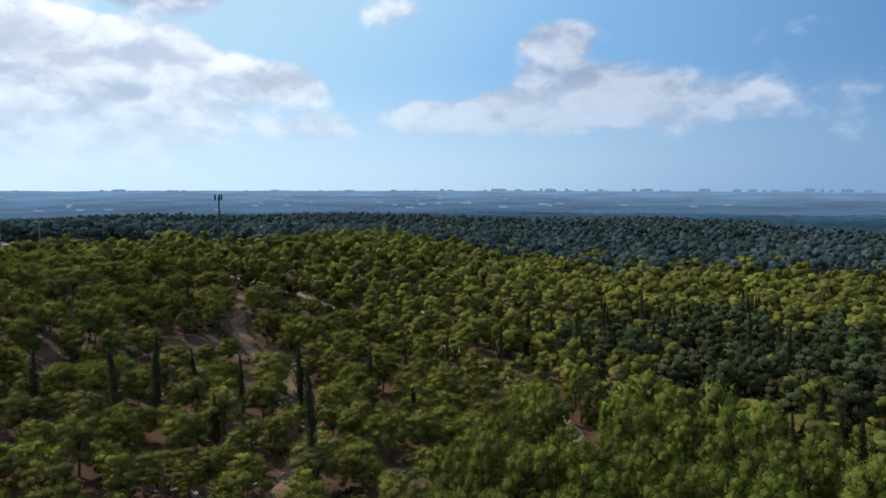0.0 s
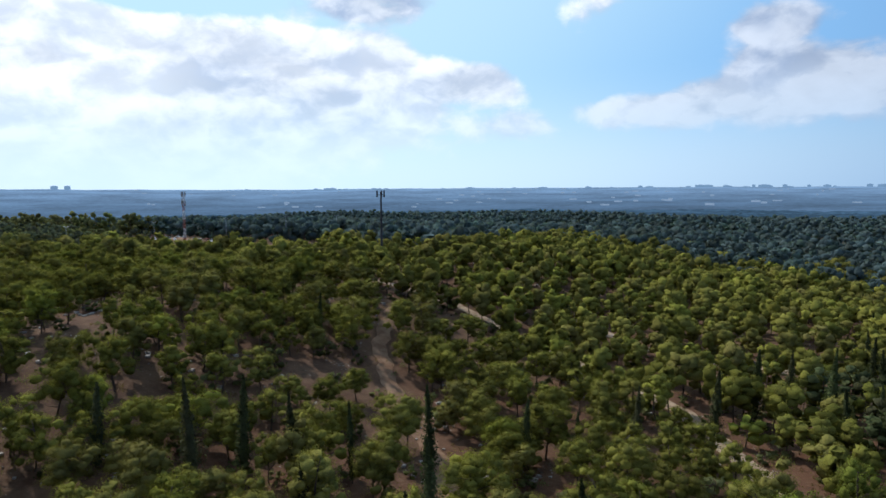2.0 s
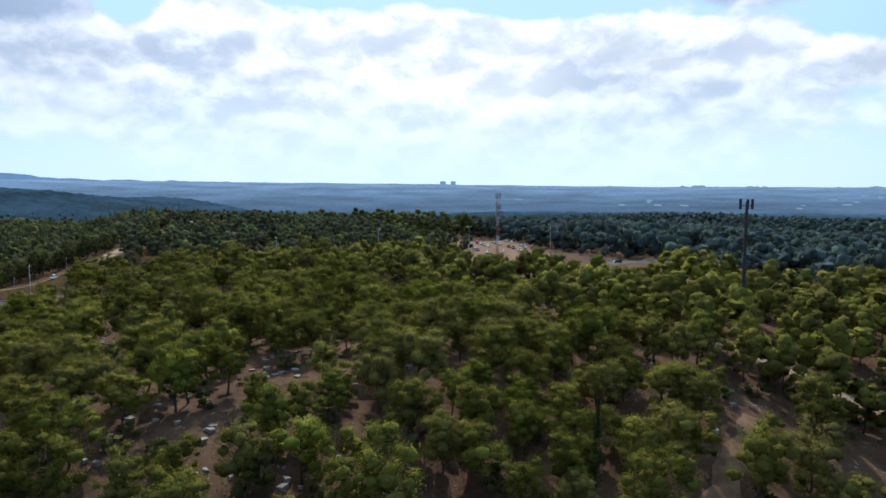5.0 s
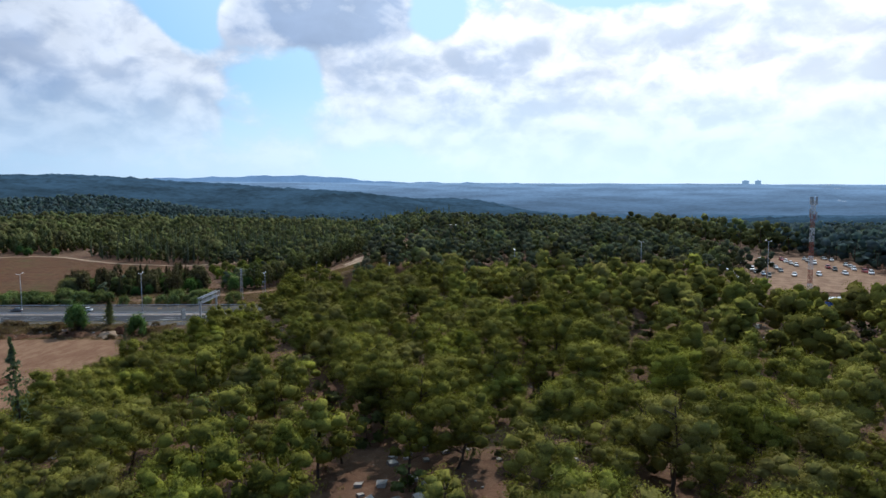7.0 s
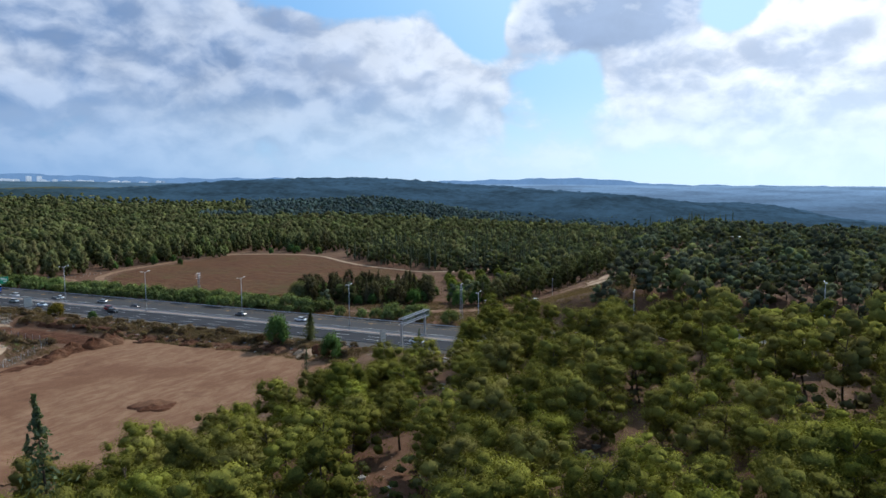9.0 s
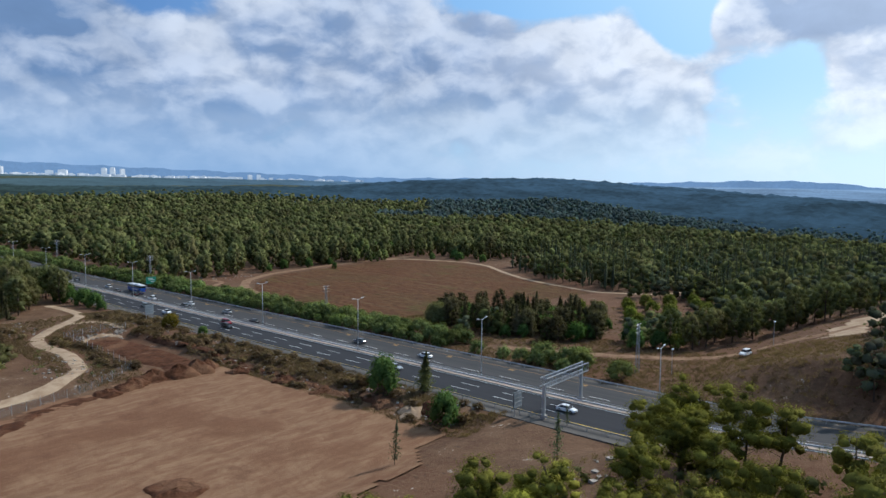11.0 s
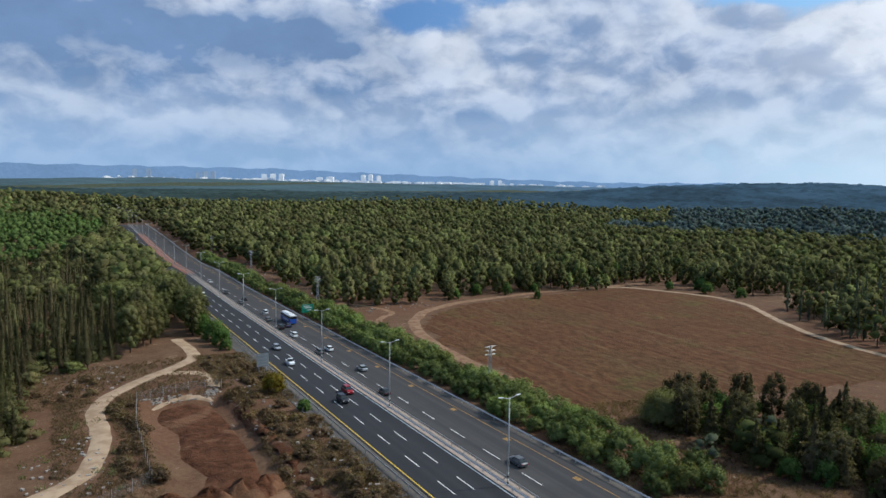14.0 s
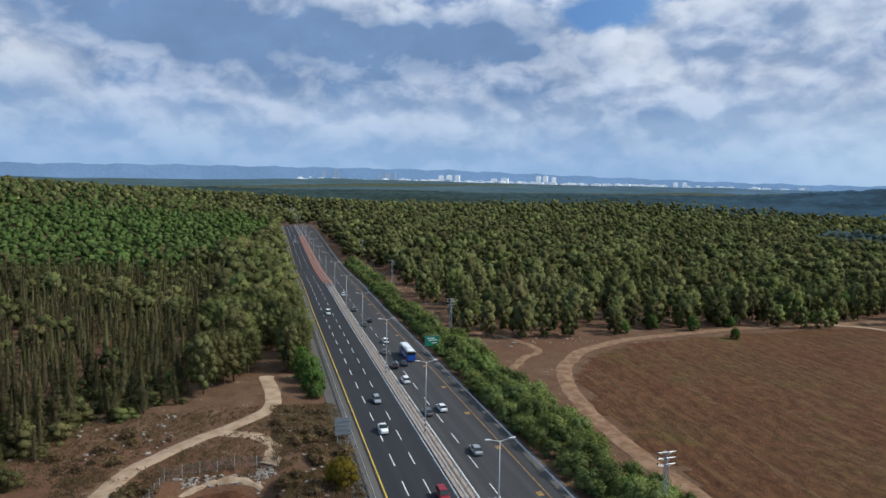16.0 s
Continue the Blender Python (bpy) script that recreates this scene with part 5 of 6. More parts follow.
# the forest that goes on to the hills
def forest_zone(p):
    x, y = p[:, 0], p[:, 1]
    ok = ~((np.abs(x) < np.where(y > 335, 19, 33)) & (y > -215) & (y < 606))
    ok &= ~((x > -20) & (x < 192) & (y > -330) & (y < 116 + 5 * np.sin(x * 0.07)) )
    ok &= ~inside([(170, -330), (420, -250), (425, 40), (330, 50), (215, 62), (203, 80), (192, 112), (170, 118)], x, y)
    ok &= ~((x < -15) & (x > -480) & (y > -530) & (y < 262)) | ((x > -130) & (x < -15) & (y < -350))
    ok &= ~((x > -480) & (x < 95) & (y > -345) & (y < -240))
    ok &= near_line([(-45, -318), (-34, -342), (-42, -370), (-32, -416), (-20, -470)], x, y) > 12
    ok &= ~inside([(-24, 480), (-26, 432), (-42, 334), (-72, 262), (-300, 266), (-420, 300), (-420, 700), (-150, 720), (-24, 600)], x, y)
    return ok


far_shapes = [pine_shape(220 + s, high=9.5, wide=5.0, clumps=4, leaves=5, leaf=0.55, crown=0.85, lean=0.2, limbs=0, sides=3, inner=2) for s in range(4)]
mid_shapes = [pine_shape(200 + s, high=12, wide=3.7, clumps=7, leaves=9, leaf=0.42, crown=0.85, lean=0.3, limbs=0, sides=3, inner=3) for s in range(5)]
f1 = scatter(-700, 560, -640, 620, 7.4, rng)
r1 = np.hypot(f1[:, 0] - 20, f1[:, 1] + 60)
a1 = np.degrees(np.arctan2(f1[:, 1] + 60, f1[:, 0] - 20))
f1 = f1[forest_zone(f1) & (r1 < np.where(f1[:, 0] < -300, 760, 620)) & ((a1 > -125) | (f1[:, 1] < -230)) & (a1 < 124) & (rng.uniform(size=len(f1)) < 0.86)]
r1 = np.hypot(f1[:, 0] - 0, f1[:, 1] + 80)
close = (r1 < 330) & (f1[:, 1] > -60)
# trees whose leaf colour carries the painted haze
haze_ = (f1[:, 1] < -345) | ((r1 > 540) & (f1[:, 1] < 0.9 * f1[:, 0]))
fine_shapes = [pine_shape(210 + s, high=10 + 0.7 * s, wide=2.7, clumps=13, leaves=24, leaf=0.27, crown=0.88, lean=0.3, limbs=0, sides=3, inner=5, flat=1.0) for s in range(6)]
grove("pine_forest_edge", f1[close], fine_shapes, M_FOREST, "dense olive-green pine forest beyond the field", "forest", rng, 0.6, 1.2)
grove("pine_forest", f1[~close & ~haze_], mid_shapes, M_FOREST, "dense olive-green pine forest", "forest", rng)
grove("pine_forest_in_haze", f1[~close & haze_], far_shapes, M_FARTREES, "pine forest with thin haze painted blue into its leaves", "forest", rng)
f2 = scatter(-1000, 1000, -1050, 950, 12.0, rng)
r2 = np.hypot(f2[:, 0] - 20, f2[:, 1] + 60)
a2 = np.degrees(np.arctan2(f2[:, 1] + 60, f2[:, 0] - 20))
f2 = f2[(r2 > 600) & (r2 < 980) & (a2 > -142) & (a2 < 124) & ~((np.abs(f2[:, 0]) < 30) & (f2[:, 1] > 0) & (f2[:, 1] < 606))]
f2 = f2[(mottled(f2[:, 0], f2[:, 1], 140) < 0.86)]
north = np.degrees(np.arctan2(f2[:, 1] + 60, f2[:, 0] - 20)) > 42
# haze put into the leaf colour here, not into the northern trees
grove("distant_forest", f2[~north], far_shapes, M_FARTREES, "forest covering the farther hills, leaves tinted blue for haze", "forest", rng, 0.8, 1.3)
grove("northern_forest", f2[north], far_shapes, M_FOREST, "olive-green forest covering the northern hills", "forest", rng, 0.8, 1.3)
lg = scatter(-420, -22, 255, 760, 6.5, rng)
lg = lg[(lg[:, 0] > -420 + 0 * lg[:, 1]) & inside([(-24, 480), (-26, 432), (-42, 334), (-72, 262), (-300, 266), (-420, 300), (-420, 700), (-150, 720), (-24, 600)], *lg.T)]
grove("green_plantation", lg, [pine_shape(230 + s, high=6.5, wide=3.8, clumps=3, leaves=6, leaf=0.55, crown=0.9, lean=0.1, limbs=0, sides=3, inner=2) for s in range(3)], M_PLANT, "low bright green plantation", "plantation", rng)

# ---- roadside furniture ----


def street_lamp():
    top = tagged(new("street_lamp"), "tall grey double-armed street lamp with banded foot", "street lamp", "lamps along the median")
    pole = mesh_part("pole", [tube([(0, 0, 0.0), (0, 0, 5), (0, 0, 13.6)], [0.13, 0.11, 0.06], 8)], M_GALV, top, smooth=True)
    mesh_part("foot", [tube([(0, 0, 0), (0, 0, 0.25)], [0.26, 0.26], 8)], M_CONCRETE, top)
    for k in range(4):
        mesh_part("band", [tube([(0, 0, 0.3 + 0.5 * k), (0, 0, 0.55 + 0.5 * k)], [0.15, 0.15], 8)], M_BLACK if k % 2 == 0 else M_WHITE, pole)
    for s in (-1, 1):
        arm = mesh_part("arm", [tube([(0, 0, 13.4), (0.5 * s, 0, 13.55), (1.35 * s, 0, 13.75)], [0.06, 0.05, 0.045], 6)], M_GALV, top)
        v, q = tube([(1.2 * s, 0, 13.74), (1.5 * s, 0, 13.80), (2.0 * s, 0, 13.86), (2.2 * s, 0, 13.86)], [0.06, 0.15, 0.15, 0.04], 8)
        v[:, 2] = 13.8 + (v[:, 2] - 13.8) * 0.6
        part("lamp_head", quad_mesh("lamp_head", v, q, [M_LAMP], smooth=True), arm, "pale grey lamp head")
    return top


lamp = street_lamp()
LAMPS = [-82.3 - 41 * k for k in range(8, 0, -1)] + [-82.3, -42.0, 0.0, 40.9, 83.0, 125.3] + [125.3 + 42.2 * k for k in range(1, 15)]
for n, y in enumerate(LAMPS):
    m = pose(0.1, y, float(road_z(np.array(y))) + 0.08, 0, 0, 3)
    if n:
        copy_thing(lamp, m)
    else:
        lamp.matrix_basis = m


def bar(a, b, r=0.04):
    return tube([a, b], [r, r], 4, False)


gantry = tagged(new("sign_gantry"), "galvanised lattice sign gantry spanning the western carriageway", "gantry")
gantry.matrix_basis = pose(0, -106.6, 0.1)
for x in (-13.0, 1.25):
    mesh_part("leg", [box(x, 0, 3.1, 0.55, 0.5, 6.6)], M_GALV, gantry)
    mesh_part("footing", [box(x, 0, 0.25, 0.9, 1.0, 0.9)], M_CONCRETE, gantry)
X0, X1, ZB, ZT, HW = -13.4, 2.9, 6.1, 7.7, 0.65
for y in (-HW, HW):
    for z in (ZB, ZT):
        mesh_part("chord", [box((X0 + X1) / 2, y, z, X1 - X0, 0.16, 0.16)], M_GALV, gantry)
steps = np.linspace(X0, X1, 15)
for k in range(14):
    a, b_ = steps[k], steps[k + 1]
    u, v_ = (ZB, ZT) if k % 2 else (ZT, ZB)
    for y in (-HW, HW):
        for piece in (bar((a, y, u), (b_, y, v_)), bar((b_, y, ZB), (b_, y, ZT), 0.035)):
            mesh_part("lattice_bar", [piece], M_GALV, gantry)
    for piece in (bar((a, -HW, ZT), (b_, HW, ZT)), bar((a, HW, ZB), (b_, -HW, ZB)), bar((a, -HW, ZT), (a, HW, ZT))):
        mesh_part("lattice_bar", [piece], M_GALV, gantry)


def panel_sign(x, y, high, wide, tall, face, back, label, turn=0, post=1.0):
    top = tagged(new("road_sign"), label, "road sign", "road signs")
    z0 = float(road_z(np.array(y))) - 0.1
    top.matrix_basis = pose(x, y, z0, 0, 0, turn)
    for s in (-1, 1):
        mesh_part("post", [tube([(s * wide * 0.33, 0, 0), (s * wide * 0.33, 0, high + tall / 2)], [0.07, 0.07], 6)], M_GALV, top)
    board = mesh_part("board", [box(0, 0.08, high, wide, 0.06, tall)], back, top)
    mesh_part("face", [box(0, -0.0 + (0.125 if face is None else -0.10), high, wide * 0.98, 0.02, tall * 0.97)], face or M_SIGNBACK, board)
    for k in range(4):
        mesh_part("rib", [box(0, 0.14, high - tall / 2 + tall * (k + 0.5) / 4, wide, 0.06, 0.07)], M_GALV, board)
    return top, board


panel_sign(-15.6, 39.0, 3.1, 2.9, 3.2, M_SIGNBACK, M_SIGNBACK, "grey back of a large road sign on two posts", 180)
panel_sign(-14.9, -102, 3.1, 2.6, 3.2, M_SIGNBACK, M_SIGNBACK, "grey back of a large road sign on two posts", 180)
_, green = panel_sign(16.4, 101.5, 3.6, 4.2, 2.9, M_SIGN, M_SIGNBACK, "green direction sign on two posts beside the hedge")
for k, (dx, dz, wd) in enumerate([(-0.4, 0.8, 2.2), (0.2, 0.25, 2.6), (0.6, -0.55, 1.5)]):
    mesh_part("text_bar", [box(dx, -0.125, 3.6 + dz, wd, 0.02, 0.28)], M_WHITE, green)


def pylon(x, y, high, base=0.85):
    top = tagged(new("power_pylon"), "narrow galvanised lattice power pylon with three cross-arms", "pylon", "power line")
    top.matrix_basis = pose(x, y, float(land(x, y)) - 0.1, 0, 0, 4)
    wd = lambda z: base / 2 * (1 - 0.62 * z / high)
    for sx in (-1, 1):
        for sy in (-1, 1):
            mesh_part("leg", [bar((sx * wd(0), sy * wd(0), 0), (sx * wd(high), sy * wd(high), high), 0.05)], M_GALV, top)
    zs = np.linspace(0, high, 13)
    for side in range(4):
        pieces = []
        for k in range(12):
            za, zb = zs[k], zs[k + 1]
            sa, sb = (-1, 1) if k % 2 else (1, -1)
            p, q = (sa * wd(za), wd(za), za), (sb * wd(zb), wd(zb), zb)
            r = math.radians(90 * side)
            rot = lambda t: (t[0] * math.cos(r) - t[1] * math.sin(r), t[0] * math.sin(r) + t[1] * math.cos(r), t[2])
            pieces.append(bar(rot(p), rot(q), 0.03))
        mesh_part("lacing", pieces, M_GALV, top)
    for k, z in enumerate((high - 0.15, high - 1.0, high - 1.9)):
        arm = mesh_part("cross_arm", [bar((-1.5, 0, z), (1.5, 0, z), 0.06), bar((-1.5, 0, z), (0, 0, z - 0.35), 0.03), bar((1.5, 0, z), (0, 0, z - 0.35), 0.03)], M_GALV, top)
        for s in (-1.45, 0.0, 1.45):
            if k != 1 or s:
                mesh_part("insulator", [tube([(s, 0, z + 0.05), (s, 0, z + 0.4)], [0.06, 0.06], 6)], M_MASTDARK, arm)
    return top


for x, y, hgt in [(24.1, -0.9, 10.9), (28.9, 127, 11.5), (29.2, -106.2, 11.8), (30, 236, 11.5), (31, 345, 11.5), (32, 455, 11.5), (33, 560, 11.5), (60, 640, 11.5)]:
    pylon(x, y, hgt)


def antenna_mast(x, y, high, dark):
    top = tagged(new("antenna_mast"), "dark steel antenna mast above the pines" if dark else "red and white banded lattice antenna mast", "antenna mast")
    top.matrix_basis = pose(x, y, float(land(x, y)) - 0.2)
    n = 7
    for k in range(n):
        z0, z1 = high * k / n, high * (k + 1) / n
        r0, r1 = (0.48 - 0.2 * k / n, 0.48 - 0.2 * (k + 1) / n) if dark else (0.42, 0.42)
        if dark:
            mesh_part("section", [tube([(0, 0, z0), (0, 0, z1)], [r0, r1], 8)], M_MASTDARK, top)
        else:
            pieces = [bar((sx * r0, sy * r0, z0), (sx * r0, sy * r0, z1), 0.07) for sx in (-1, 1) for sy in (-1, 1)]
            for j in range(4):
                za, zb = z0 + (z1 - z0) * j / 4, z0 + (z1 - z0) * (j + 1) / 4
                s = 1 if j % 2 else -1
                pieces += [bar((-r0 * s, sy * r0, za), (r0 * s, sy * r0, zb), 0.05) for sy in (-1, 1)] + [bar((sx * r0, -r0 * s, za), (sx * r0, r0 * s, zb), 0.05) for sx in (-1, 1)]
            mesh_part("section", pieces, M_MASTWHITE if k % 2 == 0 else M_MASTRED, top)
    for k in range(3):
        a = math.radians(120 * k + 20)
        for z in ((high - 0.9,) if dark else (high - 0.6, high - 4.2 - k * 0.4)):
            px, py = math.cos(a) * (1.45 if dark else 0.9), math.sin(a) * (1.45 if dark else 0.9)
            mesh_part("bracket", [bar((0, 0, z), (px, py, z), 0.07)], M_MASTDARK, top)
            mesh_part("antenna_panel", [box(px, py, z + 0.3, 0.4, 0.4, 2.3)], M_MASTDARK if dark else M_GALV, top)
    return top


antenna_mast(-148.5, -286, 28.8 - 0.5, True)
antenna_mast(-24, -288.3, 28.2, False)


# the two small lamps by the plot, and the fence round the pit
def small_lamp(x, y):
    top = tagged(new("park_lamp"), "short grey lamp post with a single white head", "lamp", "lamps of the picnic ground")
    top.matrix_basis = pose(x, y, float(land(x, y)))
    mesh_part("pole", [tube([(0, 0, -0.2), (0, 0, 6.0)], [0.08, 0.05], 6)], M_GALV, top)
    mesh_part("lamp_head", [box(0.3, 0, 6.0, 0.9, 0.3, 0.18)], M_LAMP, top)


for x, y in [(68.2, -107), (31.5, -113.5), (120, -150), (60, -128)]:
    small_lamp(x, y)

FENCE = [(-27, 31), (-34, 31.5), (-44.5, 30.5), (-46.5, 10), (-46.5, -14), (-58, -20), (-75, -25), (-92, -33), (-112, -44)]
fence = tagged(new("chain_link_fence"), "grey chain-link fence on thin posts round the dug plot", "fence")
post_mesh = quad_mesh("post", *join([tube([(0, 0, -0.3), (0, 0, 2.0)], [0.045, 0.045], 4)]), [M_GALV])
for (x0, y0), (x1, y1) in zip(FENCE, FENCE[1:]):
    n = max(1, round(math.hypot(x1 - x0, y1 - y0) / 3))
    for k in range(n):
        xa, ya, xb, yb = (x0 + (x1 - x0) * k / n, y0 + (y1 - y0) * k / n, x0 + (x1 - x0) * (k + 1) / n, y0 + (y1 - y0) * (k + 1) / n)
        za, zb = float(land(xa, ya)) + 0.1, float(land(xb, yb)) + 0.1
        part("post", post_mesh, fence, at=pose(xa, ya, za))
        part("wire_panel", quad_mesh("wire_panel", [(xa, ya, za), (xb, yb, zb), (xb, yb, zb + 1.9), (xa, ya, za + 1.9)], [(0, 1, 2, 3)], [M_WIRE]), fence)


# heaps of dug soil
def heap(x, y, r, hgt, seed, mat, label):
    rg = np.random.default_rng(seed)
    a, s = np.meshgrid(np.linspace(0, 2 * np.pi, 25)[:-1], np.linspace(0.02, 1, 9), indexing="ij")
    wob = 1 + 0.22 * np.sin(a * 2 + rg.uniform(0, 6)) + 0.14 * np.sin(a * 5 + rg.uniform(0, 6)) * s
    px, py = x + np.cos(a) * s * r * wob, y + np.sin(a) * s * r * wob * 0.8
    pz = land(px, py) + 0.25 + hgt * np.clip(1 - s, 0, 1) ** 0.8 * (1 + 0.25 * np.sin(a * 3 + s * 7)) - 0.5 * (s == 1) + rough(px * 1.3, py * 1.3, 0.24) * (s < 1)
    v = np.stack([px, py, pz], -1).reshape(-1, 3)
    i, j = np.meshgrid(np.arange(24), np.arange(8), indexing="ij")
    q = np.stack([i * 9 + j, i * 9 + j + 1, ((i + 1) % 24) * 9 + j + 1, ((i + 1) % 24) * 9 + j], -1).reshape(-1, 4)
    q = np.concatenate([q, [(k * 9, ((k + 1) % 24) * 9, ((k + 2) % 24) * 9, 0) for k in range(2, 22, 2)]])
    return tagged(new("soil_mound", quad_mesh("soil_mound", v, q[:, ::-1], [mat], smooth=True)), label, "soil mound", "mounds of dug soil")


for k, (x, y, r, hgt) in enumerate([(-35, -23, 4.6, 2.7), (-40, -23.5, 4.6, 2.5), (-45.5, -22, 4.8, 2.3), (-51, -24, 4.2, 1.7), (-31, -21, 3.6, 2.0), (-57, -25.5, 3.6, 1.0), (-28.5, -31, 3.0, 1.1), (-26.5, -45, 2.6, 0.8), (-26, -58, 2.4, 0.8), (-24, -75, 2.8, 0.9), (-21, -86, 3.0, 1.0)]):
    heap(x, y, r, hgt, k, M_RED, "mound of freshly dug dark red soil")
heap(-71, -80, 5.0, 0.35, 40, M_RED, "low scraped mound of dark soil on the pad")
heap(-24, -83, 3.4, 0.9, 41, M_TRACK, "pale mound of broken stone")

# ---- loose stones and dry growth ----


def stones(name, xy, lo, hi, rg, label):
    base = np.array([(x, y, z) for x in (-1, 1) for y in (-1, 1) for z in (-1, 1)], float)
    faces = np.array([(0, 1, 3, 2), (4, 6, 7, 5), (0, 4, 5, 1), (2, 3, 7, 6), (0, 2, 6, 4), (1, 5, 7, 3)])
    n = len(xy)
    v = base[None] * rg.uniform(0.55, 1.0, (n, 8, 3)) * (rg.uniform(lo, hi, n)[:, None, None] * rg.uniform(0.5, 1.0, (n, 1, 3)) * (1, 1, 0.6))
    a = rg.uniform(0, 6.3, n)[:, None]
    vx, vy = v[..., 0] * np.cos(a) - v[..., 1] * np.sin(a), v[..., 0] * np.sin(a) + v[..., 1] * np.cos(a)
    v = np.stack([vx + xy[:, :1], vy + xy[:, 1:], v[..., 2] + (land(xy[:, 0], xy[:, 1]) + 0.1)[:, None]], -1)
    q = faces[None] + (np.arange(n) * 8)[:, None, None]
    return tagged(new(name, quad_mesh(name, v.reshape(-1, 3), q.reshape(-1, 4), [M_ROCK])), label, "stones", kind="stuff")


rs = np.random.default_rng(5)
hx = rs.uniform((-335, -330), (-25, -105), (5200, 2))
hx = hx[hill_area(hx) & (mottled(hx[:, 0], hx[:, 1], 13) > 0.25)]
stones("hill_stones", hx, 0.15, 0.75, rs, "pale limestone boulders scattered under the pines")
tx = rs.uniform((-75, 40), (-45, 62), (90, 2))
vx_ = rs.uniform((-27, -95), (-15.5, 60), (260, 2))
px = np.concatenate([rs.uniform((-44, 28.6), (-29, 30.4), (150, 2)), rs.uniform((-30.5, 24), (-27.5, 31), (90, 2))])
bx = np.stack([rs.uniform(-64, -52, 70), rs.uniform(-18, 10, 70)], 1)
stones("verge_stones", np.concatenate([tx, vx_, bx, px]), 0.12, 0.5, rs, "pale stones along the track and the verge")
ex = rs.uniform((28, 100), (70, 330), (420, 2))
stones("slope_stones", ex[mottled(ex[:, 0], ex[:, 1], 15) > 0], 0.2, 0.7, rs, "pale stones on the slope above the hedge")


def tufts(name, xy, high, wide, per, mat, rg, label, category):
    n = len(xy)
    c = np.repeat(np.c_[xy, land(xy[:, 0], xy[:, 1])], per, 0)
    s = np.repeat(rg.uniform(0.5, 1.25, n), per)[:, None]
    d = rg.normal(size=(n * per, 3)) * (1, 1, 0.5)
    d[:, 2] = np.abs(d[:, 2]) + 0.1
    d /= np.linalg.norm(d, axis=1, keepdims=True)
    v, q = blades(c + d * s * (wide, wide, high) * rg.uniform(0.3, 1.0, (n * per, 1)), d * (1, 1, 0.4) + rg.normal(size=d.shape) * 0.4, 0.30, 0.055, rg, up=2.2)
    soft = np.repeat(unit(d * (0.6, 0.6, 0.3) + (0, 0, 0.8)), 4, 0)
    return tagged(new(name, quad_mesh(name, v, q, [mat], normals=soft)), label, category, kind="stuff")


dv = rs.uniform((-28, -100), (-14.6, 62), (9000, 2))
dv = dv[(mottled(dv[:, 0], dv[:, 1], 6) > -0.6) & (near_line([(-29, 24), (-25.5, 0), (-24.5, -25), (-24.5, -60), (-22, -92)], *dv.T) > 1.6)]
dw = rs.uniform((-60, -20), (-43.5, 34), (1700, 2))
dw = dw[near_line([(-51, 33), (-53, 22), (-52, 8), (-55, -8), (-64, -16)], *dw.T) > 2.4]
dt = rs.uniform((-95, 30), (-24, 62), (3000, 2))
dt = dt[near_line([(-27, 66), (-28.5, 58), (-36, 50), (-44, 43), (-51, 33)], *dt.T) > 2.4]
tufts("dry_brush", np.concatenate([dv, dw, dt]), 0.5, 0.75, 13, M_DRY, rs, "dry grey-brown brush and thistles on the verge", "dry brush")
de = rs.uniform((15.8, -165), (58, -30), (6500, 2))
de = de[near_line([(29, -66), (36, -86), (46, -104), (55, -120), (66, -140)], *de.T) > 2.6]
dg = rs.uniform((34, -34), (60, -14), (900, 2))
de = np.concatenate([de, dg[inside([(34, -16), (50, -20), (60, -26), (46, -32), (35, -30)], *dg.T)], rs.uniform((40, -140), (130, -62), (700, 2))])
tufts("dry_weeds", de, 0.5, 0.9, 14, M_DRY, rs, "dry brown weeds on the open plot", "dry grass")
dry_bush = tree_kind("dry_bush", [dome_shape(300 + s, high=1.3, wide=1.2, clumps=9, leaves=60, leaf=0.10, inner=7) for s in range(3)], M_DRY, "grey-brown dry bush on the road verge", "bush", "dry verge bushes", "stem", "foliage")
spots = rs.uniform((-27, -95), (-15.5, 60), (170, 2))
spots = np.concatenate([spots, rs.uniform((-72, 34), (-44, 52), (14, 2)), rs.uniform((-50, -14), (-45, 26), (34, 2))])
spots = spots[(near_line([(-27, 66), (-28.5, 58), (-36, 50), (-44, 43), (-51, 33), (-53, 22), (-52, 8)], *spots.T) > 2.8) & (near_line([(-38, 48), (-33, 46.5), (-28, 42), (-27, 34), (-30, 30)], *spots.T) > 2.4)]
for n, (x, y) in enumerate(spots):
    plant(dry_bush, x, y, n, rs.uniform(0.6, 1.5), rs.uniform(0, 360))
du = rs.uniform((-330, -330), (-25, -104), (6500, 2))
du = du[hill_area(du) & (mottled(du[:, 0], du[:, 1], 9) < 0.25)]
tufts("hill_scrub", du, 0.6, 0.8, 14, M_DRY, rs, "dry reddish scrub under the pines", "scrub")
gu = rs.uniform((-330, -330), (-25, -104), (700, 2))
gu = np.concatenate([gu[hill_area(gu)], rs.uniform((-64, -20), (-50, 20), (16, 2))])
tufts("green_scrub", gu, 1.1, 1.0, 30, M_HEDGE, rs, "low green scrub bushes under the pines", "scrub")

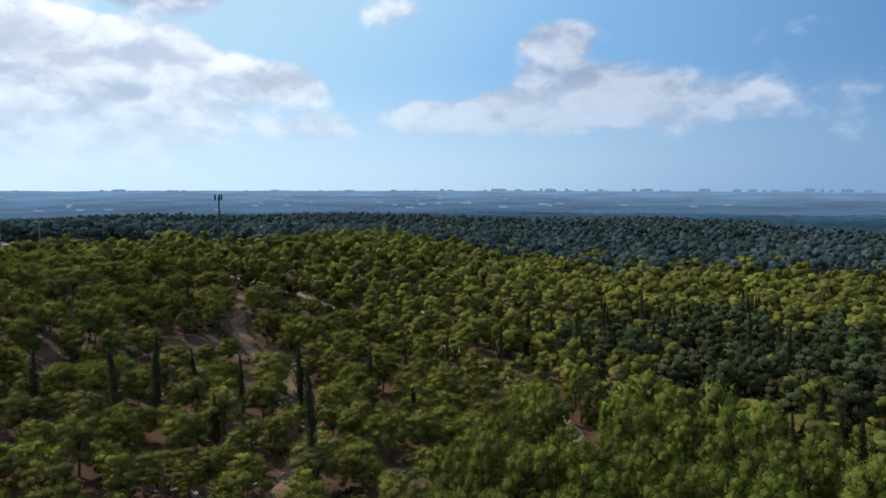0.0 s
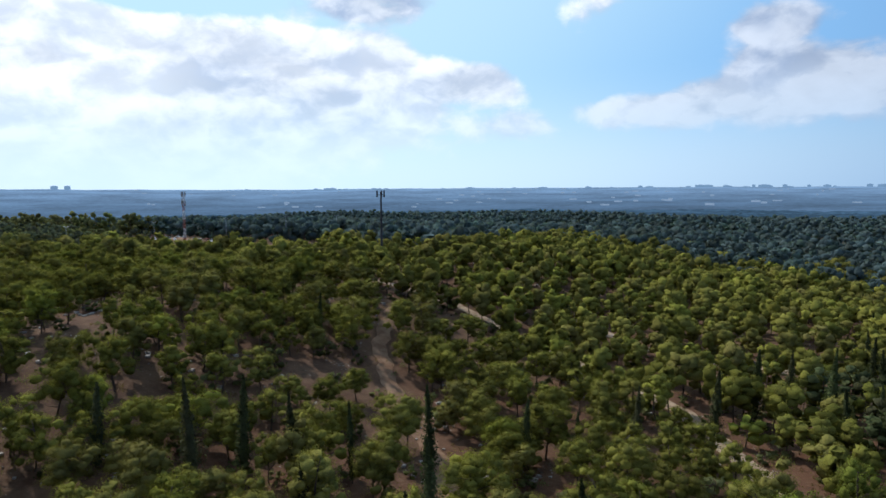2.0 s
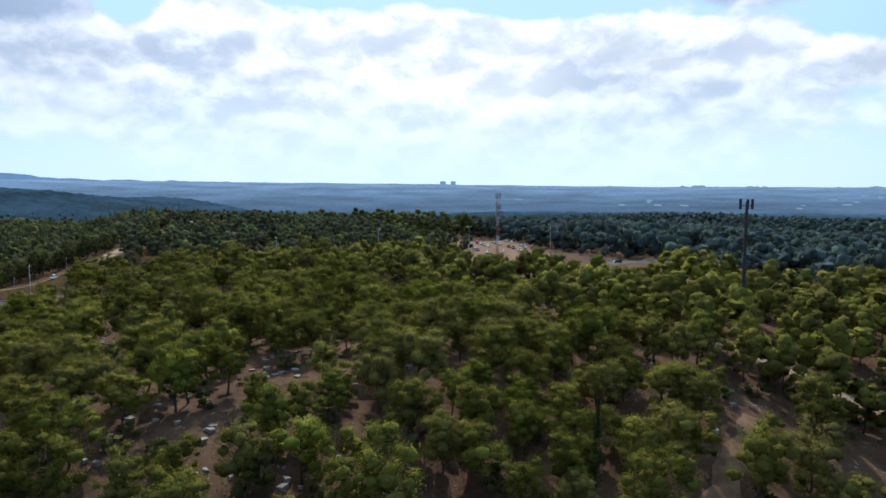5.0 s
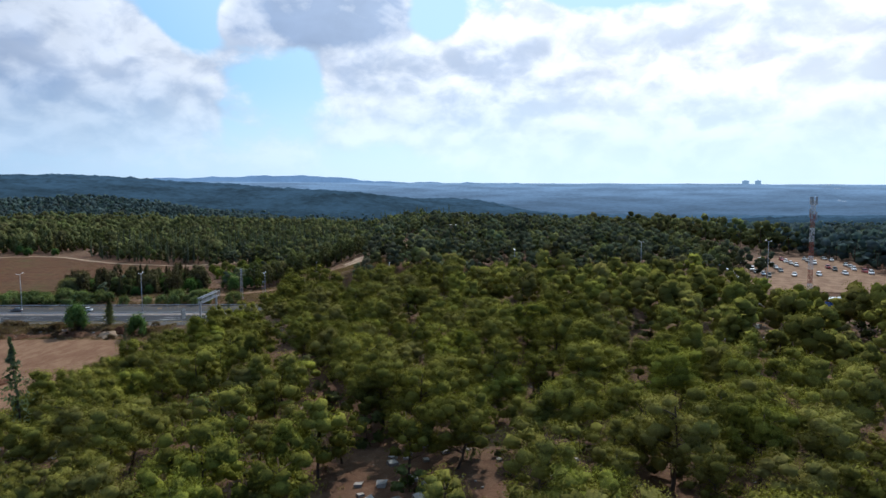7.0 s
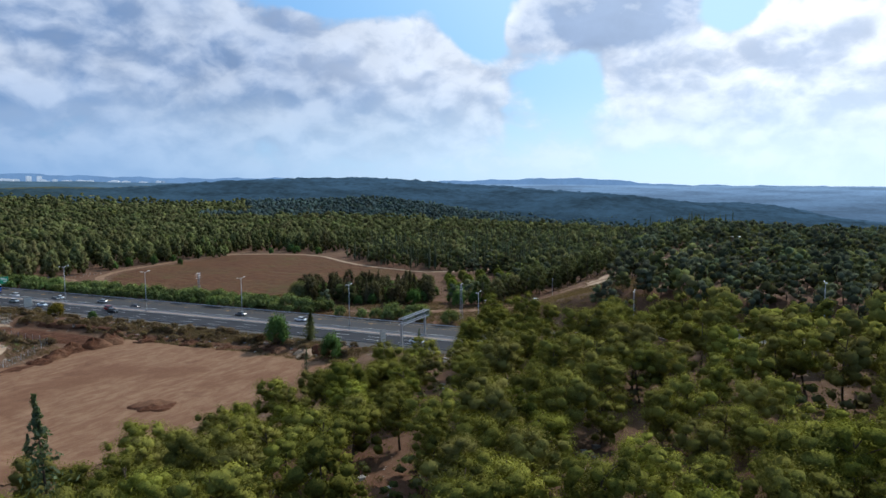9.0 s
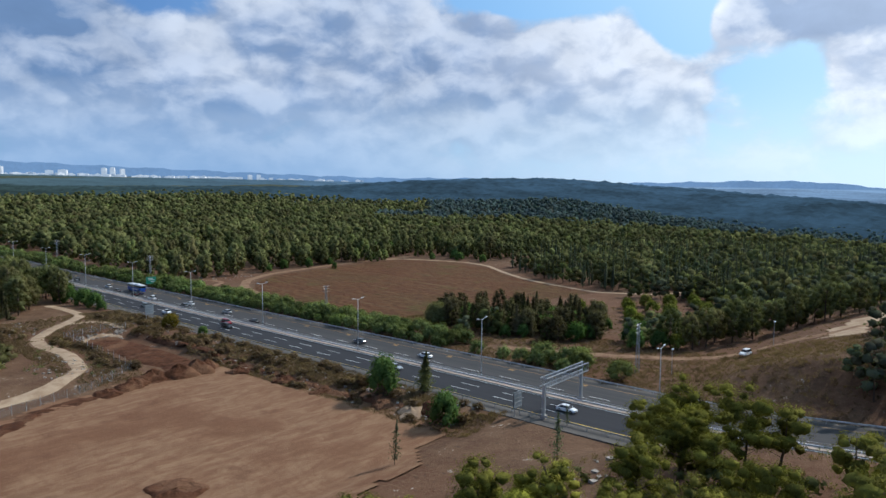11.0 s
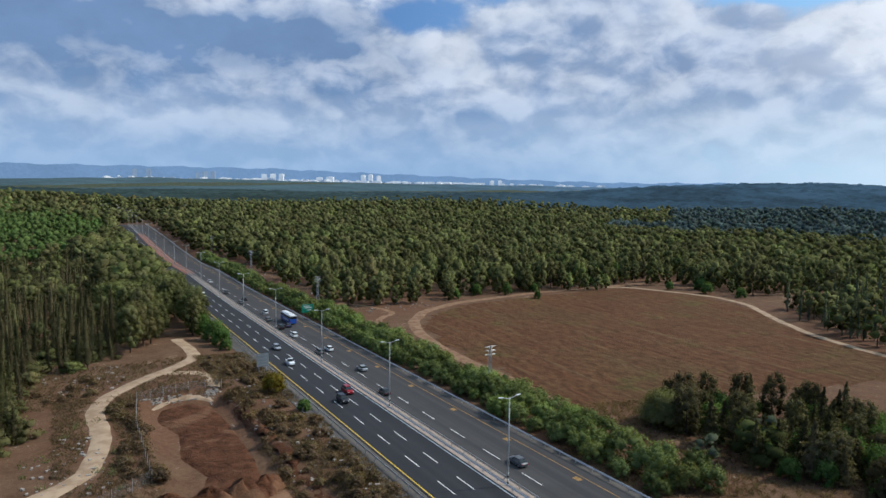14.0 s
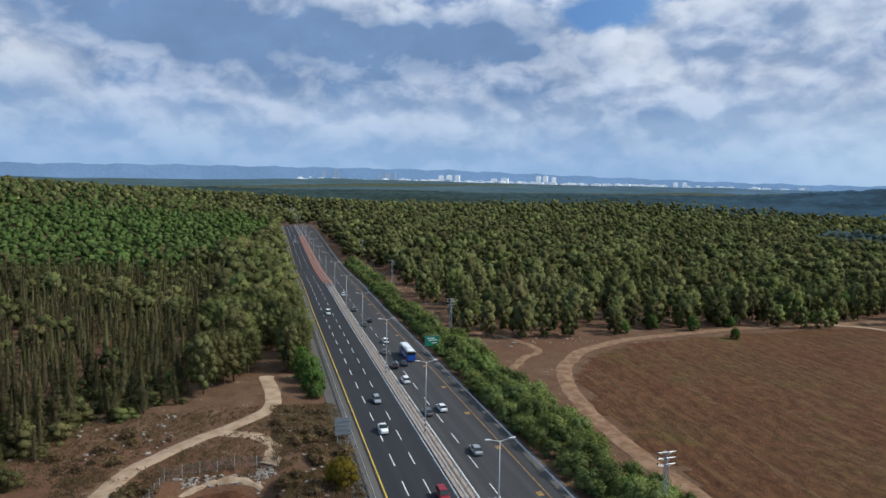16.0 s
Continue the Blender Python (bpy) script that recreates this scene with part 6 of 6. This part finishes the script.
# ---- vehicles ----


def loft(rings):
    """Skin over rings of the same number of points, closed at both ends (rings of 8)."""
    v = np.concatenate(rings)
    n = len(rings[0])
    i, j = np.meshgrid(np.arange(len(rings) - 1), np.arange(n), indexing="ij")
    q = np.stack([i * n + j, i * n + (j + 1) % n, (i + 1) * n + (j + 1) % n, (i + 1) * n + j], -1).reshape(-1, 4)
    e = (len(rings) - 1) * n
    ends = [(0, 7, 6, 5), (0, 5, 4, 1), (1, 4, 3, 2), (e + 5, e + 6, e + 7, e), (e + 1, e + 4, e + 5, e), (e + 2, e + 3, e + 4, e + 1)]
    return v, np.concatenate([q, ends])


def ring(y, zb, zt, wb, wt, c=0.12):
    return np.array([(-wb + c, y, zb), (wb - c, y, zb), (wb, y, zb + c), (wt, y, zt - c), (wt - c, y, zt), (-wt + c, y, zt), (-wt, y, zt - c), (-wb, y, zb + c)])


WHEEL = quad_mesh("wheel", *join([tube([(-0.11, 0, 0), (0.11, 0, 0)], [0.32, 0.32], 12, False), tube([(-0.11, 0, 0), (-0.112, 0, 0)], [0.32, 0.01], 12, False), tube([(0.11, 0, 0), (0.112, 0, 0)], [0.32, 0.01], 12, False)]), [M_TYRE])
RIM = quad_mesh("rim", *join([tube([(-0.117, 0, 0), (0.117, 0, 0)], [0.2, 0.2], 10, False), tube([(0.117, 0, 0), (0.119, 0, 0)], [0.2, 0.01], 10, False), tube([(-0.119, 0, 0), (-0.117, 0, 0)], [0.01, 0.2], 10, False)]), [M_RIM])


def car(paint_name, body="sedan", label="", group="cars on the highway"):
    top = tagged(new("car"), label or f"{paint_name} {body} car on the road", "car", group)
    tall = {"sedan": 1.45, "hatchback": 1.52, "suv": 1.72, "pickup": 1.75, "van": 1.95}[body]
    deck = 0.92 if body in ("sedan", "hatchback") else 1.05
    mesh_part("body", [loft([ring(-2.2, .38, deck - .18, .72, .66), ring(-2.05, .25, deck - .02, .86, .78), ring(-1.0, .22, deck + .02, .88, .82), ring(0.8, .22, deck + .02, .88, .82), ring(1.75, .24, deck - .10, .86, .78), ring(2.2, .36, deck - .28, .74, .66)])], PAINTS[paint_name], top, smooth=False)
    rear = {"sedan": (-1.75, -1.05), "hatchback": (-2.05, -1.6), "suv": (-2.05, -1.75), "pickup": (-0.55, -0.35), "van": (-2.1, -1.95)}[body]
    front = (1.5, 0.85) if body == "van" else (1.05, 0.35)
    mesh_part("window_glass", [loft([ring(rear[0], deck - .06, deck + .04, .76, .74, .03), ring(rear[1], deck - .06, tall - .05, .78, .62, .06), ring(front[1], deck - .06, tall - .05, .78, .62, .06), ring(front[0], deck - .06, deck + .04, .76, .74, .03)])], M_GLASS, top)
    mesh_part("roof", [loft([ring(rear[1] - .12, tall - .10, tall - .04, .60, .56, .02), ring(rear[1] + .1, tall - .08, tall, .62, .58, .02), ring(front[1] - .1, tall - .08, tall, .62, .58, .02), ring(front[1] + .12, tall - .10, tall - .04, .60, .56, .02)])], PAINTS[paint_name], top)
    for sx in (-1, 1):
        for y in (-1.35, 1.35):
            wh = part("wheel", WHEEL, top, at=pose(sx * 0.79, y, 0.32))
            part("rim", RIM, wh)
        mesh_part("headlight", [box(sx * .58, 2.14, deck - .32, .3, .12, .14)], M_HEADLIGHT, top)
        mesh_part("tail_lamp", [box(sx * .60, -2.15, deck - .22, .26, .12, .14)], M_TAIL, top)
        mesh_part("mirror", [box(sx * .92, 0.75, deck + .06, .16, .12, .12)], PAINTS[paint_name], top)
    return top


def at_road(x, y, away=True):
    return pose(x, y, float(road_z(np.array(float(y)))) + 0.02, 0, 0, 0 if away else 180) @ Matrix.Diagonal((0.92, 0.92, 0.92, 1))


CARS = [("white", "pickup", -7.6, 43, 0), ("silver", "hatchback", -5.9, 61, 0), ("red", "suv", -3.7, 13.5, 0), ("black", "suv", -7.0, 8, 0), ("white", "van", -6.8, 165, 0),
        ("grey", "sedan", 2.9, 142, 1), ("black", "sedan", 5.9, 149, 1), ("white", "hatchback", 5.8, 117, 1), ("grey", "sedan", 3.0, 103, 1), ("black", "suv", 3.0, 88, 1), ("navy", "sedan", 6.0, 90, 1),
        ("white", "suv", 3.2, 74.5, 1), ("grey", "hatchback", 3.0, 51, 1), ("white", "sedan", 6.5, 53, 1), ("silver", "sedan", 6.5, 29.5, 1), ("black", "sedan", 3.1, 9, 1),
        ("white", "suv", -6.8, 436, 0), ("grey", "suv", 3.3, 170, 1), ("white", "sedan", 3.2, 205, 1), ("silver", "sedan", -6.7, -62, 0), ("white", "sedan", -6.8, -108, 0), ("white", "sedan", 6.4, -60, 1), ("grey", "sedan", 6.3, -36, 1)]
masters = {}
for paint_name, body, x, y, away in CARS:
    if (paint_name, body) in masters:
        copy_thing(masters[paint_name, body], pose(x, y, float(road_z(np.array(float(y)))) + 0.02, 0, 0, 0 if away else 180))
    else:
        masters[paint_name, body] = car(paint_name, body)
        masters[paint_name, body].matrix_basis = at_road(x, y, away)


def coach(x, y, z, turn, white_roof=True, label="blue coach with white roof and dark window band"):
    top = tagged(new("coach"), label, "bus", "coaches")
    top.matrix_basis = pose(x, y, z, 0, 0, turn) @ Matrix.Diagonal((0.92, 0.92, 0.92, 1))
    mesh_part("body", [loft([ring(-6, .45, 2.1, 1.18, 1.2), ring(-5.8, .35, 2.15, 1.26, 1.26), ring(5.7, .35, 2.15, 1.26, 1.26), ring(6, .5, 2.1, 1.15, 1.15)])], PAINTS["blue"], top)
    mesh_part("window_band", [loft([ring(-5.9, 2.0, 3.0, 1.2, 1.16), ring(-5.7, 1.95, 3.05, 1.24, 1.2), ring(5.5, 1.95, 3.05, 1.24, 1.2), ring(5.9, 1.95, 2.9, 1.16, 1.1)])], M_GLASS, top)
    mesh_part("roof", [loft([ring(-5.9, 2.95, 3.3, 1.2, 1.0), ring(-5.6, 2.95, 3.42, 1.23, 1.05), ring(5.3, 2.95, 3.42, 1.23, 1.05), ring(5.8, 2.9, 3.2, 1.18, 0.98)])], PAINTS["white"], top)
    mesh_part("roof_unit", [box(0, -1.5, 3.48, 1.6, 2.6, 0.2)], PAINTS["white"], top)
    mesh_part("rear_window", [box(0, -5.98, 2.5, 1.9, 0.1, 0.8)], M_GLASS, top)
    mesh_part("stripe", [box(s * 1.262, -1, 1.35, 0.01, 6, 0.5) for s in (-1, 1)], PAINTS["white"], top)
    for s in (-1, 1):
        for yy in (-3.6, 3.9):
            wh = part("wheel", WHEEL, top, at=pose(s * 1.1, yy, 0.5) @ Matrix.Diagonal((1.6, 1.55, 1.55, 1)))
            part("rim", RIM, wh)
        mesh_part("tail_lamp", [box(s * 1.0, -6.0, 1.0, 0.22, 0.08, 0.4)], M_TAIL, top)
    return top


coach(8.6, 98, float(road_z(np.array(98.0))) + 0.02, 0)
coach(-45, -287, float(land(-45, -287)) + 0.27, 8)

rp = np.random.default_rng(9)
kinds = [("white", "sedan"), ("white", "suv"), ("silver", "sedan"), ("grey", "sedan"), ("black", "suv"), ("white", "hatchback"), ("silver", "sedan"), ("red", "suv")]
lot = {}
for row in range(6):
    for k in range(8):
        if rp.uniform() < 0.3:
            continue
        x, y = 14 + 6.2 * k + 1.5 * row + rp.uniform(-1, 1), -284 - 10.0 * row - 1.1 * k + rp.uniform(-0.8, 0.8)
        key = kinds[rp.integers(0, len(kinds))]
        m = pose(x, y, float(land(x, y)) + 0.22, 0, 0, 70 + rp.uniform(-10, 10))
        if key in lot:
            copy_thing(lot[key], m)
        else:
            lot[key] = car(*key, f"{key[0]} {key[1]} car parked on bare earth", "cars in the car park")
            lot[key].matrix_basis = m @ Matrix.Diagonal((0.9, 0.9, 0.9, 1))
for x, y, key, tn in [(50.9, -124, ("white", "suv"), 80), (105, -158, ("silver", "sedan"), 80), (118, -165, ("white", "sedan"), 70), (-43, -310, ("white", "sedan"), 0), (-36, -338, ("grey", "sedan"), -10), (-40, -362, ("white", "sedan"), 10), (-47, -304, ("silver", "sedan"), 0)]:
    if key in lot:
        copy_thing(lot[key], pose(x, y, float(land(x, y)) + 0.3, 0, 0, tn))

# ---- water tower and huts ----
tower = tagged(new("water_tower"), "square plastered water tower with a wider tank on top", "water tower")
tower.matrix_basis = pose(252.5, -212, float(land(252.5, -212)) - 0.3, 0, 0, 24)
TH = 19.6 - float(land(252.5, -212)) + 0.3
mesh_part("shaft", [box(0, 0, TH * 0.36, 4.8, 4.8, TH * 0.72)], M_STONE, tower)
mesh_part("tank", [box(0, 0, TH * 0.84, 6.2, 6.2, TH * 0.28)], M_STONE, tower)
mesh_part("parapet", [box(0, 0, TH + 0.1, 6.6, 6.6, 0.5)], M_CONCRETE, tower)
for k in range(3):
    mesh_part("window_slot", [box(-2.4, 0, TH * (0.2 + 0.2 * k), 0.12, 0.9, 1.3)], M_GLASS, tower)


def hut(x, y, sx, sy, turn, label):
    top = tagged(new("hut"), label, "hut", "huts of the picnic ground")
    top.matrix_basis = pose(x, y, float(land(x, y)) - 0.2, 0, 0, turn)
    mesh_part("wall", [box(0, 0, 1.5, sx, sy, 3)], M_STONE, top)
    mesh_part("roof", [box(0, 0, 3.12, sx + 0.8, sy + 0.8, 0.25)], M_MASTWHITE, top)
    mesh_part("door", [box(-sx / 2, 0, 1.1, 0.1, 1.0, 2.1)], M_MASTDARK, top)


for x, y, sx, sy, tn in [(228, -196, 8, 5, 20), (200, -186, 6, 4, 30), (270, -190, 10, 6, 10), (180, -205, 6, 4, 50)]:
    hut(x, y, sx, sy, tn, "small flat-roofed hut among the trees")

# ---- far distance ----


def polar(name, az0, az1, r0, r1, height, mat, label, steps=(140, 14)):
    a, r = np.meshgrid(np.radians(np.linspace(az0, az1, steps[0])), np.linspace(r0, r1, steps[1]), indexing="ij")
    x, y = np.cos(a) * r, np.sin(a) * r - 80
    v = np.stack([x, y, height(x, y, np.degrees(a), r)], -1).reshape(-1, 3)
    i, j = np.meshgrid(np.arange(steps[0] - 1), np.arange(steps[1] - 1), indexing="ij")
    n = steps[1]
    q = np.stack([i * n + j, i * n + j + 1, (i + 1) * n + j + 1, (i + 1) * n + j], -1).reshape(-1, 4)
    return tagged(new(name, quad_mesh(name, v, q, [mat], smooth=True)), label, "distance", kind="structure")


# backdrop surfaces that glow blue with painted haze
polar("backdrop_plain", -148, 30, 2050, 4690, lambda x, y, a, r: land(x, y) + 4 + 10 * ease((r - 2050) / 300), M_PLAIN, "coastal plain reaching the horizon, blue haze painted in as glow")
polar("backdrop_near_ridges", -146, 126, 930, 2150, lambda x, y, a, r: land(x, y) + 1 + 9 * ease((r - 930) / 40) * ease((2150 - r) / 60) + RNG.normal(size=r.shape) * 1.7, M_HAZE0, "wooded ridges with blue haze painted in as glow", (600, 70))
polar("backdrop_ridges", 20, 128, 2000, 4690, lambda x, y, a, r: land(x, y) + 5 + 10 * np.sin(r * 0.004 + a * 0.2) * ease((r - 2000) / 700) * ease((4600 - r) / 500), M_HAZE1, "farther wooded ridges with blue haze painted in as glow")
HILL_AZ = [-30, -9, 5, 10, 14, 19, 24, 32, 38, 45, 52, 60, 65, 75, 84, 97, 108, 120, 132]
HILL_EL = [-0.6, 0.10, 0.38, .88, .98, .85, .75, .95, 1.05, 1.0, 1.15, 1.4, 1.55, 1.85, 1.85, 1.75, 1.5, 1.2, 0.0]
polar("backdrop_hills", -30, 132, 4640, 4780, lambda x, y, a, r: 43 + r * np.tan(np.radians(np.interp(a, HILL_AZ, HILL_EL) + 0.05 * np.sin(a * 1.7) + 0.03 * np.sin(a * 4.3))) * (r - 4640) / 140 - 30 * (4780 - r) / 140, M_HAZE2, "hills on the horizon, pale blue haze painted in as glow", (260, 4))

# buildings: haze painted over the wall colours as a blue-grey glow
M_CITY = painted_haze("city_wall_haze_glow", (0.45, 0.43, 0.40), (0.32, 0.39, 0.49), 0.85, 0.02, 0.15)
M_CITYDARK = painted_haze("dark_tower_haze_glow", (0.06, 0.07, 0.08), (0.22, 0.32, 0.47), 0.8, 0.02, 0.1)
M_SKYLINE = painted_haze("skyline_haze_glow", (0.02, 0.02, 0.02), (0.21, 0.35, 0.54), 0.85, 0.02, 0.06)
rc = np.random.default_rng(31)


def block(az_, r, el_top, width, dark=False, base=0.45, label="pale apartment tower in the distant city with painted haze", name="apartment_tower", group="distant city"):
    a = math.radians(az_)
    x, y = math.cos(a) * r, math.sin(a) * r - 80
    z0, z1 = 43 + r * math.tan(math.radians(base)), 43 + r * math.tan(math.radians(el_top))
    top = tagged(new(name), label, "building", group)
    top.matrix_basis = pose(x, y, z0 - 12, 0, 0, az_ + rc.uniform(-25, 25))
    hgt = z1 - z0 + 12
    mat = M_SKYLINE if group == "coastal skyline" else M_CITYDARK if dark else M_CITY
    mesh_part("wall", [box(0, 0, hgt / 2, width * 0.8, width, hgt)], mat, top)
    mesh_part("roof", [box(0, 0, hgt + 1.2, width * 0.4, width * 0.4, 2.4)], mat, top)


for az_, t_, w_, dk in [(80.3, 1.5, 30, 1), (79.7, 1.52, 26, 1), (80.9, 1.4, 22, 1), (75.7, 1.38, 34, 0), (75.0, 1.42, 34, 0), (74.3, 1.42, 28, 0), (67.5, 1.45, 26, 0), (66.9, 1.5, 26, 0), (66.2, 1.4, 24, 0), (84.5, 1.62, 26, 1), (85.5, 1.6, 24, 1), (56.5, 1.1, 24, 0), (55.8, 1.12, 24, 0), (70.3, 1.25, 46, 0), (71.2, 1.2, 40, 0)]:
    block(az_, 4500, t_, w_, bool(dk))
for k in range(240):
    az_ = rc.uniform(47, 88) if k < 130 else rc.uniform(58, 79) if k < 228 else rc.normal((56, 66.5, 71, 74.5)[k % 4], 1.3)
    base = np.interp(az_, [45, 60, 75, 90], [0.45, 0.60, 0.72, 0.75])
    block(az_, rc.uniform(4350, 4480), base + rc.uniform(0.06, 0.34), rc.uniform(12, 46), rc.uniform() < 0.15, base - 0.1, "low pale building of the distant city with painted haze", "city_building")
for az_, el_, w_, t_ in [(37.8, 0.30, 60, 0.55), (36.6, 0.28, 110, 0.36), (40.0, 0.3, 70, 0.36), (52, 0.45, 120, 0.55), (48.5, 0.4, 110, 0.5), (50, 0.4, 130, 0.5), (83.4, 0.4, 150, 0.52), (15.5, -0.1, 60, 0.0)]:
    block(az_, 4300 if el_ > -0.5 else 2600, t_, w_, False, el_ - 0.1, "long white hall on the far ridge with painted haze", "white_hall")
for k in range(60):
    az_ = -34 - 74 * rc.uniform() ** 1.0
    block(az_, 4600, -0.28 + rc.uniform(0.0, 0.16), rc.uniform(14, 60), True, -0.5, "block on the coastal skyline with painted haze", "skyline_block", "coastal skyline")
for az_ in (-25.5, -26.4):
    block(az_, 4600, 0.22, 34, True, -0.4, "twin tower on the horizon with painted haze", "power_station_tower", "coastal skyline")

rf = np.random.default_rng(77)
specks = []
for k in range(70):
    a, r = math.radians(-rf.uniform(30, 100)), rf.uniform(2300, 4400)
    a = a if k % 3 else math.radians(rf.normal((-72, -60, -80, -45)[k % 4], 4))
    x, y = math.cos(a) * r, math.sin(a) * r - 80
    z = float(land(x, y)) + 14
    specks.append(box(x, y, z + 2, rf.uniform(6, 30), rf.uniform(6, 16), rf.uniform(4, 8)))
# the houses, too, have haze painted in as a faint glow
tagged(new("plain_villages", quad_mesh("plain_villages", *join(specks), [painted_haze("houses_haze_glow", (0.1, 0.1, 0.1), (0.27, 0.38, 0.53), 0.8)])), "white houses and sheds scattered over the plain with painted haze", "village", kind="stuff")
